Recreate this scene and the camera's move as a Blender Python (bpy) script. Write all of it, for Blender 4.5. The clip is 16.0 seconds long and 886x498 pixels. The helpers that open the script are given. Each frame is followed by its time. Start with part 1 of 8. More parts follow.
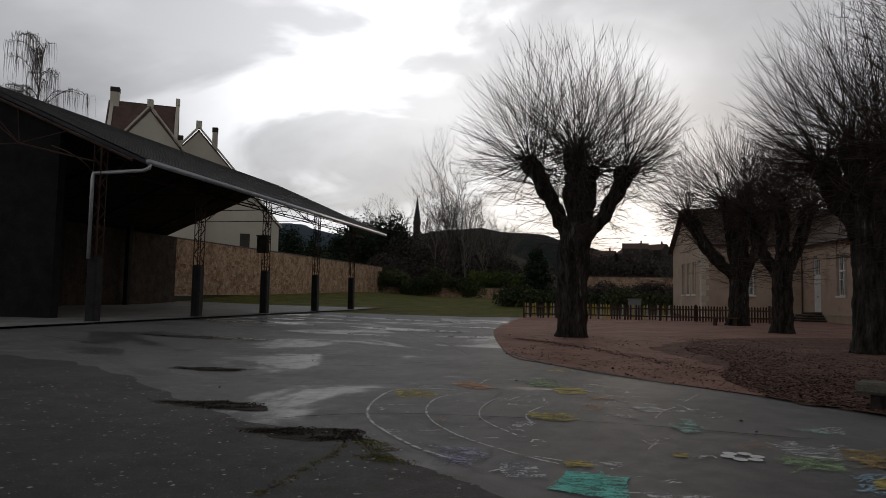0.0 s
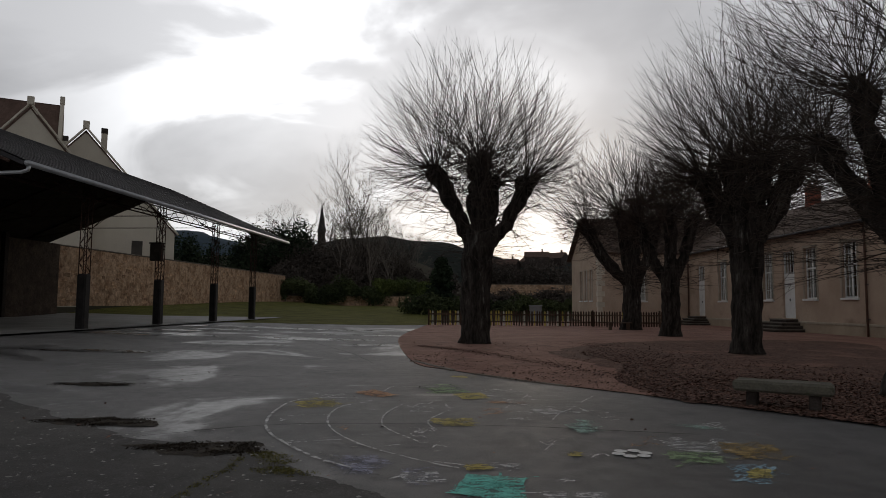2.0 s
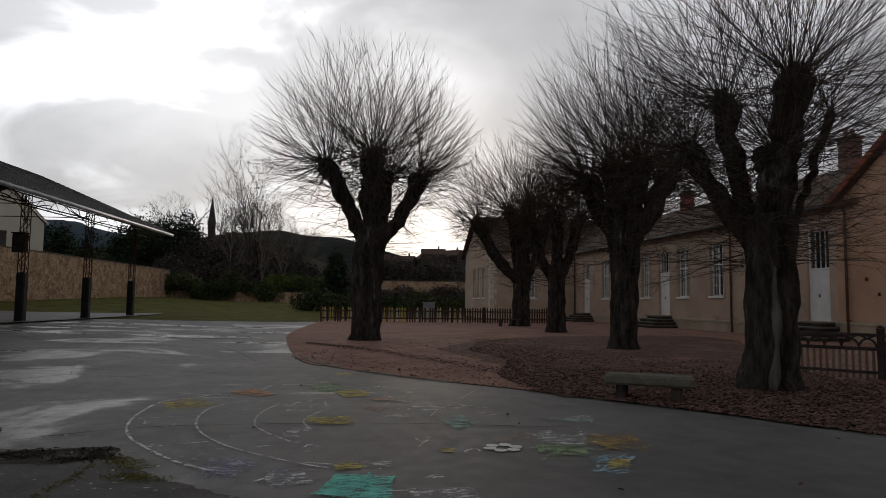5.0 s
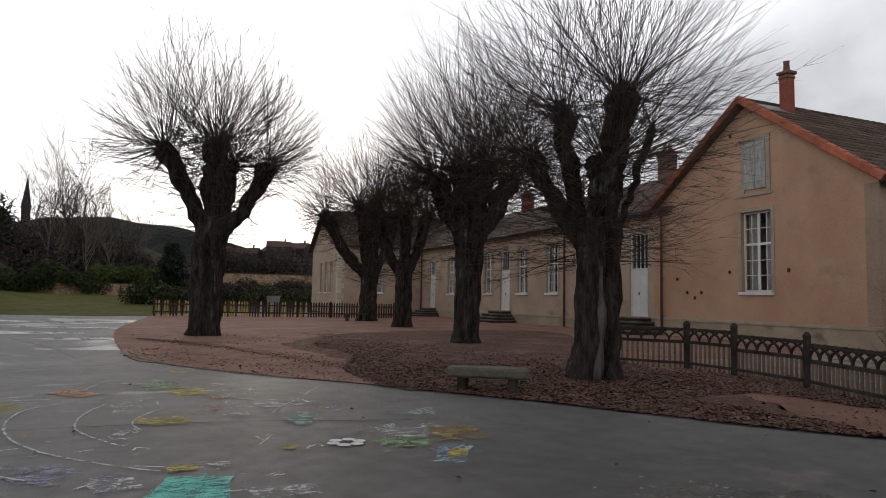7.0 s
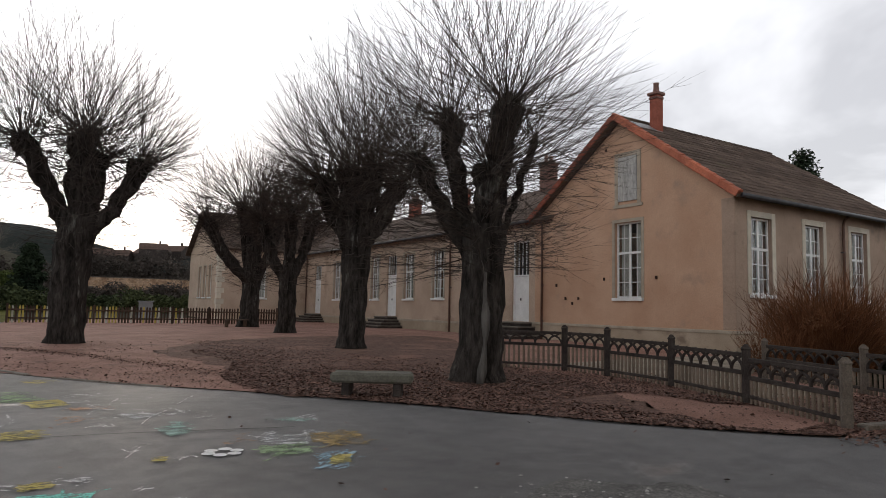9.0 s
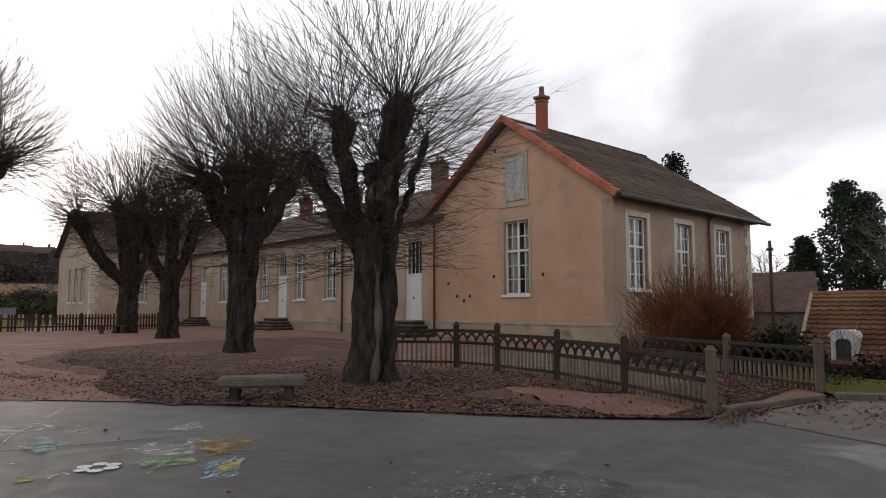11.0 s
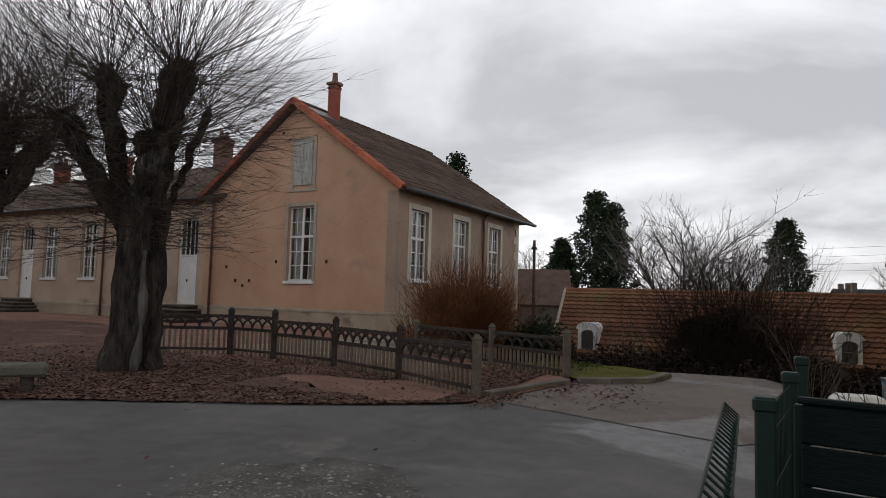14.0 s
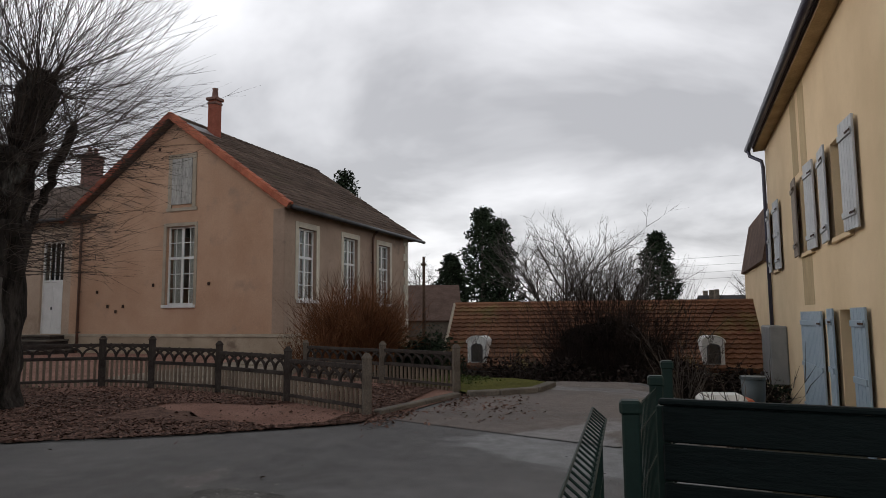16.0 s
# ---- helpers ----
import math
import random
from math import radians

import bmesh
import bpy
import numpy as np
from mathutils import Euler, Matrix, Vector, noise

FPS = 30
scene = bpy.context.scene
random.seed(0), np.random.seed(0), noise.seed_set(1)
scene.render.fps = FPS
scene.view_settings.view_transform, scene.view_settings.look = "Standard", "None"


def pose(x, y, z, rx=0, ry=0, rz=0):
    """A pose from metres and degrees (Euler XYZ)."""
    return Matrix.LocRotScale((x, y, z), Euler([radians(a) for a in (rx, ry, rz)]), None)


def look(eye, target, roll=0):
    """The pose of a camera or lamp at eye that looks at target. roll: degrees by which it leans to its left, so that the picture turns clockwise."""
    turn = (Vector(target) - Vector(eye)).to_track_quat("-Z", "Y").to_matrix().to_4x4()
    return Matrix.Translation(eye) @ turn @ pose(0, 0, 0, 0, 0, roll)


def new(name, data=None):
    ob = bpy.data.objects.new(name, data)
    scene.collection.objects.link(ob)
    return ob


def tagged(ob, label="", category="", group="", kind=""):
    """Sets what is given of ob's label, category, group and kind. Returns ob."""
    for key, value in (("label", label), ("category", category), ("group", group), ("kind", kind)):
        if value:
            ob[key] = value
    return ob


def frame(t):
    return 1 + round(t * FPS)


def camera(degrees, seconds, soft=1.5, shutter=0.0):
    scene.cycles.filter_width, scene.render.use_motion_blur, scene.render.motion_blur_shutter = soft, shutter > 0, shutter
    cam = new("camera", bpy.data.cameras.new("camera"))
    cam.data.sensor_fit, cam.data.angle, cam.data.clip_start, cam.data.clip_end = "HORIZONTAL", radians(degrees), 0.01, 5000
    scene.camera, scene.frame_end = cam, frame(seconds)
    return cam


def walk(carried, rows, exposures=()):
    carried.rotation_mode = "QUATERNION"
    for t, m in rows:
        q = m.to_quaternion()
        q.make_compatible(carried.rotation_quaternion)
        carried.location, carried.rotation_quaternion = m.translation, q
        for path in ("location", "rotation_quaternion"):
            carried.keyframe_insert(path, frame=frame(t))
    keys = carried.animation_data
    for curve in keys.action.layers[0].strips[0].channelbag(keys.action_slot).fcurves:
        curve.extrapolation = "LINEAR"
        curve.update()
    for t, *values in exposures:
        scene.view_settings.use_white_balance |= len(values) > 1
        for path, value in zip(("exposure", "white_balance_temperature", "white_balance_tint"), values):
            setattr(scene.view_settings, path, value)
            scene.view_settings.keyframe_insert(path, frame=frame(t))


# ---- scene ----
cam = camera(67.11, 16.0, soft=0.6)
PATH = [
    (0, (-0.103, -0.024, 1.309), (-0.100, 1.971, 1.447), 1.02),
    (0.5, (-0.106, -0.035, 1.308), (-0.054, 1.960, 1.442), 0.76),
    (1, (-0.110, -0.065, 1.314), (0.007, 1.926, 1.462), 0.81),
    (1.5, (-0.087, -0.050, 1.307), (0.108, 1.934, 1.470), 0.62),
    (2, (-0.066, -0.029, 1.295), (0.217, 1.944, 1.461), 0.45),
    (2.5, (-0.048, -0.014, 1.293), (0.304, 1.948, 1.458), 0.63),
    (3, (-0.027, -0.023, 1.295), (0.387, 1.926, 1.461), 0.62),
    (3.2, (-0.010, -0.020, 1.299), (0.415, 1.928, 1.464), 0.52),
    (5.3, (0.133, -0.004, 1.296), (0.784, 1.881, 1.452), 0.83),
    (5.5, (0.133, -0.014, 1.301), (0.835, 1.852, 1.455), 0.95),
    (6, (0.126, -0.015, 1.294), (0.914, 1.818, 1.443), 1.26),
    (6.5, (0.120, -0.039, 1.300), (1.033, 1.735, 1.448), 1.28),
    (7, (0.113, -0.045, 1.302), (1.109, 1.683, 1.452), 1.14),
    (7.5, (0.124, -0.044, 1.294), (1.190, 1.641, 1.449), 1.16),
    (8, (0.124, -0.038, 1.289), (1.284, 1.583, 1.452), 1.04),
    (8.5, (0.131, -0.031, 1.286), (1.351, 1.545, 1.452), 1.00),
    (8.7, (0.131, -0.028, 1.280), (1.371, 1.532, 1.450), 1.05),
    (10.8, (0.132, -0.030, 1.285), (1.609, 1.308, 1.458), 0.43),
    (11, (0.127, -0.049, 1.284), (1.627, 1.262, 1.458), -0.09),
    (11.5, (0.129, -0.049, 1.279), (1.686, 1.195, 1.446), -0.16),
    (12, (0.143, -0.062, 1.280), (1.758, 1.107, 1.434), -0.02),
    (12.5, (0.141, -0.065, 1.278), (1.826, 1.002, 1.427), -0.15),
    (13, (0.144, -0.055, 1.281), (1.889, 0.911, 1.429), -0.38),
    (13.5, (0.164, -0.066, 1.283), (1.971, 0.777, 1.435), 0.89),
    (14, (0.158, -0.068, 1.283), (1.996, 0.706, 1.429), 1.60),
    (14.5, (0.172, -0.095, 1.281), (2.039, 0.607, 1.423), 0.41),
    (15, (0.150, -0.099, 1.288), (2.046, 0.515, 1.452), 0.18),
    (15.5, (0.141, -0.105, 1.291), (2.055, 0.444, 1.480), -0.36),
    (16, (0.143, -0.111, 1.288), (2.078, 0.351, 1.488), -0.47),
]
EXPOSURES = ((0, -0.70), (3, -0.73), (5.5, -0.56), (7, 0.26), (8.5, 0.56), (11, 0.64), (13, 0.44), (16, 0.22))
walk(cam, [(t, look(eye, target, roll)) for t, eye, target, roll in PATH], EXPOSURES)

# ---- sky and sun ----
SUN_AZ, SUN_EL = 14.0, 7.0
SUN_DIR = Vector((math.sin(radians(SUN_AZ)) * math.cos(radians(SUN_EL)), math.cos(radians(SUN_AZ)) * math.cos(radians(SUN_EL)), math.sin(radians(SUN_EL))))


def sky():
    w = bpy.data.worlds.new("overcast_sky")
    scene.world = w
    w.use_nodes = True
    nt = w.node_tree
    nt.nodes.clear()
    N, L = nt.nodes.new, nt.links.new
    out, bg = N("ShaderNodeOutputWorld"), N("ShaderNodeBackground")
    L(bg.outputs[0], out.inputs[0])
    nish = N("ShaderNodeTexSky")
    nish.sky_type = "NISHITA"
    nish.sun_disc = False
    nish.sun_elevation, nish.sun_rotation = radians(SUN_EL), radians(SUN_AZ)
    tc = N("ShaderNodeTexCoord")
    # flatten the dome so that clouds stretch towards the horizon
    sep = N("ShaderNodeSeparateXYZ")
    L(tc.outputs["Generated"], sep.inputs[0])
    zz = N("ShaderNodeMath"); zz.operation = "MAXIMUM"; zz.inputs[1].default_value = 0.0
    L(sep.outputs[2], zz.inputs[0])
    za = N("ShaderNodeMath"); za.operation = "ADD"; za.inputs[1].default_value = 0.22
    L(zz.outputs[0], za.inputs[0])
    dx, dy = N("ShaderNodeMath"), N("ShaderNodeMath")
    dx.operation = dy.operation = "DIVIDE"
    L(sep.outputs[0], dx.inputs[0]); L(za.outputs[0], dx.inputs[1])
    L(sep.outputs[1], dy.inputs[0]); L(za.outputs[0], dy.inputs[1])
    com = N("ShaderNodeCombineXYZ")
    L(dx.outputs[0], com.inputs[0]); L(dy.outputs[0], com.inputs[1])
    com.inputs[2].default_value = 3.7
    n1 = N("ShaderNodeTexNoise")
    n1.inputs["Scale"].default_value, n1.inputs["Detail"].default_value, n1.inputs["Roughness"].default_value = 0.85, 6, 0.52
    n1.inputs["Distortion"].default_value = 0.35
    L(com.outputs[0], n1.inputs["Vector"])
    ramp = N("ShaderNodeValToRGB")
    e = ramp.color_ramp.elements
    e[0].position, e[0].color = 0.40, (0.42, 0.42, 0.445, 1)
    e[1].position, e[1].color = 0.60, (0.81, 0.81, 0.84, 1)
    L(n1.outputs["Fac"], ramp.inputs[0])

    def lobe(az, el, power, colour):
        """Thin cloud, lit from behind, round one direction."""
        v = (math.sin(radians(az)) * math.cos(radians(el)), math.cos(radians(az)) * math.cos(radians(el)), math.sin(radians(el)))
        dot = N("ShaderNodeVectorMath"); dot.operation = "DOT_PRODUCT"
        L(tc.outputs["Generated"], dot.inputs[0]); dot.inputs[1].default_value = v
        cl = N("ShaderNodeMath"); cl.operation = "MAXIMUM"; cl.inputs[1].default_value = 0.0
        L(dot.outputs["Value"], cl.inputs[0])
        pw = N("ShaderNodeMath"); pw.operation = "POWER"; pw.inputs[1].default_value = power
        L(cl.outputs[0], pw.inputs[0])
        mul = N("ShaderNodeVectorMath"); mul.operation = "SCALE"
        mul.inputs[0].default_value = colour
        L(pw.outputs[0], mul.inputs["Scale"])
        return mul.outputs[0]

    def add(a, b):
        v = N("ShaderNodeVectorMath"); v.operation = "ADD"
        L(a, v.inputs[0]); L(b, v.inputs[1])
        return v.outputs[0]

    # a ragged gap in the cloud lets the brightest light through
    n2 = N("ShaderNodeTexNoise")
    n2.inputs["Scale"].default_value, n2.inputs["Detail"].default_value, n2.inputs["Roughness"].default_value = 1.25, 8, 0.5
    n2.inputs["Distortion"].default_value = 0.6
    drift = N("ShaderNodeMapping")
    drift.inputs["Location"].default_value = (1.15, 0.35, 2.0)
    L(com.outputs[0], drift.inputs[0]); L(drift.outputs[0], n2.inputs["Vector"])
    gap = N("ShaderNodeMapRange")
    gap.interpolation_type = "SMOOTHSTEP"
    gap.inputs["From Min"].default_value, gap.inputs["From Max"].default_value = 0.42, 0.56
    gap.inputs["To Min"].default_value, gap.inputs["To Max"].default_value = 0.30, 1.15
    L(n2.outputs["Fac"], gap.inputs["Value"])
    burst = N("ShaderNodeVectorMath"); burst.operation = "SCALE"
    L(lobe(-4, 18, 22, (1.45, 1.47, 1.50)), burst.inputs[0]); L(gap.outputs[0], burst.inputs["Scale"])
    glow = add(lobe(SUN_AZ, SUN_EL, 60, (0.80, 0.76, 0.73)), burst.outputs[0])
    glow = add(glow, lobe(20, 10, 5, (0.14, 0.14, 0.145)))
    sc = N("ShaderNodeVectorMath"); sc.operation = "SCALE"; sc.inputs["Scale"].default_value = 0.012
    L(nish.outputs[0], sc.inputs[0])
    # the cloud is thicker, and so darker, high overhead
    over = N("ShaderNodeMapRange")
    over.interpolation_type = "SMOOTHSTEP"
    over.inputs["From Min"].default_value, over.inputs["From Max"].default_value = 0.40, 0.80
    over.inputs["To Min"].default_value, over.inputs["To Max"].default_value = 1.0, 0.38
    L(sep.outputs[2], over.inputs["Value"])
    dim = N("ShaderNodeVectorMath"); dim.operation = "SCALE"
    L(ramp.outputs[0], dim.inputs[0]); L(over.outputs[0], dim.inputs["Scale"])
    total = add(add(dim.outputs[0], glow), sc.outputs[0])
    L(total, bg.inputs[0])
    bg.inputs[1].default_value = 1.0


sky()
sun = new("sun", bpy.data.lights.new("sun", "SUN"))
sun.data.energy, sun.data.angle, sun.data.color = 0.5, radians(14), (1.0, 0.86, 0.72)
sun.matrix_world = look(SUN_DIR * 60, (0, 0, 0))

# ---- materials ----


def mat(name, a, b, scale=3.0, rough=0.8, bump=0.3, fine=40.0, fine_amount=0.35, metal=0.0, rough2=None, dist=0.02, lift=None, lift_scale=0.6, lift_at=0.6, stretch=None, per_object=0.0, island=0.0, spec=0.5):
    """A surface of two colours mixed at two scales, with fine relief; lift: a third colour in large stains."""
    m = bpy.data.materials.new(name)
    m.use_nodes = True
    nt = m.node_tree
    N, L = nt.nodes.new, nt.links.new
    p = nt.nodes["Principled BSDF"]
    tc = N("ShaderNodeTexCoord")
    co = tc.outputs["Object"]
    if stretch:
        mp = N("ShaderNodeMapping")
        mp.inputs["Scale"].default_value = stretch
        L(co, mp.inputs[0])
        co = mp.outputs[0]
    big, small = N("ShaderNodeTexNoise"), N("ShaderNodeTexNoise")
    big.inputs["Scale"].default_value, big.inputs["Detail"].default_value, big.inputs["Roughness"].default_value = scale, 6, 0.6
    small.inputs["Scale"].default_value, small.inputs["Detail"].default_value, small.inputs["Roughness"].default_value = fine, 4, 0.7
    L(co, big.inputs["Vector"]); L(co, small.inputs["Vector"])
    r = N("ShaderNodeValToRGB")
    r.color_ramp.elements[0].position, r.color_ramp.elements[0].color = 0.35, (*a, 1)
    r.color_ramp.elements[1].position, r.color_ramp.elements[1].color = 0.65, (*b, 1)
    L(big.outputs["Fac"], r.inputs[0])
    col = r.outputs[0]
    if lift:
        n3, r3, mx = N("ShaderNodeTexNoise"), N("ShaderNodeValToRGB"), N("ShaderNodeMix")
        n3.inputs["Scale"].default_value, n3.inputs["Detail"].default_value = lift_scale, 7
        n3.inputs["Roughness"].default_value = 0.65
        L(co, n3.inputs["Vector"])
        r3.color_ramp.elements[0].position, r3.color_ramp.elements[1].position = lift_at, lift_at + 0.12
        L(n3.outputs["Fac"], r3.inputs[0])
        mx.data_type = "RGBA"
        L(r3.outputs[0], mx.inputs["Factor"]); L(col, mx.inputs["A"])
        mx.inputs["B"].default_value = (*lift, 1)
        col = mx.outputs["Result"]
    # fine grain as a brightness change
    mr = N("ShaderNodeMapRange")
    mr.inputs["From Min"].default_value, mr.inputs["From Max"].default_value = 0.3, 0.7
    mr.inputs["To Min"].default_value, mr.inputs["To Max"].default_value = 1 - fine_amount, 1 + fine_amount
    L(small.outputs["Fac"], mr.inputs["Value"])
    hs = N("ShaderNodeHueSaturation")
    L(col, hs.inputs["Color"])
    val = mr.outputs[0]
    if per_object or island:
        src = N("ShaderNodeObjectInfo").outputs["Random"] if per_object else N("ShaderNodeNewGeometry").outputs["Random Per Island"]
        k = per_object or island
        m2 = N("ShaderNodeMapRange")
        m2.inputs["To Min"].default_value, m2.inputs["To Max"].default_value = 1 - k, 1 + k
        L(src, m2.inputs["Value"])
        mm = N("ShaderNodeMath"); mm.operation = "MULTIPLY"
        L(val, mm.inputs[0]); L(m2.outputs[0], mm.inputs[1])
        val = mm.outputs[0]
    L(val, hs.inputs["Value"])
    L(hs.outputs[0], p.inputs["Base Color"])
    p.inputs["Metallic"].default_value = metal
    p.inputs["Specular IOR Level"].default_value = spec
    if rough2 is None:
        p.inputs["Roughness"].default_value = rough
    else:
        m3 = N("ShaderNodeMapRange")
        m3.inputs["From Min"].default_value, m3.inputs["From Max"].default_value = 0.42, 0.58
        m3.inputs["To Min"].default_value, m3.inputs["To Max"].default_value = rough, rough2
        L(big.outputs["Fac"], m3.inputs["Value"]); L(m3.outputs[0], p.inputs["Roughness"])
    if bump:
        bp = N("ShaderNodeBump")
        bp.inputs["Strength"].default_value, bp.inputs["Distance"].default_value = bump, dist
        L(small.outputs["Fac"], bp.inputs["Height"]); L(bp.outputs[0], p.inputs["Normal"])
    return m


def asphalt_mat(name, a, b, chip, wet_at, chips=0.70, rough=0.62, wet_rough=0.33):
    """Worn asphalt: stains at three scales, single pale chips, and damp areas that are darker and smoother."""
    m = bpy.data.materials.new(name)
    m.use_nodes = True
    nt = m.node_tree
    N, L = nt.nodes.new, nt.links.new
    p = nt.nodes["Principled BSDF"]
    co = N("ShaderNodeTexCoord").outputs["Object"]

    def noise_at(scale, detail, distortion=0.0, roughness=0.6):
        n = N("ShaderNodeTexNoise")
        n.inputs["Scale"].default_value, n.inputs["Detail"].default_value = scale, detail
        n.inputs["Roughness"].default_value, n.inputs["Distortion"].default_value = roughness, distortion
        L(co, n.inputs["Vector"])
        return n.outputs["Fac"]

    def ranged(v, f0, f1, t0, t1):
        r = N("ShaderNodeMapRange")
        r.inputs["From Min"].default_value, r.inputs["From Max"].default_value = f0, f1
        r.inputs["To Min"].default_value, r.inputs["To Max"].default_value = t0, t1
        L(v, r.inputs["Value"])
        return r.outputs[0]

    def times(u, v):
        r = N("ShaderNodeMath"); r.operation = "MULTIPLY"
        L(u, r.inputs[0]); L(v, r.inputs[1])
        return r.outputs[0]

    def mixed(f, u, v):
        r = N("ShaderNodeMix"); r.data_type = "RGBA"
        L(f, r.inputs["Factor"])
        for key, c in (("A", u), ("B", v)):
            if isinstance(c, tuple):
                r.inputs[key].default_value = (*c, 1)
            else:
                L(c, r.inputs[key])
        return r.outputs["Result"]

    fine = noise_at(85, 4, 0, 0.75)
    col = mixed(ranged(noise_at(0.33, 6, 0.4), 0.40, 0.60, 0, 1), a, b)
    col = mixed(ranged(noise_at(46, 2), chips, chips + 0.05, 0, 1), col, chip)
    wet = ranged(noise_at(0.24, 7, 1.1, 0.58), wet_at, wet_at + 0.05, 0, 1)
    val = times(ranged(noise_at(2.4, 5), 0.3, 0.7, 0.84, 1.16), ranged(fine, 0.3, 0.7, 0.62, 1.38))
    val = times(val, ranged(wet, 0, 1, 1.0, 0.70))
    hs = N("ShaderNodeHueSaturation")
    L(col, hs.inputs["Color"]); L(val, hs.inputs["Value"])
    L(hs.outputs[0], p.inputs["Base Color"])
    smooth = N("ShaderNodeMath"); smooth.operation = "ADD"
    L(ranged(wet, 0, 1, rough, wet_rough), smooth.inputs[0]); L(ranged(noise_at(5, 4), 0.3, 0.7, -0.06, 0.10), smooth.inputs[1])
    L(smooth.outputs[0], p.inputs["Roughness"])
    p.inputs["Specular IOR Level"].default_value = 0.32
    bp = N("ShaderNodeBump")
    bp.inputs["Distance"].default_value = 0.012
    L(ranged(wet, 0, 1, 0.65, 0.12), bp.inputs["Strength"]); L(fine, bp.inputs["Height"])
    L(bp.outputs[0], p.inputs["Normal"])
    return m


M = {}
M["asphalt"] = asphalt_mat("asphalt", (0.090, 0.087, 0.085), (0.130, 0.126, 0.123), (0.19, 0.185, 0.18), 0.55)
M["street"] = asphalt_mat("street", (0.115, 0.093, 0.080), (0.175, 0.142, 0.122), (0.24, 0.21, 0.18), 0.58)
M["old_asphalt"] = asphalt_mat("old_asphalt", (0.026, 0.024, 0.023), (0.056, 0.052, 0.048), (0.17, 0.165, 0.155), 0.66, 0.66, 0.75, 0.5)
M["fleck"] = mat("fleck", (0.20, 0.195, 0.18), (0.33, 0.32, 0.30), 9, 0.9, 0.2, 60, 0.3, island=0.4, spec=0.15)
# paler, chipped copy of old_asphalt for the patch on the right
M["pale_chipped_asphalt"] = mat("pale_chipped_asphalt", (0.060, 0.058, 0.053), (0.140, 0.135, 0.125), 2.6, 0.72, 0.9, 60, 0.75, dist=0.015, spec=0.3, lift=(0.19, 0.18, 0.165), lift_scale=2.4, lift_at=0.6)
M["damp_dirt"] = mat("damp_dirt", (0.020, 0.016, 0.013), (0.055, 0.044, 0.033), 6, 0.9, 0.8, 50, 0.5, dist=0.02, spec=0.15)
M["crack"] = mat("crack", (0.012, 0.011, 0.010), (0.03, 0.028, 0.02), 3, 0.7, 0.4, 60, spec=0.12)
M["puddle"] = mat("puddle", (0.024, 0.023, 0.023), (0.036, 0.035, 0.035), 1.5, 0.20, 0.25, 60, 0.3, rough2=0.40, dist=0.004)
M["gravel"] = mat("gravel", (0.245, 0.135, 0.103), (0.355, 0.205, 0.160), 0.7, 0.92, 0.9, 70, 0.5, dist=0.02, lift=(0.19, 0.115, 0.092), lift_scale=0.9, lift_at=0.56, spec=0.15)
M["mulch"] = mat("mulch", (0.098, 0.058, 0.045), (0.205, 0.124, 0.096), 7, 0.9, 1.0, 38, 0.65, dist=0.03, lift=(0.25, 0.142, 0.11), lift_scale=0.7, lift_at=0.52, spec=0.12)
M["leaf_litter"] = mat("leaf_litter", (0.084, 0.048, 0.037), (0.190, 0.110, 0.085), 6, 0.8, 0.2, 60, 0.4, island=0.6, spec=0.2)
M["grass"] = mat("grass", (0.075, 0.078, 0.018), (0.135, 0.132, 0.034), 0.8, 0.9, 0.8, 30, 0.5, dist=0.05, lift=(0.15, 0.14, 0.04), lift_scale=0.2, lift_at=0.6, spec=0.05)
M["blade"] = mat("blade", (0.045, 0.070, 0.018), (0.10, 0.12, 0.04), 2, 0.8, 0, 30, 0.3, island=0.4, spec=0.12)
M["earth"] = mat("earth", (0.028, 0.025, 0.016), (0.05, 0.045, 0.025), 0.1, 0.95, 0.6, 8, 0.4, dist=0.1, spec=0.12)
M["moss"] = mat("moss", (0.10, 0.095, 0.028), (0.17, 0.155, 0.055), 4, 0.95, 0, 40, 0.4, island=0.5, spec=0.12)
M["slab"] = mat("slab", (0.16, 0.155, 0.145), (0.24, 0.23, 0.215), 0.8, 0.7, 0.3, 50, 0.2)
M["bark"] = mat("bark", (0.017, 0.014, 0.012), (0.056, 0.048, 0.042), 5, 0.9, 1.0, 14, 0.7, dist=0.07, stretch=(1, 1, 0.22), lift=(0.21, 0.205, 0.185), lift_scale=2.6, lift_at=0.61, spec=0.1)
M["bare_wood"] = mat("bare_wood", (0.05, 0.045, 0.040), (0.13, 0.12, 0.108), 4, 0.85, 0.7, 14, 0.4, dist=0.03, stretch=(1, 1, 0.15), spec=0.25)
M["twig"] = mat("twig", (0.045, 0.035, 0.030), (0.088, 0.070, 0.060), 3, 0.8, 0, 30, 0.2, island=0.3, spec=0.12)
M["birch"] = mat("birch", (0.11, 0.095, 0.08), (0.22, 0.19, 0.16), 3, 0.8, 0, 20, 0.3, spec=0.12)
M["brush"] = mat("brush", (0.056, 0.047, 0.041), (0.105, 0.088, 0.076), 1, 0.9, 0, 30, 0.3, island=0.4, spec=0.12)
M["dark_brush"] = mat("dark_brush", (0.016, 0.012, 0.011), (0.040, 0.030, 0.026), 1, 0.9, 0, 30, 0.3, island=0.4, spec=0.08)
M["grey_bark"] = mat("grey_bark", (0.075, 0.066, 0.060), (0.15, 0.135, 0.125), 2, 0.9, 0, 30, 0.3, island=0.3, spec=0.1)
M["russet"] = mat("russet", (0.105, 0.046, 0.023), (0.215, 0.098, 0.048), 1, 0.85, 0, 30, 0.3, island=0.45, spec=0.12)
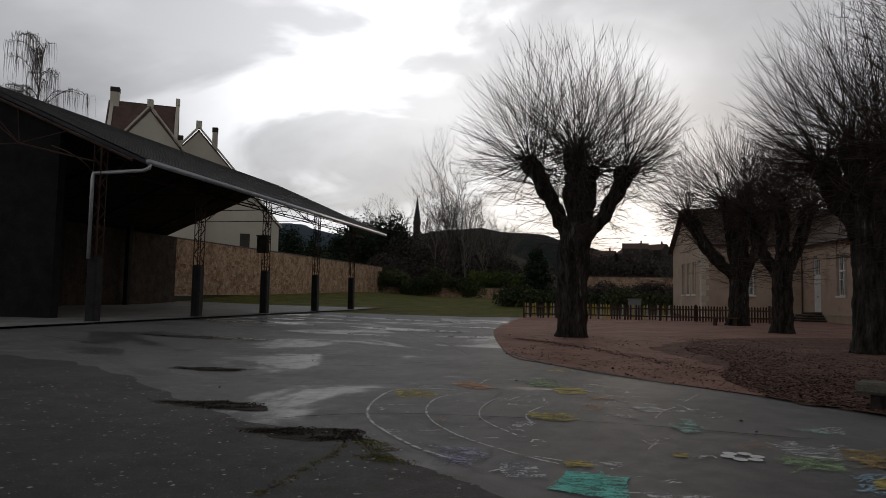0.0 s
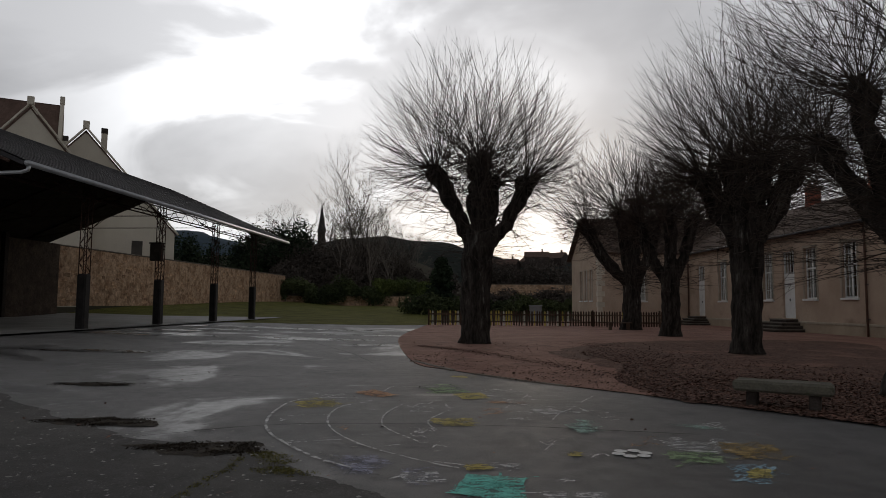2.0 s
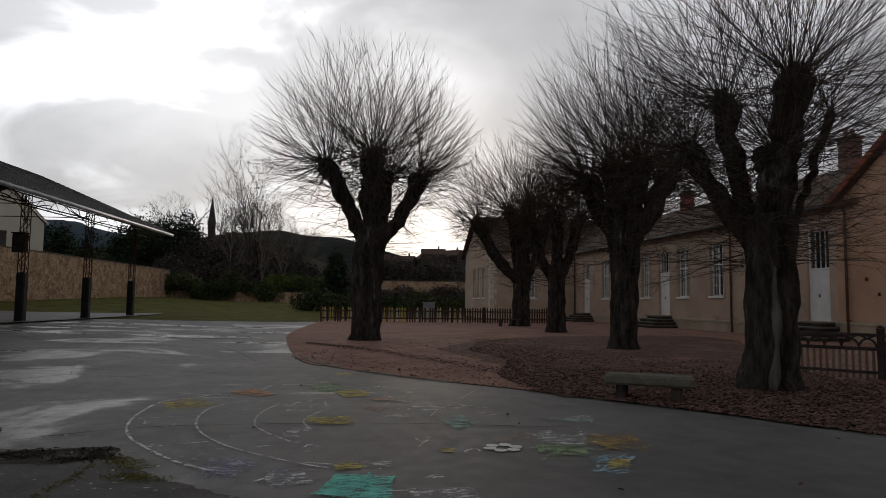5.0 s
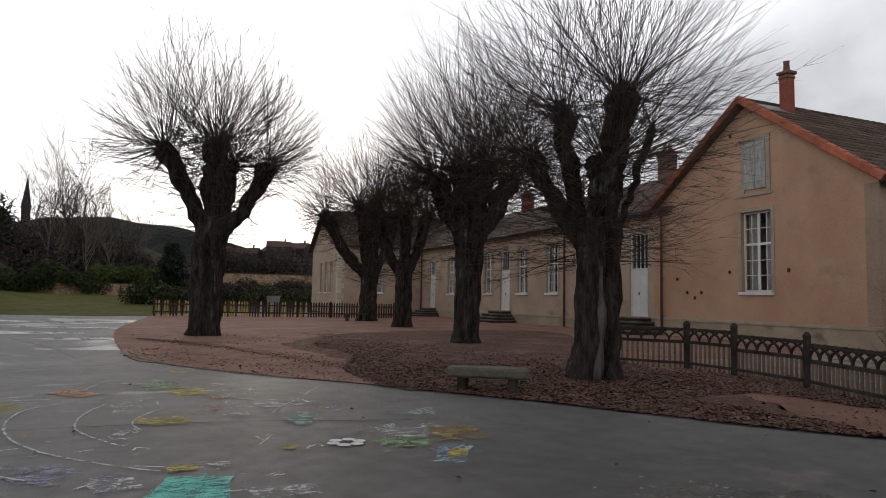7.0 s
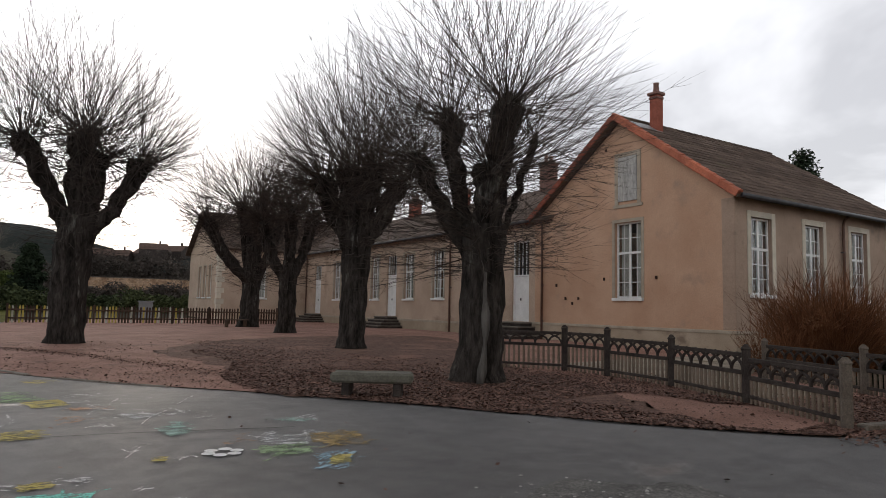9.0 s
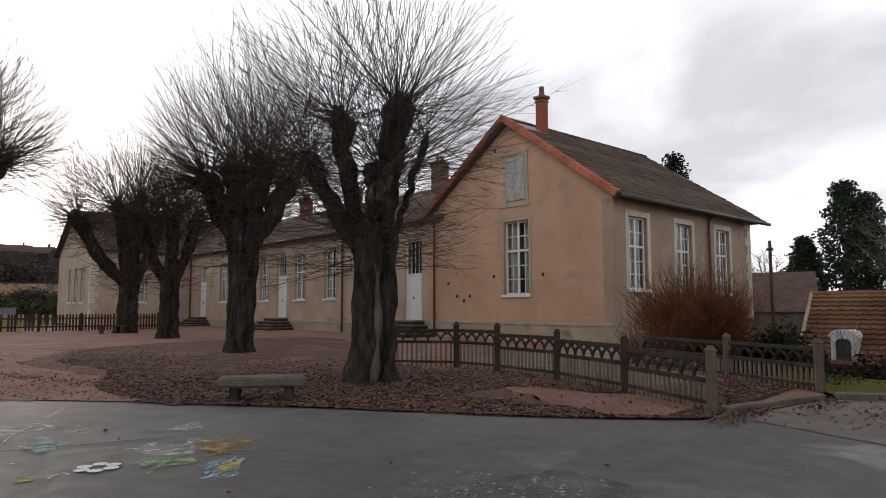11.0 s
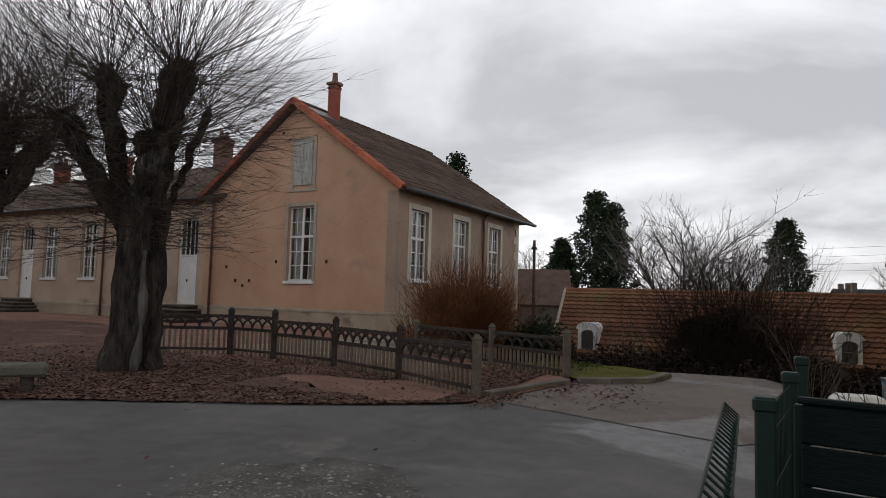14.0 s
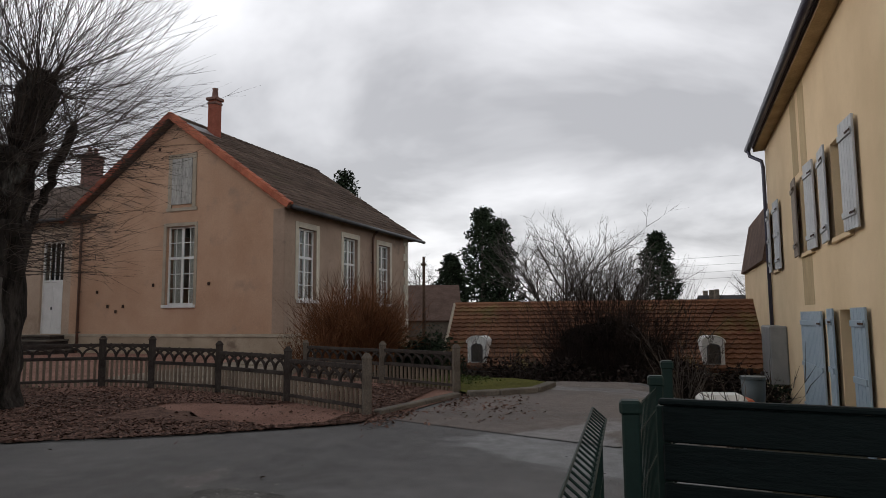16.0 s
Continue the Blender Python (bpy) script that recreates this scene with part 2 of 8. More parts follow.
M["evergreen"] = mat("evergreen", (0.017, 0.027, 0.017), (0.040, 0.056, 0.031), 0.5, 0.85, 0, 10, 0.3, island=0.5, spec=0.12)
M["hedge"] = mat("hedge", (0.036, 0.048, 0.024), (0.090, 0.106, 0.046), 0.3, 0.85, 0, 10, 0.3, island=0.5, spec=0.12)
M["bright_hedge"] = mat("bright_hedge", (0.060, 0.085, 0.024), (0.12, 0.145, 0.045), 0.4, 0.85, 0, 10, 0.3, island=0.5, spec=0.12)
M["render_wall"] = mat("render_wall", (0.470, 0.292, 0.195), (0.550, 0.362, 0.250), 0.6, 0.92, 0.4, 25, 0.14, dist=0.012, lift=(0.375, 0.262, 0.195), lift_scale=0.5, lift_at=0.55, spec=0.12)
# greyer and darker render than render_wall, for the side wall and corner piers
M["grey_brown_wall"] = mat("grey_brown_wall", (0.33, 0.242, 0.185), (0.42, 0.310, 0.238), 0.8, 0.92, 0.4, 25, 0.16, dist=0.012, lift=(0.26, 0.20, 0.16), lift_scale=0.9, lift_at=0.55, spec=0.12)
# paler copy of render_wall: sky light and distance haze in its colour
M["hazy_wing_wall"] = mat("hazy_wing_wall", (0.43, 0.325, 0.245), (0.52, 0.405, 0.315), 0.7, 0.92, 0.4, 25, 0.16, dist=0.012, lift=(0.34, 0.25, 0.19), lift_scale=0.5, lift_at=0.56, spec=0.12)
M["plinth"] = mat("plinth", (0.34, 0.27, 0.20), (0.44, 0.36, 0.27), 1.0, 0.92, 0.35, 30, 0.15, lift=(0.22, 0.17, 0.13), lift_scale=0.8, lift_at=0.57, spec=0.12)
M["dressing"] = mat("dressing", (0.34, 0.29, 0.22), (0.44, 0.38, 0.30), 2, 0.88, 0.3, 30, 0.15)
M["quoin"] = mat("quoin", (0.50, 0.45, 0.36), (0.62, 0.56, 0.46), 2, 0.88, 0.3, 30, 0.12, per_object=0.12)
M["roof_tile"] = mat("roof_tile", (0.085, 0.062, 0.050), (0.150, 0.108, 0.085), 1.4, 0.85, 0.4, 20, 0.3, lift=(0.11, 0.10, 0.06), lift_scale=0.7, lift_at=0.6, per_object=0.18, spec=0.12)
M["verge_tile"] = mat("verge_tile", (0.38, 0.10, 0.050), (0.50, 0.155, 0.08), 3, 0.75, 0.4, 20, 0.25, per_object=0.2)
M["brick"] = mat("brick", (0.24, 0.075, 0.05), (0.33, 0.11, 0.075), 3, 0.85, 0.4, 30, 0.25, spec=0.12)
M["dark_brick"] = mat("dark_brick", (0.14, 0.075, 0.06), (0.22, 0.115, 0.09), 3, 0.85, 0.4, 30, 0.25)
M["white_paint"] = mat("white_paint", (0.70, 0.70, 0.68), (0.80, 0.80, 0.78), 3, 0.5, 0.1, 30, 0.06)
M["grey_paint"] = mat("grey_paint", (0.27, 0.265, 0.25), (0.45, 0.44, 0.41), 9, 0.7, 0.3, 30, 0.25, stretch=(1, 1, 0.25))
M["zinc"] = mat("zinc", (0.34, 0.35, 0.36), (0.46, 0.47, 0.48), 2, 0.45, 0.1, 20, 0.12, metal=0.6)
M["dark_zinc"] = mat("dark_zinc", (0.06, 0.06, 0.065), (0.10, 0.10, 0.105), 2, 0.5, 0.1, 20, 0.12, metal=0.5)
M["rust_pipe"] = mat("rust_pipe", (0.10, 0.055, 0.04), (0.16, 0.09, 0.065), 2, 0.7, 0.2, 20, 0.2)
M["iron"] = mat("iron", (0.035, 0.022, 0.018), (0.075, 0.042, 0.032), 3, 0.7, 0.2, 30, 0.3, metal=0.3, spec=0.12)
M["sleeve"] = mat("sleeve", (0.016, 0.014, 0.014), (0.030, 0.027, 0.026), 3, 0.6, 0.2, 30, 0.2, spec=0.12)
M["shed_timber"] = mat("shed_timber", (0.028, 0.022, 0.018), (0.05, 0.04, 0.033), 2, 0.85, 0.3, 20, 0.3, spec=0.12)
# stone colour darkened to stand for shade inside the shed
M["shaded_stone"] = mat("shaded_wall_stone", (0.045, 0.033, 0.025), (0.085, 0.062, 0.046), 1.5, 0.9, 0.6, 8, 0.4, dist=0.04, spec=0.12)
# near black, in place of the shade under the shed roof
M["shade_black"] = mat("shade_black_boards", (0.010, 0.009, 0.009), (0.018, 0.016, 0.015), 2, 0.85, 0.3, 20, 0.3, spec=0.12)
M["slate"] = mat("slate", (0.032, 0.031, 0.033), (0.055, 0.053, 0.056), 1.2, 0.8, 0.5, 14, 0.35, spec=0.3, per_object=0.15)
M["rubble"] = mat("rubble", (0.24, 0.145, 0.088), (0.50, 0.35, 0.235), 1.3, 0.92, 0.6, 4.5, 0.5, dist=0.05, lift=(0.17, 0.095, 0.065), lift_scale=1.3, lift_at=0.6, spec=0.12)
M["stone"] = mat("stone", (0.30, 0.18, 0.105), (0.47, 0.32, 0.21), 2, 0.92, 0.6, 15, 0.35, dist=0.03, per_object=0.45, spec=0.12)
M["concrete"] = mat("concrete", (0.115, 0.095, 0.078), (0.175, 0.148, 0.122), 3, 0.9, 0.5, 50, 0.3, lift=(0.075, 0.07, 0.05), lift_scale=2.5, lift_at=0.58, spec=0.12)
M["dark_concrete"] = mat("dark_concrete", (0.038, 0.031, 0.028), (0.075, 0.062, 0.055), 3, 0.9, 0.5, 50, 0.3, spec=0.12)
M["picket"] = mat("picket", (0.15, 0.115, 0.088), (0.25, 0.20, 0.155), 3, 0.9, 0.4, 50, 0.3, per_object=0.2, spec=0.12)
M["kerb"] = mat("kerb", (0.11, 0.095, 0.078), (0.19, 0.165, 0.135), 2, 0.9, 0.5, 40, 0.3)
M["garden_earth"] = mat("garden_earth", (0.20, 0.165, 0.13), (0.36, 0.31, 0.25), 0.8, 0.92, 0.8, 60, 0.4, dist=0.02, lift=(0.16, 0.13, 0.08), lift_scale=0.7, lift_at=0.58, spec=0.12)
M["bench_stone"] = mat("bench_stone", (0.085, 0.08, 0.062), (0.15, 0.14, 0.11), 3, 0.9, 0.5, 40, 0.3, lift=(0.07, 0.075, 0.045), lift_scale=3, lift_at=0.55)
M["wood_dark"] = mat("wood_dark", (0.055, 0.036, 0.026), (0.10, 0.066, 0.048), 3, 0.85, 0.3, 40, 0.3, stretch=(1, 1, 0.2), per_object=0.25, spec=0.12)
M["paint_yellow"] = mat("paint_yellow", (0.42, 0.32, 0.05), (0.52, 0.40, 0.09), 3, 0.7, 0.2, 40, 0.25)
M["paint_cream"] = mat("paint_cream", (0.42, 0.40, 0.32), (0.52, 0.50, 0.42), 3, 0.7, 0.2, 40, 0.25)
M["cream_wall"] = mat("cream_wall", (0.50, 0.45, 0.37), (0.60, 0.55, 0.46), 0.3, 0.92, 0.1, 10, 0.06)
M["brown_roof"] = mat("brown_roof", (0.092, 0.060, 0.048), (0.14, 0.094, 0.076), 1.5, 0.85, 0.4, 10, 0.25, spec=0.12)
M["mossy_tile"] = mat("mossy_tile", (0.13, 0.062, 0.038), (0.22, 0.112, 0.066), 0.8, 0.9, 0.5, 20, 0.45, lift=(0.16, 0.125, 0.055), lift_scale=0.6, lift_at=0.53, per_object=0.3, spec=0.12)
M["beige_wall"] = mat("beige_wall", (0.62, 0.47, 0.29), (0.72, 0.56, 0.36), 0.6, 0.9, 0.15, 60, 0.06, dist=0.006)
M["stained_wall"] = mat("stained_wall", (0.36, 0.27, 0.15), (0.50, 0.38, 0.22), 2, 0.92, 0.15, 30, 0.15, stretch=(1, 1, 0.15))
M["blue_paint"] = mat("blue_paint", (0.25, 0.33, 0.40), (0.31, 0.39, 0.46), 2, 0.55, 0.1, 30, 0.07)
M["pale_blue"] = mat("pale_blue", (0.38, 0.40, 0.42), (0.48, 0.50, 0.52), 2, 0.55, 0.1, 30, 0.08)
M["old_shutter"] = mat("old_shutter", (0.16, 0.13, 0.11), (0.26, 0.22, 0.18), 4, 0.75, 0.2, 30, 0.2, stretch=(1, 1, 0.2))
M["purple_zinc"] = mat("purple_zinc", (0.055, 0.055, 0.085), (0.085, 0.085, 0.12), 2, 0.4, 0.1, 20, 0.1, metal=0.3)
M["green_coat"] = mat("green_coat", (0.004, 0.015, 0.012), (0.007, 0.022, 0.017), 4, 0.52, 0.05, 60, 0.15, spec=0.25)
M["green_board"] = mat("green_board", (0.003, 0.006, 0.006), (0.005, 0.010, 0.010), 3, 0.6, 0.3, 40, 0.25, stretch=(0.2, 0.2, 1), spec=0.12)
M["bin_grey"] = mat("bin_grey", (0.045, 0.060, 0.068), (0.06, 0.078, 0.085), 3, 0.45, 0.05, 30, 0.1)
M["white_plastic"] = mat("white_plastic", (0.62, 0.62, 0.60), (0.74, 0.74, 0.71), 3, 0.4, 0.05, 30, 0.05)
M["box_grey"] = mat("box_grey", (0.20, 0.205, 0.21), (0.25, 0.255, 0.26), 3, 0.5, 0.05, 30, 0.06)
# dark colour that stands for the shade inside rooms
M["room_shade"] = mat("unlit_room", (0.05, 0.045, 0.04), (0.08, 0.07, 0.06), 1, 0.9, 0, 10, 0.1)
M["curtain"] = mat("curtain", (0.50, 0.48, 0.44), (0.62, 0.60, 0.55), 3, 0.9, 0.1, 20, 0.15, stretch=(3, 3, 0.3))
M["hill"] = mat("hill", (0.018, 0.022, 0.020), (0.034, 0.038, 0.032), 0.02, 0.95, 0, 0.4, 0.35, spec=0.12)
# blue distance haze is mixed into the far hill's own colour
M["hazy_hill"] = mat("hazy_hill", (0.035, 0.055, 0.075), (0.05, 0.072, 0.092), 0.02, 0.95, 0, 0.3, 0.2, spec=0.12)
CHALKS = {"white": (0.74, 0.74, 0.73), "teal": (0.19, 0.68, 0.57), "yellow": (0.60, 0.50, 0.15), "orange": (0.58, 0.32, 0.18), "green": (0.34, 0.46, 0.26), "blue": (0.36, 0.56, 0.68), "lilac": (0.38, 0.38, 0.48), "ochre": (0.40, 0.28, 0.11), "mint": (0.38, 0.55, 0.48)}


def chalk_mat(name, c, cover):
    """Chalk powder that sits on the high grain of the asphalt and leaves the hollows bare; cover: how much it hides."""
    m = mat(name, tuple(v * 0.72 for v in c), c, 6, 0.95, 0.2, 90, 0.25)
    nt = m.node_tree
    N, L = nt.nodes.new, nt.links.new
    p = nt.nodes["Principled BSDF"]
    co = N("ShaderNodeTexCoord").outputs["Object"]
    mp = N("ShaderNodeMapping")
    mp.inputs["Rotation"].default_value, mp.inputs["Scale"].default_value = (0, 0, 0.5), (0.35, 1.2, 1)
    L(co, mp.inputs[0])
    parts = []
    for scale, detail, vec in ((75, 3, co), (26, 4, mp.outputs[0]), (4.5, 4, co)):
        n = N("ShaderNodeTexNoise")
        n.inputs["Scale"].default_value, n.inputs["Detail"].default_value, n.inputs["Roughness"].default_value = scale, detail, 0.65
        L(vec, n.inputs["Vector"])
        parts.append(n.outputs["Fac"])
    add = N("ShaderNodeMath"); add.operation = "ADD"
    L(parts[0], add.inputs[0]); L(parts[1], add.inputs[1])
    add2 = N("ShaderNodeMath"); add2.operation = "ADD"
    L(add.outputs[0], add2.inputs[0]); L(parts[2], add2.inputs[1])
    r = N("ShaderNodeMapRange")
    at = 1.5 + 0.42 * (0.5 - cover)
    r.inputs["From Min"].default_value, r.inputs["From Max"].default_value = at - 0.10, at + 0.20
    r.inputs["To Min"].default_value, r.inputs["To Max"].default_value = 0.0, 0.92
    L(add2.outputs[0], r.inputs["Value"]); L(r.outputs[0], p.inputs["Alpha"])
    return m


for key, c in CHALKS.items():
    for grade, cover in (("faint", 0.40), ("thin", 0.57), ("dense", 0.80)):
        M["chalk_%s_%s" % (key, grade)] = chalk_mat("chalk_%s_%s" % (key, grade), c, cover)
M["road_paint"] = mat("road_paint", (0.60, 0.60, 0.58), (0.76, 0.76, 0.74), 12, 0.8, 0.2, 90, 0.2)


def glass_material():
    m = bpy.data.materials.new("window_glass")
    m.use_nodes = True
    p = m.node_tree.nodes["Principled BSDF"]
    p.inputs["Base Color"].default_value = (0.9, 0.95, 0.95, 1)
    p.inputs["Roughness"].default_value = 0.03
    p.inputs["Transmission Weight"].default_value = 1.0
    p.inputs["IOR"].default_value = 1.45
    return m


M["glass"] = glass_material()

# ---- mesh helpers ----


def mesh_object(name, verts, faces, material, smooth=False):
    me = bpy.data.meshes.new(name)
    me.from_pydata([tuple(v) for v in verts], [], faces)
    me.materials.append(material)
    if smooth:
        me.polygons.foreach_set("use_smooth", [True] * len(me.polygons))
    me.update()
    return new(name, me)


def link(name, bm, material, parent=None, label=""):
    me = bpy.data.meshes.new(name)
    bmesh.ops.recalc_face_normals(bm, faces=bm.faces[:])
    bm.to_mesh(me)
    bm.free()
    me.materials.append(material)
    ob = new(name, me)
    if parent:
        ob.parent = parent
    return tagged(ob, label)


def part(name, bm, material, parent, label=""):
    return link(name, bm, material, parent, label)


def part_v(name, vf, material, parent, label="", smooth=False):
    ob = mesh_object(name, vf[0], vf[1], material, smooth)
    ob.parent = parent
    return tagged(ob, label)


def empty(name, m=None):
    ob = new(name)
    ob.empty_display_size = 0.2
    if m is not None:
        ob.matrix_world = m
    return ob


def box(bm, c, s, bevel=0.0, rot=None):
    """A box of centre c and size s in bm; rot: a matrix about its centre."""
    r = bmesh.ops.create_cube(bm, size=1.0)
    vs = r["verts"]
    for v in vs:
        v.co = Vector((v.co.x * s[0], v.co.y * s[1], v.co.z * s[2]))
    if bevel:
        es = list({e for v in vs for e in v.link_edges})
        g = bmesh.ops.bevel(bm, geom=es, offset=bevel, segments=1, affect="EDGES", clamp_overlap=True)
        vs = list({v for f in g["faces"] for v in f.verts} | {v for v in vs if v.is_valid})
    if rot is not None:
        for v in vs:
            v.co = rot @ v.co
    for v in vs:
        v.co += Vector(c)
    return vs


def tube(vf, pts, radii, sides=8, cap=True):
    """A tapered tube along pts, appended to the lists vf = (verts, faces)."""
    V, F = vf
    pts = [Vector(p) for p in pts]
    base = len(V)
    n = len(pts)
    ref = Vector((0.31, 0.87, 0.13))
    for i, p in enumerate(pts):
        d = (pts[min(i + 1, n - 1)] - pts[max(i - 1, 0)]).normalized()
        a = d.cross(ref)
        if a.length < 1e-3:
            a = d.cross(Vector((1, 0, 0)))
        a.normalize()
        b = d.cross(a)
        for k in range(sides):
            w = 2 * math.pi * k / sides
            V.append(p + (a * math.cos(w) + b * math.sin(w)) * radii[i])
    for i in range(n - 1):
        for k in range(sides):
            q = base + i * sides
            F.append((q + k, q + (k + 1) % sides, q + sides + (k + 1) % sides, q + sides + k))
    if cap:
        F.append(tuple(base + k for k in range(sides))[::-1])
        F.append(tuple(base + (n - 1) * sides + k for k in range(sides)))
    return vf


def sm(a, b, x):
    k = min(1.0, max(0.0, (x - a) / (b - a)))
    return k * k * (3 - 2 * k)


SHED_AZ = radians(12.8)


def shed_frame(x, y):
    """Distance to the left of the eye's line along the shed, and distance along it."""
    return -(math.cos(SHED_AZ) * x - math.sin(SHED_AZ) * y), math.sin(SHED_AZ) * x + math.cos(SHED_AZ) * y


def shed_point(left, along, z=0.0):
    return Vector((-left * math.cos(SHED_AZ) + along * math.sin(SHED_AZ), left * math.sin(SHED_AZ) + along * math.cos(SHED_AZ), z))


def ground_z(x, y):
    left, along = shed_frame(x, y)
    z = 0.30 * sm(4, 15, left)
    z += 0.7 * sm(36, 85, along) * sm(-14, 0, left)
    z += 0.5 * sm(20, 29, left) * sm(38, 52, along)
    z += 8.5 * sm(96, 124, y) * sm(30, 12, x) * sm(-70, -40, x)
    z -= 0.35 * sm(16, 28, x) * sm(14, 8, y)
    z -= 2.0 * sm(13.5, 19, x) * sm(8.2, 5.5, y)
    z -= 0.6 * sm(4, 8, x) * sm(-0.7, -2.1, y) * sm(19, 14, x)
    return z


def on_ground(x, y, dz=0.0):
    return Vector((x, y, ground_z(x, y) + dz))


def patch(name, outline, dz, material, step, label, category):
    """A piece of paving with the given outline that follows the ground."""
    bm = bmesh.new()
    vs = [bm.verts.new((x, y, 0)) for x, y in outline]
    bmesh.ops.triangulate(bm, faces=[bm.faces.new(vs)])
    xs, ys = [p[0] for p in outline], [p[1] for p in outline]
    for axis, (lo, hi) in enumerate(((min(xs), max(xs)), (min(ys), max(ys)))):
        k = math.ceil(lo / step + 0.01) * step
        while k < hi:
            co, no = [0, 0, 0], [0, 0, 0]
            co[axis], no[axis] = k, 1
            bmesh.ops.bisect_plane(bm, geom=bm.verts[:] + bm.edges[:] + bm.faces[:], plane_co=co, plane_no=no, dist=1e-5)
            k += step
    for v in bm.verts:
        v.co.z = ground_z(v.co.x, v.co.y) + dz
    for f in bm.faces:
        f.normal_update()
        if f.normal.z < 0:
            f.normal_flip()
    me = bpy.data.meshes.new(name)
    bm.to_mesh(me)
    bm.free()
    me.materials.append(material)
    return tagged(new(name, me), label, category, kind="structure")


def spline(points, n=6):
    """A smooth line through points (Catmull-Rom)."""
    out, P = [], [Vector((*p, 0)) if len(p) == 2 else Vector(p) for p in points]
    for i in range(len(P) - 1):
        a, b, c, d = P[max(i - 1, 0)], P[i], P[i + 1], P[min(i + 2, len(P) - 1)]
        for k in range(n):
            t = k / n
            out.append(0.5 * (2 * b + (c - a) * t + (2 * a - 5 * b + 4 * c - d) * t * t + (3 * b - a - 3 * c + d) * t ** 3))
    return out + [P[-1]]


# ---- ground ----


def build_ground():
    V, F = [], []
    radii = [0.0] + [1.5 * 1.13 ** k for k in range(62)]
    n = 128
    for i, r in enumerate(radii):
        for k in range(n):
            w = 2 * math.pi * k / n
            x, y = r * math.sin(w), r * math.cos(w)
            V.append((x, y, ground_z(x, y) - 0.06))
    for i in range(len(radii) - 1):
        for k in range(n):
            F.append((i * n + k, (i + 1) * n + k, (i + 1) * n + (k + 1) % n, i * n + (k + 1) % n))
    ob = mesh_object("ground", V, F, M["earth"], True)
    tagged(ob, "dark earth with rough winter grass", "ground", kind="structure")


build_ground()
EDGE = [(4.9, 41.5), (2.6, 30), (1.75, 23.5), (1.45, 15.2), (1.95, 13.3), (3.0, 11.2), (4.3, 9.25), (5.05, 7.95), (5.85, 6.6), (6.7, 4.75), (7.7, 3.2), (8.25, 2.65)]
edge = [(p.x, p.y) for p in spline(EDGE, 5)]
patch("pavement", edge + [(10.8, 2.15), (11.5, 1.2), (14.5, 0.7), (16, -0.8), (15, -2.2), (6.5, -1.5), (3, -6), (-30, -6), (-30, 14), (-17, 22.5), (-14.2, 34.0), (-3, 36.8)], 0.0, M["asphalt"], 0.5, "worn dark grey asphalt school yard with wet patches", "asphalt")
patch("gravel_yard", edge + [(10.8, 2.15), (13.5, 3.2), (20.5, 9.5), (21.6, 16), (25.6, 48.5), (18, 50), (5.2, 43.5)], 0.012, M["gravel"], 1.5, "reddish compacted gravel under bare pollarded trees", "gravel")
lawn = [(-14.2, 34.0), (-3, 36.8), (4.9, 41.5), (8, 60), (10, 92), (-8, 96), tuple(shed_point(29.5, 94)[:2]), tuple(shed_point(29.5, 43)[:2]), tuple(shed_point(14, 43.5)[:2])]
patch("garden_path", [(11.6, 10.4), (11.95, 9.0), (11.75, 7.9), (11.2, 6.1), (10.4, 4.7), (11.9, 4.3), (13.4, 6.6), (20.0, 9.0), (20.3, 10.6)], 0.022, M["garden_earth"], 0.8, "pale trodden earth behind the concrete fence", "garden")
patch("lawn", lawn, 0.01, M["grass"], 3.0, "flat green winter lawn behind the yard", "lawn")


# ---- building helpers ----


def panel(bm, o, u, n, spans, z0, z1, holes, thick):
    """A wall sheet with thickness: from o along u (spans: its start and end), from z0 to z1, with holes (a, b, lo, hi).
    n: the way in. Reveals line the holes."""
    us = sorted({spans[0], spans[1], *[h[0] for h in holes], *[h[1] for h in holes]})
    zs = sorted({z0, z1, *[h[2] for h in holes], *[h[3] for h in holes]})
    P = lambda a, z, d: bm.verts.new(Vector(o) + Vector(u) * a + Vector(n) * d + Vector((0, 0, z)))  # noqa: E731
    inside = lambda a, z: any(h[0] < a < h[1] and h[2] < z < h[3] for h in holes)  # noqa: E731
    for a, b in zip(us, us[1:]):
        for lo, hi in zip(zs, zs[1:]):
            if not inside((a + b) / 2, (lo + hi) / 2):
                for d in (0, thick):
                    bm.faces.new([P(a, lo, d), P(b, lo, d), P(b, hi, d), P(a, hi, d)])
    rims = [(spans[0], spans[1], z0, z1)] + list(holes)
    for a, b, lo, hi in rims:
        q = [(a, lo), (b, lo), (b, hi), (a, hi)]
        for (a1, l1), (a2, l2) in zip(q, q[1:] + q[:1]):
            bm.faces.new([P(a1, l1, 0), P(a2, l2, 0), P(a2, l2, thick), P(a1, l1, thick)])


def wall_panel(parent, material, *shape):
    """One wall sheet as a part of its own."""
    bm = bmesh.new()
    panel(bm, *shape)
    return part("wall", bm, M[material], parent)


def basis(o, u, n):
    """The frame of a wall: x along u, y out of the wall (against n), z up."""
    u, n = Vector(u), Vector(n)
    m = Matrix((u, -n, Vector((0, 0, 1)))).transposed().to_4x4()
    m.translation = Vector(o)
    return m


def slab_box(a, b, z0, z1, y0, y1, bevel=0.004):
    bm = bmesh.new()
    box(bm, ((a + b) / 2, (y0 + y1) / 2, (z0 + z1) / 2), (b - a, abs(y1 - y0), z1 - z0), bevel)
    return bm


COUNT = {"window": 0, "door": 0}


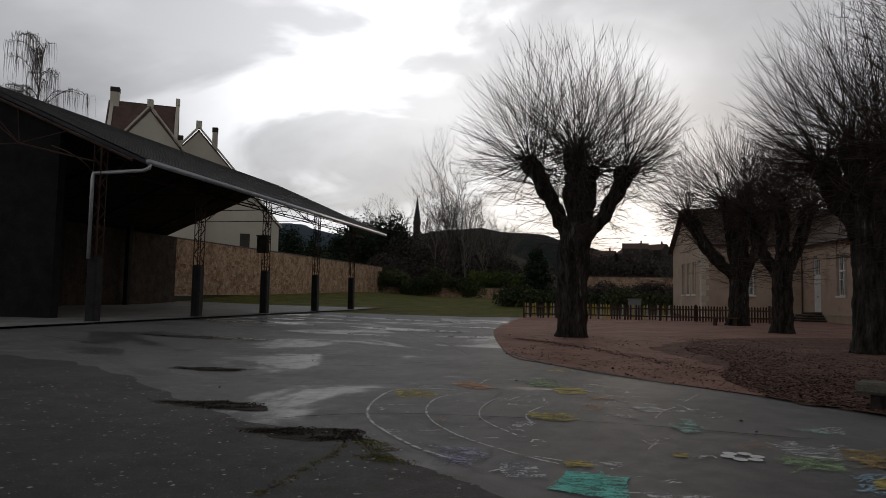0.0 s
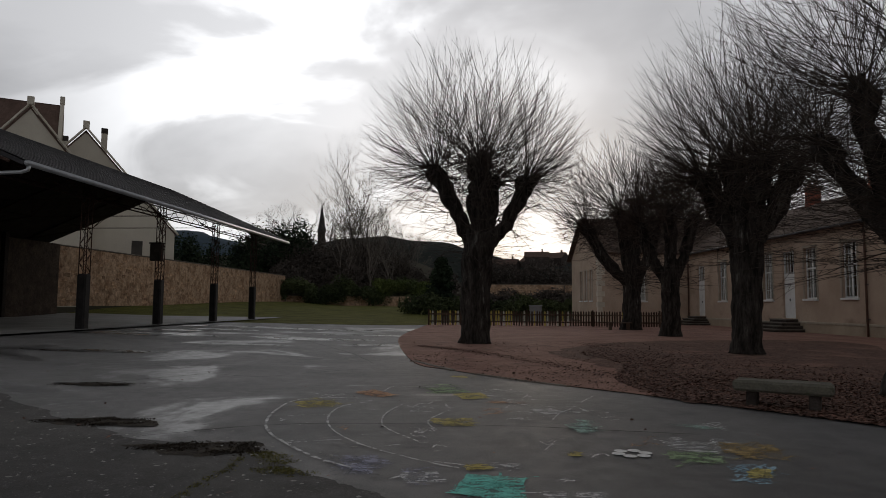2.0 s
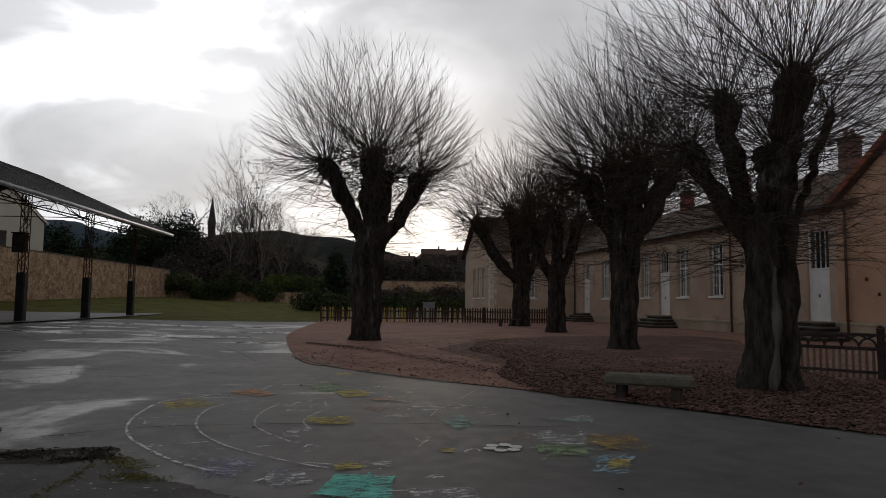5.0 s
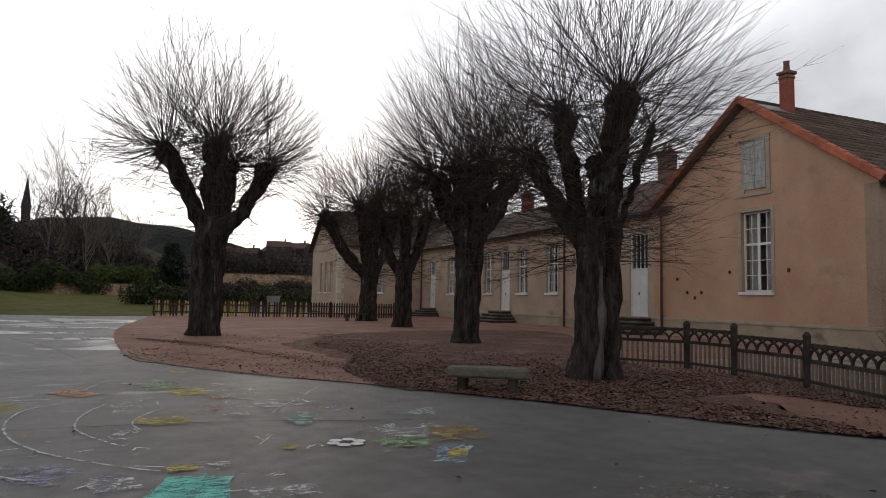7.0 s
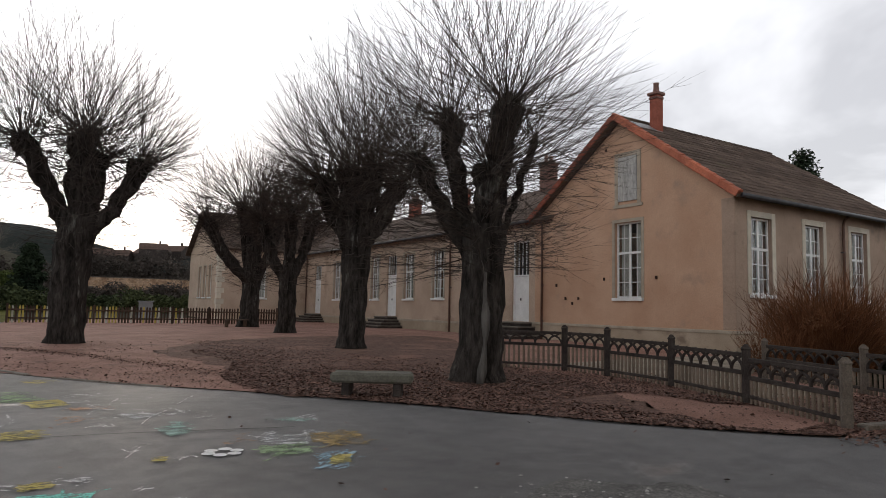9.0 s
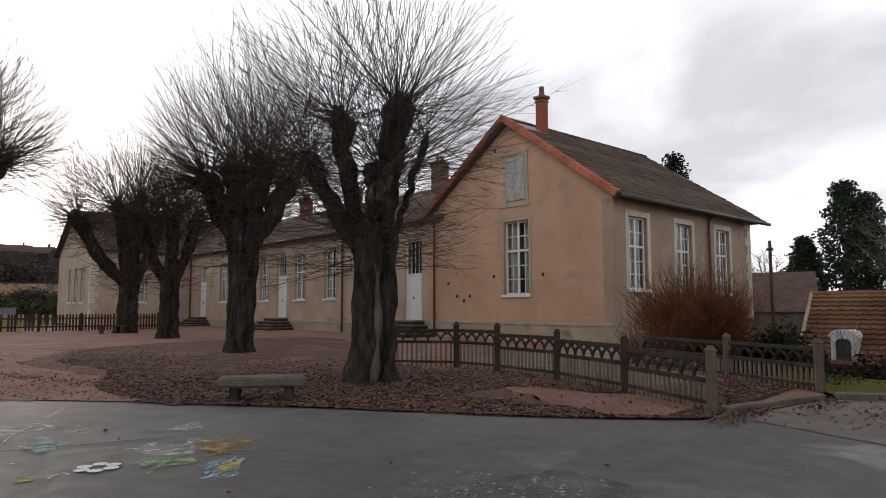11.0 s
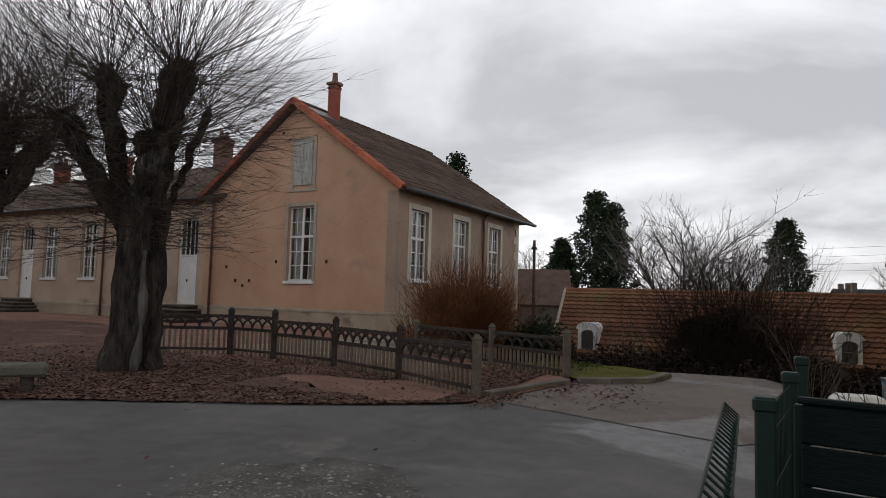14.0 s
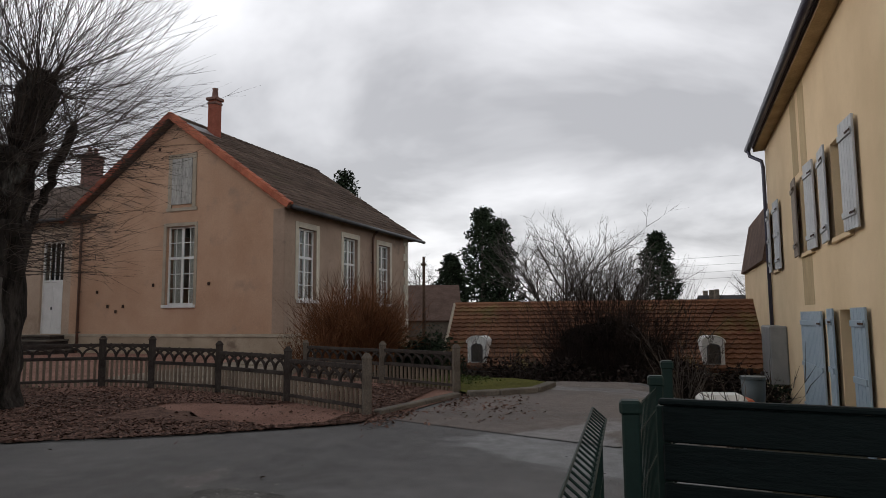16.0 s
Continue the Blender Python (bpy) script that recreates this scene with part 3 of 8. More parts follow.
def window(m, a, b, z0, z1, rows_low, rows_high, surround=0.0, surround_mat="dressing", cols=2, curtain=True, deep=0.16):
    """A tall two-leaf window in a hole from a to b, z0 to z1 of the wall with frame m; set back in its reveal."""
    COUNT["window"] += 1
    w = empty("window_%d" % COUNT["window"], m)
    tagged(w, "tall white-painted casement window with small panes in rendered wall", "window", kind="structure")
    f = 0.065
    bm = bmesh.new()
    for c, s in (((a + f / 2), (f)), ((b - f / 2), (f))):
        box(bm, (c, -deep, (z0 + z1) / 2), (s, 0.07, z1 - z0), 0.005)
    for zc in (z0 + f / 2, z1 - f / 2):
        box(bm, ((a + b) / 2, -deep, zc), (b - a - 2 * f, 0.07, f), 0.005)
    part("window_frame", bm, M["white_paint"], w)
    total = rows_low + rows_high
    zt = z0 + f + (z1 - z0 - 2 * f) * rows_low / total
    bm = bmesh.new()
    box(bm, ((a + b) / 2, -deep + 0.005, zt), (b - a - 2 * f, 0.06, 0.09), 0.005)
    part("transom", bm, M["white_paint"], w)
    bm = bmesh.new()
    box(bm, ((a + b) / 2, -deep + 0.008, (z0 + z1) / 2), (0.10, 0.055, z1 - z0 - 2 * f), 0.005)
    part("mullion", bm, M["white_paint"], w)
    mid = (a + b) / 2
    for lo, hi, rows in ((z0 + f, zt - 0.045, rows_low), (zt + 0.045, z1 - f, rows_high)):
        for x0, x1 in ((a + f, mid - 0.05), (mid + 0.05, b - f)):
            bm = bmesh.new()
            for k in range(1, rows):
                box(bm, ((x0 + x1) / 2, -deep - 0.005, lo + (hi - lo) * k / rows), (x1 - x0, 0.03, 0.03))
            for k in range(1, cols):
                box(bm, (x0 + (x1 - x0) * k / cols, -deep - 0.004, (lo + hi) / 2), (0.03, 0.028, hi - lo))
            part("glazing_bar", bm, M["white_paint"], w)
            bm = bmesh.new()
            box(bm, ((x0 + x1) / 2, -deep - 0.012, (lo + hi) / 2), (x1 - x0, 0.005, hi - lo))
            g = part("pane", bm, M["glass"], w)
            g.visible_shadow = False
    part("window_sill", slab_box(a - 0.10, b + 0.10, z0 - 0.11, z0, -deep - 0.03, 0.09, 0.012), M["white_paint"], w, "white-painted stone sill")
    if curtain:
        V, F = [], []
        rng = random.Random(COUNT["window"])
        for x0, x1 in ((a, mid - rng.uniform(0.05, 0.25)), (mid + rng.uniform(0.0, 0.3), b)):
            n, s0 = 14, len(V)
            for k in range(n + 1):
                x = x0 + (x1 - x0) * k / n
                y = -deep - 0.22 + 0.03 * math.sin(k * 2.1)
                V += [(x, y, z0 + 0.05), (x, y, z1 - 0.05)]
            F += [(s0 + 2 * k, s0 + 2 * k + 2, s0 + 2 * k + 3, s0 + 2 * k + 1) for k in range(n)]
        part_v("curtain", (V, F), M["curtain"], w, "pale net curtain")
    if surround:
        t = surround
        part("surround", slab_box(a - t, a, z0 - 0.0, z1 + t, -0.02, 0.025, 0.006), M[surround_mat], w, "stone window jamb")
        part("surround", slab_box(b, b + t, z0 - 0.0, z1 + t, -0.02, 0.025, 0.006), M[surround_mat], w, "stone window jamb")
        part("surround", slab_box(a, b, z1, z1 + t, -0.02, 0.025, 0.006), M[surround_mat], w, "stone window lintel")
    return w


def door(m, a, b, z0, zd, z1, deep=0.14):
    """A white two-leaf panelled door under a glazed light, with stone steps in front."""
    COUNT["door"] += 1
    d = empty("door_%d" % COUNT["door"], m)
    tagged(d, "worn white-painted panelled double door below a glazed light", "door", kind="structure")
    bm = bmesh.new()
    for c in (a + 0.035, b - 0.035):
        box(bm, (c, -deep, (z0 + z1) / 2), (0.07, 0.09, z1 - z0), 0.005)
    for zc in (zd + 0.04, z1 - 0.035):
        box(bm, ((a + b) / 2, -deep, zc), (b - a - 0.14, 0.09, 0.07), 0.005)
    part("door_frame", bm, M["white_paint"], d)
    mid = (a + b) / 2
    for x0, x1 in ((a + 0.07, mid - 0.004), (mid + 0.004, b - 0.07)):
        bm = bmesh.new()
        box(bm, ((x0 + x1) / 2, -deep, (z0 + zd) / 2), (x1 - x0, 0.045, zd - z0 - 0.01), 0.004)
        for lo, hi in ((0.10, 0.40), (0.48, 0.93)):
            zc0, zc1 = z0 + (zd - z0) * lo, z0 + (zd - z0) * hi
            box(bm, ((x0 + x1) / 2, -deep + 0.026, (zc0 + zc1) / 2), (x1 - x0 - 0.14, 0.018, zc1 - zc0), 0.008)
        leaf = part("door_leaf", bm, M["white_paint"], d)
        if x0 > mid:
            hb = bmesh.new()
            box(hb, (x0 + 0.06, -deep + 0.05, z0 + 1.0), (0.025, 0.06, 0.12), 0.006)
            part("door_handle", hb, M["dark_zinc"], leaf, "dark metal handle")
    bm = bmesh.new()
    for k in (1, 2, 3):
        box(bm, (a + 0.07 + (b - a - 0.14) * k / 4, -deep, (zd + z1) / 2), (0.03, 0.04, z1 - zd - 0.14))
    part("glazing_bar", bm, M["white_paint"], d)
    bm = bmesh.new()
    box(bm, (mid, -deep - 0.01, (zd + z1) / 2), (b - a - 0.14, 0.005, z1 - zd - 0.12))
    part("pane", bm, M["glass"], d).visible_shadow = False
    # added sheet behind the glass, its dark colour stands for hallway shade
    part("backing", slab_box(a - 0.1, b + 0.1, zd - 0.1, z1 + 0.1, -0.62, -0.58), M["room_shade"], d, "added dark sheet standing for the hallway's shade")
    return d


def steps(m, a, b, ztop, zbase, n=3):
    s = empty("stone_steps", m)
    tagged(s, "worn dark stone steps leading up to a school door", "steps")
    for k in range(n):
        z1 = ztop - (ztop - zbase) * k / n
        z0 = zbase - 0.05 if k == n - 1 else ztop - (ztop - zbase) * (k + 1) / n - 0.03
        out = 0.35 + 0.32 * (k + 1)
        # riser in a darker tone, tread on top in a paler one
        part("step", slab_box(a - 0.25 - 0.22 * k, b + 0.25 + 0.22 * k, z0 if k == n - 1 else ztop - (ztop - zbase) * (k + 1) / n, z1 - 0.06, 0.03, out, 0.015), M["dark_concrete"], s)
        part("tread", slab_box(a - 0.28 - 0.22 * k, b + 0.28 + 0.22 * k, z1 - 0.06, z1, 0.03, out + 0.04, 0.012), M["kerb"], s, "paler stone tread")
    return s


def downpipe(m, x, z0, z1, material="rust_pipe", r=0.05):
    p = empty("downpipe", m)
    tagged(p, "rusty brown rainwater pipe clamped to the wall", "drainpipe")
    part_v("pipe", tube(([], []), [(x, 0.09, z0), (x, 0.09, z1 - 0.35), (x, 0.14, z1 - 0.15), (x, 0.30, z1)], [r] * 4, 10), M[material], p, smooth=True)
    for k in range(3):
        z = z0 + (z1 - z0) * (0.15 + 0.3 * k)
        bm = bmesh.new()
        box(bm, (x, 0.06, z), (0.14, 0.13, 0.03), 0.004)
        part("clamp", bm, M["dark_zinc"], p)
    return p


def tile_course_mesh(length, depth=0.36, wave=0.24, high=0.035, lip=0.028):
    """One course of roof tiles as an undulating strip, x along the roof, y up the slope."""
    V, F = [], []
    n = max(2, int(length / (wave / 4)))
    for k in range(n + 1):
        x = length * k / n
        z = high * (0.5 + 0.5 * math.cos(2 * math.pi * x / wave)) ** 1.5
        V += [(x, 0, z + lip), (x, depth, z * 0.8 + 0.004), (x, 0.0, -0.012)]
    for k in range(n):
        q = 3 * k
        F += [(q, q + 3, q + 4, q + 1), (q + 2, q + 5, q + 3, q)]
    return V, F


def tiled_slope(roof, p0, p1, q0, q1, material, course=0.33, wave=0.24, lip=0.028):
    """Courses of tiles from the eave p0-p1 up to the ridge q0-q1, each an object of its own under the roof."""
    p0, p1, q0, q1 = (Vector(v) for v in (p0, p1, q0, q1))
    rise = ((q0 + q1) / 2 - (p0 + p1) / 2)
    n = max(1, int(rise.length / course))
    for k in range(n):
        a, b = p0.lerp(q0, k / n), p1.lerp(q1, k / n)
        V, F = tile_course_mesh((b - a).length, rise.length / n * 1.12, wave, lip=lip)
        x = (b - a).normalized()
        y = (rise - x * rise.dot(x)).normalized()
        z = x.cross(y)
        m = Matrix((x, y, z)).transposed().to_4x4()
        m.translation = a + z * 0.02
        ob = mesh_object("tile_course", [m @ Vector(v) for v in V], F, material)
        ob.parent = roof


def roof_sheet(bm, corners, thick=0.10):
    """A flat roof plane with thickness below it."""
    c = [Vector(v) for v in corners]
    n = (c[1] - c[0]).cross(c[2] - c[0]).normalized()
    if n.z < 0:
        n = -n
    top = [bm.verts.new(v) for v in c]
    low = [bm.verts.new(v - n * thick) for v in c]
    bm.faces.new(top)
    bm.faces.new(low[::-1])
    k = len(c)
    for i in range(k):
        bm.faces.new([top[i], low[i], low[(i + 1) % k], top[(i + 1) % k]])


def chimney(p, w, d, h, material, pots=1, turn=0.0, label="red brick chimney with a clay pot"):
    c = empty("chimney", Matrix.Translation(p) @ pose(0, 0, 0, 0, 0, turn))
    tagged(c, label, "chimney")
    bm = bmesh.new()
    box(bm, (0, 0, h / 2 - 0.4), (w, d, h + 0.8), 0.01)
    part("shaft", bm, M[material], c)
    bm = bmesh.new()
    box(bm, (0, 0, h + 0.05), (w + 0.14, d + 0.14, 0.12), 0.02)
    box(bm, (0, 0, h - 0.12), (w + 0.06, d + 0.06, 0.10), 0.02)
    part("cap", bm, M["dark_brick"], c, "sooty projecting cap")
    for k in range(pots):
        x = (k - (pots - 1) / 2) * 0.34
        part_v("pot", tube(([], []), [(x, 0, h + 0.08), (x, 0, h + 0.2), (x, 0, h + 0.42), (x, 0, h + 0.50)], [0.17, 0.12, 0.10, 0.12], 10), M["dark_brick"], c, smooth=True)
    return c


# ---- school ----
SCHOOL = pose(20.82, 10.36, 0, 0, 0, -7)  # x: away from the yard, y: along the wing
S_ROT = SCHOOL.to_3x3()
EAVE, RIDGE = 5.15, 8.62
PAV_W, PAV_D = 9.7, 10.45


def S(t, s, z=0.0):
    return SCHOOL @ Vector((t, s, z))


def school_dir(t, s):
    return S_ROT @ Vector((t, s, 0))


def build_school():
    school = tagged(empty("school_building"), "long single-storey school with ochre rendered walls and tiled roofs", "school")
    inward_front, inward_side, along = school_dir(1, 0), school_dir(0, 1), school_dir(0, 1)
    out_t = school_dir(1, 0)
    m_front = basis(S(0, 0), along, inward_front)
    m_side = basis(S(0, 0), out_t, inward_side)
    # openings: gable front and wing share one plane
    gable_win = (3.78, 5.06, 1.77, 4.62)
    wing_wins = [(17.1, 18.25, 1.76, 4.36), (20.3, 21.42, 1.74, 4.35), (24.6, 25.7, 1.72, 4.34), (30.5, 31.65, 1.70, 4.30)]
    doors = [(10.1, 11.32, 0.72, 2.75, 4.36), (22.35, 23.55, 0.70, 3.10, 4.33), (34.0, 35.2, 0.64, 3.10, 4.20)]
    holes_wing = wing_wins + [(a, b, z0, z1) for a, b, z0, zd, z1 in doors]
    bm = bmesh.new()
    panel(bm, S(0, 0), along, inward_front, (0, PAV_W), -0.7, EAVE, [gable_win], 0.45)
    part("wall", bm, M["render_wall"], school)
    bm = bmesh.new()
    panel(bm, S(0, 0), along, inward_front, (PAV_W, 37.0), -0.7, EAVE, holes_wing, 0.45)
    part("wall", bm, M["hazy_wing_wall"], school)
    # gable triangle
    bm = bmesh.new()
    tri = [(0, EAVE), (PAV_W, EAVE), (PAV_W / 2, RIDGE - 0.12)]
    f0 = [bm.verts.new(S(0, s, z)) for s, z in tri]
    f1 = [bm.verts.new(S(0.45, s, z)) for s, z in tri]
    bm.faces.new(f0), bm.faces.new(f1[::-1])
    for i in range(3):
        bm.faces.new([f0[i], f0[(i + 1) % 3], f1[(i + 1) % 3], f1[i]])
    part("gable", bm, M["render_wall"], school)
    side_wins = [(0.86, 2.06, 1.9, 4.45), (4.10, 5.28, 1.88, 4.45), (7.25, 8.45, 1.85, 4.45)]
    bm = bmesh.new()
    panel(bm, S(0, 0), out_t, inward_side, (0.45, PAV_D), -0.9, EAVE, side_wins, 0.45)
    part("wall", bm, M["grey_brown_wall"], school, "grey-brown render")
    wall_panel(school, "render_wall", S(PAV_D, 0), along, -inward_front, (0, PAV_W), -0.9, EAVE, [], 0.4)
    wall_panel(school, "render_wall", S(8.6, PAV_W), along, -inward_front, (0, 27.4), -0.5, EAVE, [], 0.4)
    wall_panel(school, "render_wall", S(0.45, PAV_W - 0.4), out_t, inward_side, (0, PAV_D - 0.9), -0.5, EAVE, [], 0.3)
    # unseen inner end wall, added to keep daylight out of the wing
    wall_panel(school, "render_wall", S(0.45, 37.0), out_t, -inward_side, (0, 8.15), -0.5, EAVE, [], 0.3)
    bm = bmesh.new()
    tri = [(0, EAVE), (PAV_W, EAVE), (PAV_W / 2, RIDGE - 0.12)]
    bm.faces.new([bm.verts.new(S(PAV_D - 0.05, s, z)) for s, z in tri])
    part("gable", bm, M["render_wall"], school)
    # floor inside and ceiling, coloured dark for the rooms' shade
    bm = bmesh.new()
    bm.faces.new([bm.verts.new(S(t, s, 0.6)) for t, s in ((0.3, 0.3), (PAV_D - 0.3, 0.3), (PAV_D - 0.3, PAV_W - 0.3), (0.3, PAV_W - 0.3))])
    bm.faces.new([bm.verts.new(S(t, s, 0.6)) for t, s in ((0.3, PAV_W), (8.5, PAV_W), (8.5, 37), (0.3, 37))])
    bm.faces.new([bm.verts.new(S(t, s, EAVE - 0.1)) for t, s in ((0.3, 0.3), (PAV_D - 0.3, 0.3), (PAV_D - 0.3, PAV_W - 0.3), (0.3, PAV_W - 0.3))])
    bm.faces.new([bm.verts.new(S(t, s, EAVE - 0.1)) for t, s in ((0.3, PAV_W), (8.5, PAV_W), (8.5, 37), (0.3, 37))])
    part("inner_floor", bm, M["room_shade"], school)
    # plinth
    part_plinth = [(m_front, -0.03, 9.9, 0.70), (m_front, 11.6, 22.0, 0.55), (m_front, 23.9, 33.7, 0.5), (m_side, -0.0, PAV_D, 0.70)]
    for m, a, b, z in part_plinth:
        ob = part("plinth", slab_box(a, b, -0.9, z - 0.08, -0.02, 0.035, 0.01), M["plinth"], school, "grey-stained rendered plinth")
        ob.matrix_world = m
        ob = part("string_course", slab_box(a, b, z - 0.08, z + 0.03, -0.02, 0.06, 0.012), M["dressing"], school, "thin stone string course")
        ob.matrix_world = m
    # quoins at the far corner of the side wall and pale band at the near corner
    z = -0.2
    k = 0
    while z < EAVE - 0.4:
        w = 0.52 if k % 2 else 0.32
        ob = part("quoin", slab_box(PAV_D - w, PAV_D + 0.03, z, z + 0.36, -0.02, 0.035, 0.01), M["quoin"], school)
        ob.matrix_world = m_side
        z += 0.375
        k += 1
    ob = part("corner_pier", slab_box(0.0, 0.55, 0.75, EAVE - 0.15, -0.02, 0.018, 0.006), M["grey_brown_wall"], school)
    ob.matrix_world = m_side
    ob = part("corner_pier", slab_box(0.0, 0.45, 0.75, EAVE - 0.15, -0.02, 0.018, 0.006), M["grey_brown_wall"], school)
    ob.matrix_world = m_front
    # roofs
    over, front, far, hip = 0.35, 0.30, 0.95, 1.3
    slope = (RIDGE - EAVE) / (PAV_W / 2)
    ze = EAVE - over * slope + 0.12
    zr = RIDGE + 0.10
    c = PAV_W / 2
    bm = bmesh.new()
    roof_sheet(bm, [S(-front, -over, ze), S(PAV_D + far, -over, ze), S(PAV_D + far - hip, c, zr), S(-front, c, zr)])
    roof_sheet(bm, [S(-front, PAV_W + over, ze), S(PAV_D + far, PAV_W + over, ze), S(PAV_D + far - hip, c, zr), S(-front, c, zr)])
    roof_sheet(bm, [S(PAV_D + far, -over, ze), S(PAV_D + far, PAV_W + over, ze), S(PAV_D + far - hip, c, zr)])
    roof = part("roof", bm, M["roof_tile"], school, "brown interlocking clay tile roof")
    tiled_slope(roof, S(-front, -over - 0.03, ze), S(PAV_D + far, -over - 0.03, ze), S(-front, c, zr), S(PAV_D + far - hip, c, zr), M["roof_tile"])
    # ridge tiles
    n = 26
    for k in range(n):
        t = -front + (PAV_D + front + far - hip) * k / n
        L = (PAV_D + front + far - hip) / n
        V, F = [], []
        for j in range(7):
            w = math.pi * j / 6
            for tt, rr in ((0, 0.13), (L * 1.05, 0.115)):
                V.append(S(t + tt, c + rr * math.cos(w) * 1.2, zr + rr * math.sin(w) - 0.02))
        F = [(2 * j, 2 * j + 1, 2 * j + 3, 2 * j + 2) for j in range(6)]
        ob = mesh_object("ridge_tile", V, F, M["roof_tile"])
        ob.parent = roof
    # bright verge tiles along the gable rakes; left rake's shade painted as darker red
    for side in (0, 1):
        a = Vector(S(-front - 0.02, -over if side == 0 else PAV_W + over, ze + 0.06))
        b = Vector(S(-front - 0.02, c, zr + 0.06))
        n = 17
        for k in range(n):
            p, q = a.lerp(b, k / n), a.lerp(b, (k + 1.12) / n)
            d = (q - p).normalized()
            up = d.cross(school_dir(1, 0)).normalized()
            if up.z < 0:
                up = -up
            V = []
            for base, lift in ((p, 0.05), (q, 0.02)):
                for t, h in ((0.0, -0.20), (-0.03, -0.17), (-0.03, 0.02), (0.06, 0.055), (0.20, 0.055), (0.24, 0.0)):
                    V.append(base + school_dir(t, 0) + up * (h + lift))
            F = [(i, i + 1, i + 7, i + 6) for i in range(5)] + [(0, 1, 2, 3, 4, 5), (11, 10, 9, 8, 7, 6)]
            ob = mesh_object("verge_tile", V, F, M["verge_tile"] if side == 0 else M["brick"])
            ob.parent = roof
    bm = bmesh.new()
    roof_sheet(bm, [S(t, c - d, zr - d * (zr - ze) / (c + over) + 0.10) for t, d in ((0.15, 0.35), (1.75, 0.35), (1.60, 0.80), (0.30, 0.80))], 0.02)
    part("flashing", bm, M["zinc"], roof, "pale sheet metal patch below the chimney")
    # gutter along the side eave
    part_v("gutter", tube(([], []), [S(-front + 0.1, -over - 0.09, ze - 0.02), S(PAV_D + far + 0.15, -over - 0.09, ze - 0.06)], [0.075, 0.075], 10), M["dark_zinc"], roof, "dark zinc half-round gutter", True)
    # wing roof
    wr, wt = 7.70, 4.3
    ze2 = EAVE + 0.02
    bm = bmesh.new()
    roof_sheet(bm, [S(-0.32, PAV_W - 1.0, ze2), S(-0.32, 41, ze2), S(wt, 41, wr), S(wt, PAV_W - 4.0, wr)])
    roof_sheet(bm, [S(8.95, PAV_W, ze2), S(8.95, 41, ze2), S(wt, 41, wr), S(wt, PAV_W - 4.0, wr)])
    roof2 = part("roof", bm, M["roof_tile"], school, "mossy brown tile roof of the long wing")
    tiled_slope(roof2, S(-0.36, PAV_W + 0.25, ze2), S(-0.36, 37.6, ze2), S(wt, PAV_W - 2.6, wr), S(wt, 41, wr), M["roof_tile"])
    part_v("gutter", tube(([], []), [S(-0.42, PAV_W, ze2 - 0.03), S(-0.42, 36.9, ze2 - 0.03)], [0.07, 0.07], 8), M["dark_zinc"], roof2, "dark zinc gutter", True)
    # far block, standing forward of the wing
    fx, f0, f1 = -6.8, 37.0, 46.2
    fe, fr, fc = 5.35, 8.3, 41.6
    bm = bmesh.new()
    side_hole = [(2.6, 3.6, 1.7, 4.3)]
    panel(bm, S(fx, f0), out_t, along, (0, 6.8), -0.4, fe, side_hole, 0.45)
    part("wall", bm, M["hazy_wing_wall"], school)
    front_wins = [(1.8, 2.55, 1.7, 4.1), (3.5, 4.25, 1.7, 4.1), (5.2, 5.95, 1.7, 4.1)]
    wall_panel(school, "hazy_wing_wall", S(fx, f0), along, out_t, (0.45, f1 - f0), -0.4, fe, front_wins, 0.45)
    wall_panel(school, "hazy_wing_wall", S(fx, f1), out_t, -along, (0.45, 12), -0.4, fe, [], 0.4)
    wall_panel(school, "hazy_wing_wall", S(5, f0), along, -out_t, (0, f1 - f0), -0.4, fe, [], 0.4)
    bm = bmesh.new()
    a3 = [bm.verts.new(S(fx, s, z)) for s, z in ((f0, fe), (f1, fe), (fc, fr))]
    b3 = [bm.verts.new(S(fx + 0.45, s, z)) for s, z in ((f0, fe), (f1, fe), (fc, fr))]
    bm.faces.new(a3), bm.faces.new(b3)
    part("gable", bm, M["hazy_wing_wall"], school)
    bm = bmesh.new()
    roof_sheet(bm, [S(fx - 0.4, f0 - 0.35, fe - 0.1), S(6, f0 - 0.35, fe - 0.1), S(6, fc, fr + 0.12), S(fx - 0.4, fc, fr + 0.12)])
    roof_sheet(bm, [S(fx - 0.4, f1 + 0.35, fe - 0.1), S(6, f1 + 0.35, fe - 0.1), S(6, fc, fr + 0.12), S(fx - 0.4, fc, fr + 0.12)])
    roof3 = part("roof", bm, M["roof_tile"], school, "dark tile roof of the far block")
    tiled_slope(roof3, S(fx - 0.4, f0 - 0.38, fe - 0.1), S(-0.2, f0 - 0.38, fe - 0.1), S(fx - 0.4, fc, fr + 0.12), S(3.9, fc, fr + 0.12), M["roof_tile"])
    m_far_side = basis(S(fx, f0), out_t, along)
    m_far_front = basis(S(fx, f0), along, out_t)
    z = 0.0
    k = 0
    while z < fe - 0.4:
        w = 0.5 if k % 2 else 0.3
        for m in (m_far_side, m_far_front):
            ob = part("quoin", slab_box(-0.03 if m is m_far_side else 0.0, w, z, z + 0.38, -0.02, 0.035, 0.01), M["quoin"], school)
            ob.matrix_world = m
        z += 0.4
        k += 1
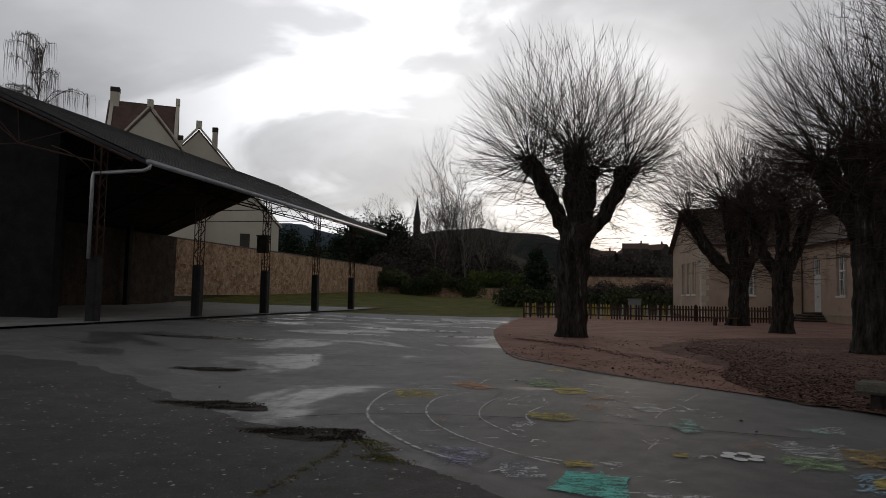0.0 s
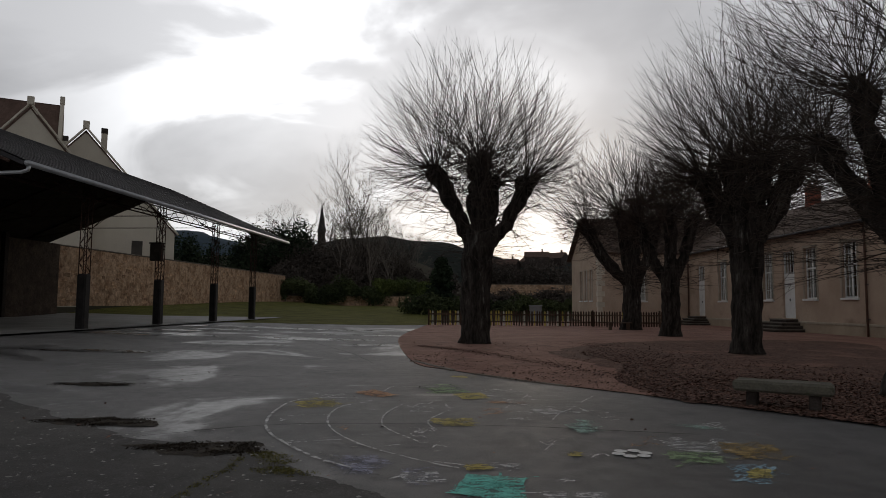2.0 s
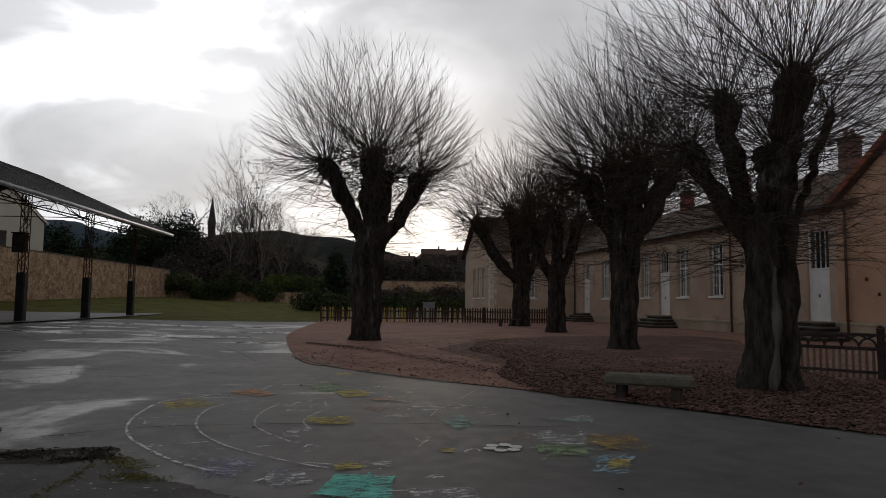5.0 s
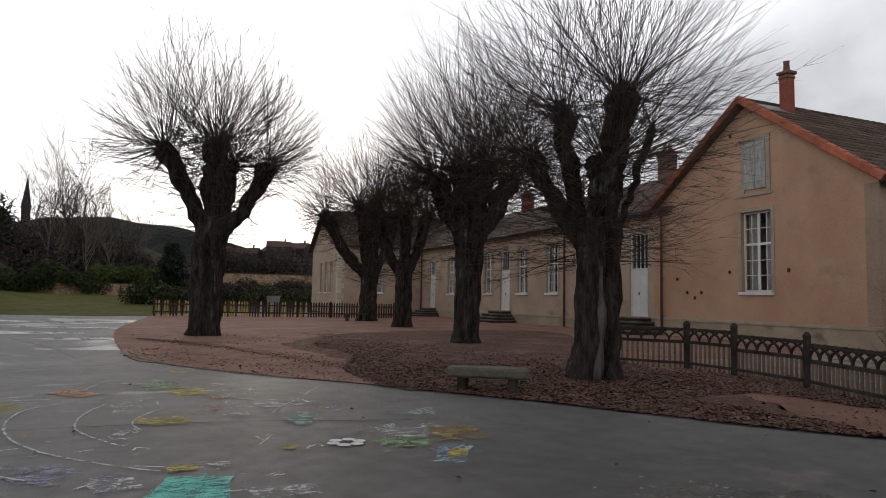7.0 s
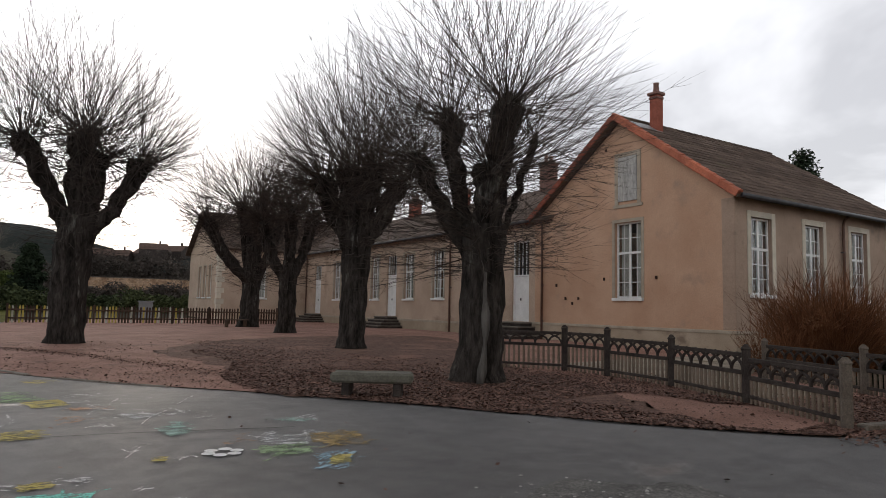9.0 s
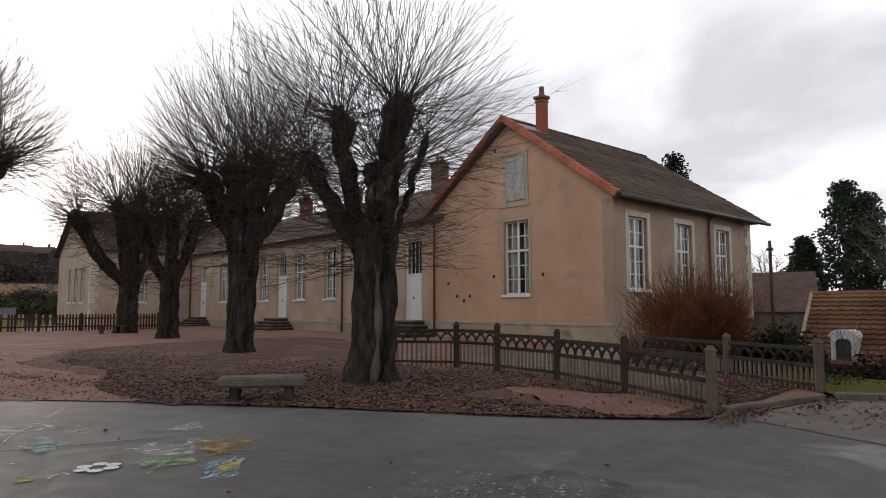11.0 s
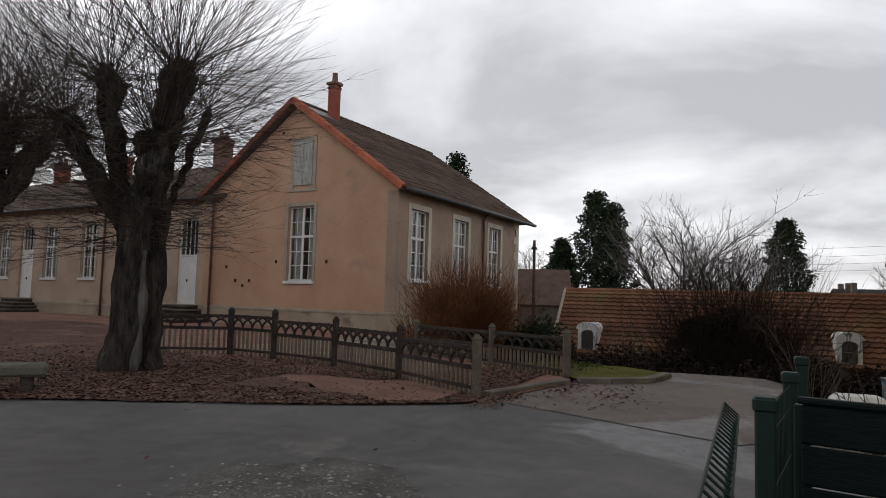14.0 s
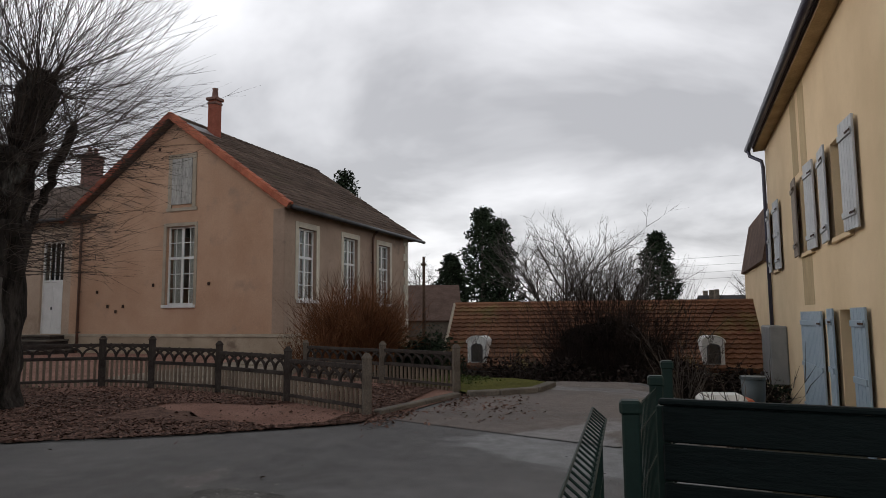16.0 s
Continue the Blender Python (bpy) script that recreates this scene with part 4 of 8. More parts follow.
    # white flashing in the valley between the two roofs
    part_v("flashing", tube(([], []), [S(-0.3, f0 - 0.15, ze2 + 0.10), S(1.5, f0 + 1.9, ze2 + 1.05), S(3.0, f0 + 3.3, wr - 0.3)], [0.07] * 3, 6), M["zinc"], roof2, "pale zinc valley flashing")
    for a, b, z0, z1 in (gable_win,):
        window(m_front, a, b, z0, z1, 3, 2, 0.13)
    for a, b, z0, z1 in wing_wins:
        window(m_front, a, b, z0, z1, 3, 2, 0.12)
    for a, b, z0, z1 in side_wins:
        window(m_side, a, b, z0, z1, 3, 2, 0.20, "quoin")
    window(m_far_side, *side_hole[0], 3, 2, 0.12)
    for h in front_wins:
        window(m_far_front, *h, 3, 2, 0.10, curtain=False)
    for a, b, z0, zd, z1 in doors:
        door(m_front, a, b, z0, zd, z1)
        steps(m_front, a, b, z0 - 0.02, 0.0, 4)
    # closed attic shutter in the gable
    COUNT["window"] += 1
    att = tagged(empty("window_%d" % COUNT["window"], m_front), "attic opening with closed flaking grey shutters", "window", kind="structure")
    for a, b in ((3.95, 4.40), (4.41, 4.86)):
        bm = slab_box(a, b, 5.42, 7.12, 0.0, 0.05, 0.006)
        for z in (5.7, 6.8):
            box(bm, ((a + b) / 2, 0.055, z), (b - a - 0.04, 0.02, 0.07), 0.003)
        part("shutter", bm, M["grey_paint"], att)
    for a, b, z0, z1 in ((3.77, 3.94, 5.3, 7.3), (4.87, 5.04, 5.3, 7.3), (3.94, 4.87, 7.13, 7.3), (3.7, 5.1, 5.18, 5.3)):
        part("surround", slab_box(a, b, z0, z1, -0.01, 0.04, 0.006), M["dressing"], att)
    for x, z1, m in ((9.15, EAVE, m_front), (16.4, EAVE, m_front), (36.75, EAVE, m_front), (6.55, EAVE - 0.2, m_side)):
        downpipe(m, x, 0.02 if m is m_front else -0.4, z1)
    # iron wall ties and shutter catches
    for x, z in ((8.3, 2.3), (7.75, 1.75), (7.35, 1.55), (7.0, 1.75), (5.6, 2.5), (3.1, 2.5), (5.5, 7.55)):
        bm = slab_box(x - 0.05, x + 0.05, z - 0.06, z + 0.06, 0.0, 0.04, 0.01)
        ob = link("wall_tie", bm, M["iron"])
        ob.matrix_world = m_front
        tagged(ob, "small rusty iron wall tie in rendered wall", "wall tie")
    chimney(S(1.45, c - 0.6, zr - 0.85), 0.36, 0.36, 1.85, "brick", 1, -7, "tall red brick chimney with a capped clay pot")
    chimney(S(wt, PAV_W + 4.0, wr - 0.2), 0.8, 0.55, 1.45, "dark_brick", 2, -7, "brown brick chimney with two clay pots")
    chimney(S(wt, PAV_W + 18.0, wr - 0.3), 0.7, 0.6, 1.25, "brick", 2, -7, "squat red brick chimney on the long wing")
    chimney(S(wt, PAV_W + 12.0, wr - 0.3), 0.7, 0.6, 1.25, "brick", 1, -7, "squat red brick chimney on the long wing")



build_school()


# ---- trees ----


def shoot(vf, rng, p, d, length, r0, lift=0.35, sides=3, n=5, wobble=0.06):
    """One whip-like shoot that bends upwards as it grows; returns its points."""
    pts, q, d = [Vector(p)], Vector(p), Vector(d).normalized()
    for k in range(n):
        d = (d + Vector((rng.gauss(0, wobble), rng.gauss(0, wobble), rng.gauss(0, wobble) + lift / n))).normalized()
        q = q + d * (length / n)
        pts.append(q.copy())
    tube(vf, pts, [r0 * (1 - 0.86 * k / n) for k in range(n + 1)], sides, False)
    return pts


def lumpy(vf, rng, pts, radii, sides=12, rough=0.10):
    """A thick, uneven stem: a tube whose rings are pushed in and out."""
    start = len(vf[0])
    tube(vf, pts, radii, sides)
    V = vf[0]
    for i in range(start, len(V)):
        p = V[i]
        ring = (i - start) // sides
        c = Vector(pts[min(ring, len(pts) - 1)])
        k = 1 + rough * 2.2 * noise.noise(p * 1.9) + rough * 1.2 * noise.noise(p * 5.3)
        k += 0.11 * noise.noise(Vector((p.x * 9, p.y * 9, p.z * 1.3)))
        V[i] = c + (p - c) * k


def reach_to(p, d, centre, radii):
    """How far from p along d the crown's rounded outline lies."""
    a = Vector((d.x / radii[0], d.y / radii[0], d.z / radii[1]))
    q = p - centre
    b = Vector((q.x / radii[0], q.y / radii[0], q.z / radii[1]))
    aa, ab, bb = a.dot(a), a.dot(b), b.dot(b) - 1
    disc = ab * ab - aa * bb
    return (-ab + math.sqrt(disc)) / aa if disc > 0 else 0.5


def pollard(x, y, fork, base_r, top_r, limbs, crown, shoots, label, seed, lean=(0, 0), thin=1.0, low=0.10, whiskers=0.09):
    """A pollarded tree: trunk up to the fork, thick limbs with knuckles, and long shoots that fill a domed crown.
    limbs: (sideways, ahead, height, radius at the root, radius at the knuckle, bow) seen from the yard's corner;
    crown: (sideways, height, radius across, radius upwards)."""
    rng = random.Random(seed)
    base = on_ground(x, y, -0.05)
    tree = empty("pollarded_tree", Matrix.Translation(base))
    tagged(tree, label, "tree", "row of pollarded trees")
    az = math.atan2(x, y)
    right, ahead = Vector((math.cos(az), -math.sin(az), 0)), Vector((math.sin(az), math.cos(az), 0))
    top = right * lean[0] + ahead * lean[1] + Vector((0, 0, fork))
    centre, radii = right * crown[0] + Vector((0, 0, crown[1])), crown[2:]
    vf = ([], [])
    n = 26
    pts, rad = [], []
    for k in range(n + 1):
        t = k / n
        p = top * t + Vector((0.05 * math.sin(3 * t + seed), 0.05 * math.cos(2.3 * t + seed), 0))
        flare = base_r * 0.34 * math.exp(-t * fork / 0.30)
        pts.append(p)
        rad.append(base_r * (1 - t) + top_r * t + flare)
    lumpy(vf, rng, pts, rad, 32, 0.07)
    part_v("trunk", vf, M["bark"], tree, smooth=True)
    twigs = ([], [])
    total = sum(l[4] for l in limbs)
    for side, fwd, h, r0, r1, bend in limbs:
        flat = right * side + ahead * fwd
        end = flat + Vector((0, 0, h))
        start = top - Vector((0, 0, 0.5)) + flat.normalized() * min(1.0, flat.length) * max(0, top_r - r0) * 0.9
        bow = flat * bend - Vector((0, 0, 0.5 * bend * (h - fork)))
        pts, rad = [], []
        m = 15
        for k in range(m + 1):
            t = k / m
            pts.append(start.lerp(end, t) + bow * math.sin(math.pi * t) + Vector((rng.gauss(0, 0.025), rng.gauss(0, 0.025), 0)))
            knob = 1 + 0.34 * math.exp(-((t - 0.90) / 0.10) ** 2) + 0.14 * math.exp(-((t - rng.uniform(0.5, 0.7)) / 0.05) ** 2)
            close = 0.5 if k == m else 1
            rad.append((r0 * (1 - t) + r1 * t) * knob * close)
        vf = ([], [])
        lumpy(vf, rng, pts, rad, 22, 0.15)
        # knuckles: swollen scars round the head where shoots were cut year after year
        for _ in range(9):
            i = rng.randint(m - 5, m)
            w = rng.uniform(0, 2 * math.pi)
            c = pts[i] + Vector((math.cos(w), math.sin(w), rng.uniform(-0.3, 0.7))) * rad[i] * 0.85
            kr = r1 * rng.uniform(0.25, 0.45)
            lumpy(vf, rng, [c - Vector((0, 0, kr)), c - Vector((0, 0, kr * 0.5)), c, c + Vector((0, 0, kr * 0.6)), c + Vector((0, 0, kr))], [kr * 0.3, kr * 0.85, kr, kr * 0.8, kr * 0.25], 9, 0.2)
        part_v("limb", vf, M["bark"], tree, smooth=True)
        for _ in range(int(shoots * r1 / total)):
            t = 1 - abs(rng.gauss(0, 0.10))
            if rng.random() < low:
                t = rng.uniform(0.30, 0.8)
            t = max(0.25, min(1, t))
            i = min(m - 1, int(t * m))
            p = pts[i].lerp(pts[i + 1], t * m - i)
            w, u = rng.uniform(0, 2 * math.pi), rng.random()
            el = math.asin(-0.66 + 1.64 * u)
            d = Vector((math.cos(el) * math.cos(w), math.cos(el) * math.sin(w), math.sin(el)))
            out = p - top
            out.z *= 0.15
            d = (d + out.normalized() * 0.30).normalized()
            p = p + d * rad[i] * 0.6
            length = max(0.5, reach_to(p, d, centre, radii)) * (rng.uniform(0.84, 1.0) if rng.random() < 0.8 else rng.uniform(0.45, 0.85))
            s = shoot(twigs, rng, p, d, length, thin * rng.uniform(0.009, 0.017), 0.08 + 0.26 * max(0, 0.7 - abs(d.z)), n=6, wobble=0.10)
            for _ in range(rng.randint(3, 4)):
                j = rng.randint(2, 5)
                side_d = (s[j] - s[j - 1]).normalized() + Vector((rng.gauss(0, 0.30), rng.gauss(0, 0.30), rng.gauss(0.05, 0.24)))
                rest = length * (6 - j) / 6
                shoot(twigs, rng, s[j], side_d, rest * rng.uniform(0.45, 0.92), 0.0068 * thin, 0.18, 3, 4)
    for _ in range(int(shoots * whiskers)):
        z = rng.uniform(0.70, 1.12) * fork
        w = rng.uniform(0, 2 * math.pi)
        p = top * (z / fork) + Vector((math.cos(w), math.sin(w), 0)) * top_r
        s = shoot(twigs, rng, p, (math.cos(w), math.sin(w), rng.uniform(-0.25, 0.25)), rng.uniform(0.5, 2.4), 0.011 * thin, 0.12)
        for _ in range(3):
            j = rng.randint(2, 4)
            shoot(twigs, rng, s[j], (s[j] - s[j - 1]).normalized() + Vector((rng.gauss(0, 0.4), rng.gauss(0, 0.4), rng.gauss(0, 0.3))), rng.uniform(0.2, 0.7), 0.006 * thin, 0.1, 3, 3)
    part_v("crown", twigs, M["twig"], tree, "domed crown of long bare shoots")
    return tree


LIME = "old pollarded tree with bare shoots"
pollard(4.25, 22.3, 3.80, 0.44, 0.54, [(-1.50, 0.0, 6.15, 0.24, 0.28, -0.03), (0.12, 0.2, 6.45, 0.36, 0.32, 0.0), (0.72, 0.3, 5.85, 0.20, 0.17, 0.0), (1.80, -0.1, 5.75, 0.20, 0.27, 0.06)], (-0.2, 6.75, 4.35, 4.25), 1050, LIME + " standing apart", 3, (0.15, 0), thin=0.9, low=0.22)
pollard(15.4, 34.8, 3.05, 0.50, 0.46, [(-2.5, 0, 5.9, 0.30, 0.28, 0.08), (-0.6, 0.4, 6.8, 0.32, 0.28, 0.0), (0.4, 0.2, 7.1, 0.32, 0.28, 0.0), (1.55, -0.3, 6.2, 0.26, 0.24, 0.08)], (-0.5, 7.1, 4.7, 4.4), 900, LIME + " beside the wooden fence", 5, thin=1.25, low=0.18)
pollard(13.8, 27.3, 2.95, 0.39, 0.37, [(-1.2, 0.2, 5.1, 0.24, 0.23, 0.10), (0.15, -0.3, 5.6, 0.26, 0.24, 0.0), (1.1, 0.1, 5.3, 0.23, 0.22, 0.08)], (0, 5.8, 2.6, 3.0), 620, LIME + " and a slim fork", 7, thin=1.15)
pollard(10.98, 17.2, 3.60, 0.37, 0.42, [(-1.1, 0.1, 5.2, 0.28, 0.27, 0.06), (-0.3, 0.6, 5.6, 0.34, 0.30, 0.0), (0.5, -0.3, 5.6, 0.30, 0.28, 0.0), (1.3, 0.0, 5.25, 0.26, 0.25, 0.05)], (0, 6.3, 3.6, 4.3), 1050, LIME + " and a bulging head", 11, thin=0.9, low=0.16)
near_tree = pollard(8.15, 8.6, 2.80, 0.40, 0.37, [(-1.22, 0.1, 4.05, 0.14, 0.15, 0.02), (-0.62, 0.2, 4.95, 0.15, 0.15, 0.10), (0.44, 0.1, 5.15, 0.24, 0.22, 0.0), (0.18, -0.2, 3.85, 0.24, 0.25, 0.0), (0.95, 0.2, 4.5, 0.06, 0.06, 0.02)], (0.1, 5.1, 3.2, 3.7), 760, LIME + " and pale bare wood", 13, thin=0.6, low=0.16, whiskers=0.30)
strip = ([], [])
strip_r = Vector((math.cos(math.atan2(8.15, 8.6)), -math.sin(math.atan2(8.15, 8.6)), 0))
strip_f = Vector((math.sin(math.atan2(8.15, 8.6)), math.cos(math.atan2(8.15, 8.6)), 0))
tube(strip, [strip_r * (0.02 + 0.10 * t) - strip_f * (0.50 - 0.215 * t ** 0.6) + strip_r * 0.05 * math.sin(5 * t) + Vector((0, 0, 0.05 + 2.35 * t)) for t in [k / 10 for k in range(11)]], [0.058 + 0.030 * math.sin(k * 1.7) for k in range(11)], 10)
part_v("bare_wood_strip", strip, M["bare_wood"], near_tree, "pale strip of bare wood", True)

# ---- roofed playground shed ----
SH_L0, SH_L1, SH_RIDGE = 13.4, 29.0, 21.2
SH_Z0, SH_ZR = 5.26, 8.62
SH_A0, SH_A1 = 17.6, 41.34


def build_shed():
    shed = tagged(empty("playground_shed"), "open-sided playground shed with iron posts and a dark slated roof", "shed")
    zr = SH_ZR
    bm = bmesh.new()
    roof_sheet(bm, [shed_point(SH_L0, SH_A0, SH_Z0), shed_point(SH_L0, SH_A1, SH_Z0), shed_point(SH_RIDGE, SH_A1, zr), shed_point(SH_RIDGE, SH_A0, zr)], 0.12)
    roof_sheet(bm, [shed_point(SH_L1 + 0.4, SH_A0, SH_Z0), shed_point(SH_L1 + 0.4, SH_A1, SH_Z0), shed_point(SH_RIDGE, SH_A1, zr), shed_point(SH_RIDGE, SH_A0, zr)], 0.12)
    roof = part("roof", bm, M["slate"], shed, "dark weathered roof slope")
    # slate courses on the slope that faces the yard
    a, b = shed_point(SH_L0 - 0.05, 0, SH_Z0), shed_point(SH_RIDGE, 0, zr)
    n = 26
    ax = shed_point(0, 1)
    up = (b - a).normalized()
    nrm = ax.cross(up)
    nrm = nrm if nrm.z > 0 else -nrm
    for k in range(n):
        bm = bmesh.new()
        p = a.lerp(b, k / n)
        L = (b - a).length / n
        for j in range(2):
            s0, s1 = SH_A0 + (SH_A1 - SH_A0) * j / 2, SH_A0 + (SH_A1 - SH_A0) * (j + 1) / 2
            q = [p + ax * s0 + nrm * 0.030, p + ax * s1 + nrm * 0.030, p + ax * s1 + up * L * 1.1 + nrm * 0.008, p + ax * s0 + up * L * 1.1 + nrm * 0.008]
            v = [bm.verts.new(c) for c in q] + [bm.verts.new(c - nrm * 0.02) for c in q[:2]]
            bm.faces.new(v[:4])
            bm.faces.new([v[0], v[1], v[5], v[4]])
        part("slate_course", bm, M["slate"], roof)
    # timber lining of the far slope, seen from below
    bm = bmesh.new()
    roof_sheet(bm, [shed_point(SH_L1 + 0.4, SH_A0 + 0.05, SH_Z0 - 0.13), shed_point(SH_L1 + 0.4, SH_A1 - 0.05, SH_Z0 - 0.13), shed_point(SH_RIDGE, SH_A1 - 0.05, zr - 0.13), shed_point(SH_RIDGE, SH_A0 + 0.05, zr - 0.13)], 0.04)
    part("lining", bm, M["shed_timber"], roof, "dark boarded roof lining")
    # gutter and its pipe
    g = tube(([], []), [shed_point(SH_L0 - 0.10, SH_A0 - 0.05, SH_Z0 - 0.06), shed_point(SH_L0 - 0.10, SH_A1 + 0.1, SH_Z0 - 0.12)], [0.085, 0.085], 10)
    part_v("gutter", g, M["zinc"], roof, "pale zinc gutter", True)
    zb = 0.30
    posts = [17.12, 22.46, 27.74, 33.38, 38.84]
    p0 = 14.6
    pipe = [shed_point(SH_L0 - 0.1, SH_A0 + 0.05, SH_Z0 - 0.10), shed_point(SH_L0 - 0.1, SH_A0 + 0.02, SH_Z0 - 0.25), shed_point(SH_L0 + 0.05, SH_A0 - 0.05, SH_Z0 - 0.33), shed_point(p0 - 0.15, posts[0] + 0.0, SH_Z0 - 0.45), shed_point(p0 - 0.02, posts[0] - 0.30, SH_Z0 - 0.52), shed_point(p0, posts[0] - 0.30, SH_Z0 - 0.7), shed_point(p0, posts[0] - 0.30, 2.2)]
    part_v("rain_pipe", tube(([], []), pipe, [0.055] * 7, 10), M["zinc"], roof, "pale zinc rainwater pipe", True)

    def lattice(bm, p, q, w, d, n):
        """A lattice bar: four angle irons with zigzag lacing, from p to q."""
        p, q = Vector(p), Vector(q)
        ax = (q - p).normalized()
        a = ax.cross(shed_point(0, 1)) if abs(ax.z) > 0.5 else Vector((0, 0, 1))
        a.normalize()
        b = ax.cross(a).normalized()
        V = ([], [])
        for i in (-1, 1):
            for j in (-1, 1):
                off = a * i * w / 2 + b * j * d / 2
                tube(V, [p + off, q + off], [0.022, 0.022], 4)
        for k in range(n):
            s0, s1 = p.lerp(q, k / n), p.lerp(q, (k + 1) / n)
            for j in (-1, 1):
                i = 1 if k % 2 else -1
                tube(V, [s0 + a * i * w / 2 + b * j * d / 2, s1 - a * i * w / 2 + b * j * d / 2], [0.014, 0.014], 4)
                tube(V, [s0 + b * i * d / 2 + a * j * w / 2, s1 - b * i * d / 2 + a * j * w / 2], [0.014, 0.014], 4)
        return V

    for k, al in enumerate(posts):
        base = shed_point(p0, al, zb)
        post = tagged(empty("lattice_post"), "rusty iron lattice post with a dark padded foot", "post", "posts of the shed")
        V = lattice(None, base + Vector((0, 0, 0.1)), base + Vector((0, 0, SH_Z0 - zb + 0.35)), 0.26, 0.26, 16)
        part_v("lattice", V, M["iron"], post)
        bm = bmesh.new()
        box(bm, base + Vector((0, 0, 0.98)), (0.34, 0.34, 2.0), 0.05, Matrix.Rotation(-SHED_AZ, 3, "Z"))
        part("padding", bm, M["sleeve"], post, "dark protective padding round the post")
        bm = bmesh.new()
        box(bm, base + Vector((0, 0, -0.05)), (0.6, 0.6, 0.2), 0.03, Matrix.Rotation(-SHED_AZ, 3, "Z"))
        part("foot", bm, M["slab"], post)
        if k == 2:
            bm = bmesh.new()
            box(bm, base + shed_point(0.16, 0, 3.15), (0.50, 0.32, 0.74), 0.04, Matrix.Rotation(-SHED_AZ, 3, "Z"))
            box(bm, base + shed_point(0.16, 0, 3.55), (0.56, 0.38, 0.06), 0.015, Matrix.Rotation(-SHED_AZ, 3, "Z"))
            part("post_box", bm, M["shed_timber"], post, "dark box fixed to the post")
        # truss across the shed
        truss = tagged(empty("roof_truss"), "rusty riveted iron roof truss", "truss", "trusses of the shed")
        V = ([], [])
        e0, e1 = shed_point(SH_L0 + 0.1, al, SH_Z0 - 0.10), shed_point(SH_L1, al, SH_Z0 - 0.10)
        rg = shed_point(SH_RIDGE, al, zr - 0.2)
        tie0, tie1 = shed_point(SH_L0 + 4.2, al, SH_Z0 + 0.55), shed_point(SH_L1 - 4.2, al, SH_Z0 + 0.55)
        low = shed_point(SH_L0 + 1.2, al, SH_Z0 - 0.15)
        tube(V, [e0, rg], [0.05, 0.05], 5); tube(V, [rg, e1], [0.05, 0.05], 5)
        tube(V, [low, tie0], [0.03, 0.03], 5); tube(V, [tie0, tie1], [0.025, 0.025], 5); tube(V, [tie1, e1], [0.03, 0.03], 5)
        for t in (0.3, 0.55, 0.8):
            u = e0.lerp(rg, t)
            tube(V, [tie0, u], [0.02, 0.02], 4)
            tube(V, [tie1, e1.lerp(rg, t)], [0.02, 0.02], 4)
        tube(V, [tie0, rg], [0.02, 0.02], 4); tube(V, [tie1, rg], [0.02, 0.02], 4)
        # curved brackets
        for s in (-1, 1):
            pts = []
            for j in range(7):
                w = math.pi / 2 * j / 6
                pts.append(shed_point(p0, al + s * (1.9 - 1.9 * math.cos(w)), SH_Z0 - 1.0 + 0.95 * math.sin(w)))
            tube(V, pts, [0.022] * 7, 4)
        part_v("truss_frame", V, M["iron"], truss)
    # lattice girder along the posts
    girder = tagged(empty("lattice_girder"), "rusty iron lattice girder under the eave", "girder")
    V = ([], [])
    for z in (SH_Z0 + 0.15, SH_Z0 - 0.30):
        tube(V, [shed_point(p0, SH_A0 + 0.2, z), shed_point(p0, SH_A1 - 0.3, z)], [0.03, 0.03], 4)
    n = 44
    for k in range(n):
        s0, s1 = SH_A0 + 0.2 + (SH_A1 - SH_A0 - 0.5) * k / n, SH_A0 + 0.2 + (SH_A1 - SH_A0 - 0.5) * (k + 1) / n
        z0, z1 = (SH_Z0 + 0.15, SH_Z0 - 0.30) if k % 2 else (SH_Z0 - 0.30, SH_Z0 + 0.15)
        tube(V, [shed_point(p0, s0, z0), shed_point(p0, s1, z1)], [0.016, 0.016], 4)
    part_v("girder_frame", V, M["iron"], girder)
    # back wall darkened for the shed's shade, added near end wall, inner posts
    ux, nx = shed_point(0, 1), shed_point(1, 0)
    bm = bmesh.new()
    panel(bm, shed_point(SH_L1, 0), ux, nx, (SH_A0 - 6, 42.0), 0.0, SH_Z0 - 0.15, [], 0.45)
    part("back_wall", bm, M["shaded_stone"], shed, "rubble stone back wall with the shed's shade in its colour")
    for al in (24.5, 31.0, 36.5):
        bm = bmesh.new()
        box(bm, shed_point(SH_L1 - 0.4, al, 2.7), (0.30, 0.30, 5.2), 0.02, Matrix.Rotation(-SHED_AZ, 3, "Z"))
        part("timber_post", bm, M["shed_timber"], shed)
    # added gable sheet: keeps light out, its black stands for inner shade
    bm = bmesh.new()
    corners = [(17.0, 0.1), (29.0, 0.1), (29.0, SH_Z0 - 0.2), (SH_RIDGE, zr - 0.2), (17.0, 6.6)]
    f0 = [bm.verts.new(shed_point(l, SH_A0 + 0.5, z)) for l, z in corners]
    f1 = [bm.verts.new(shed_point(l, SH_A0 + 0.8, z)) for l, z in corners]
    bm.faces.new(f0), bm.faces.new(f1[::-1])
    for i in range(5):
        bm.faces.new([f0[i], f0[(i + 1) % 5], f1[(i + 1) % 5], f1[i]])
    part("end_wall", bm, M["shade_black"], shed, "added end wall, black for the shed's inner shade")


build_shed()
slab_out = [tuple(shed_point(l, a)[:2]) for l, a in ((14.1, 11.5), (14.1, 43.0), (29.2, 43.0), (29.2, 11.5))]
patch("shed_floor", slab_out, 0.06, M["slab"], 4, "pale worn concrete floor under the shed", "floor")


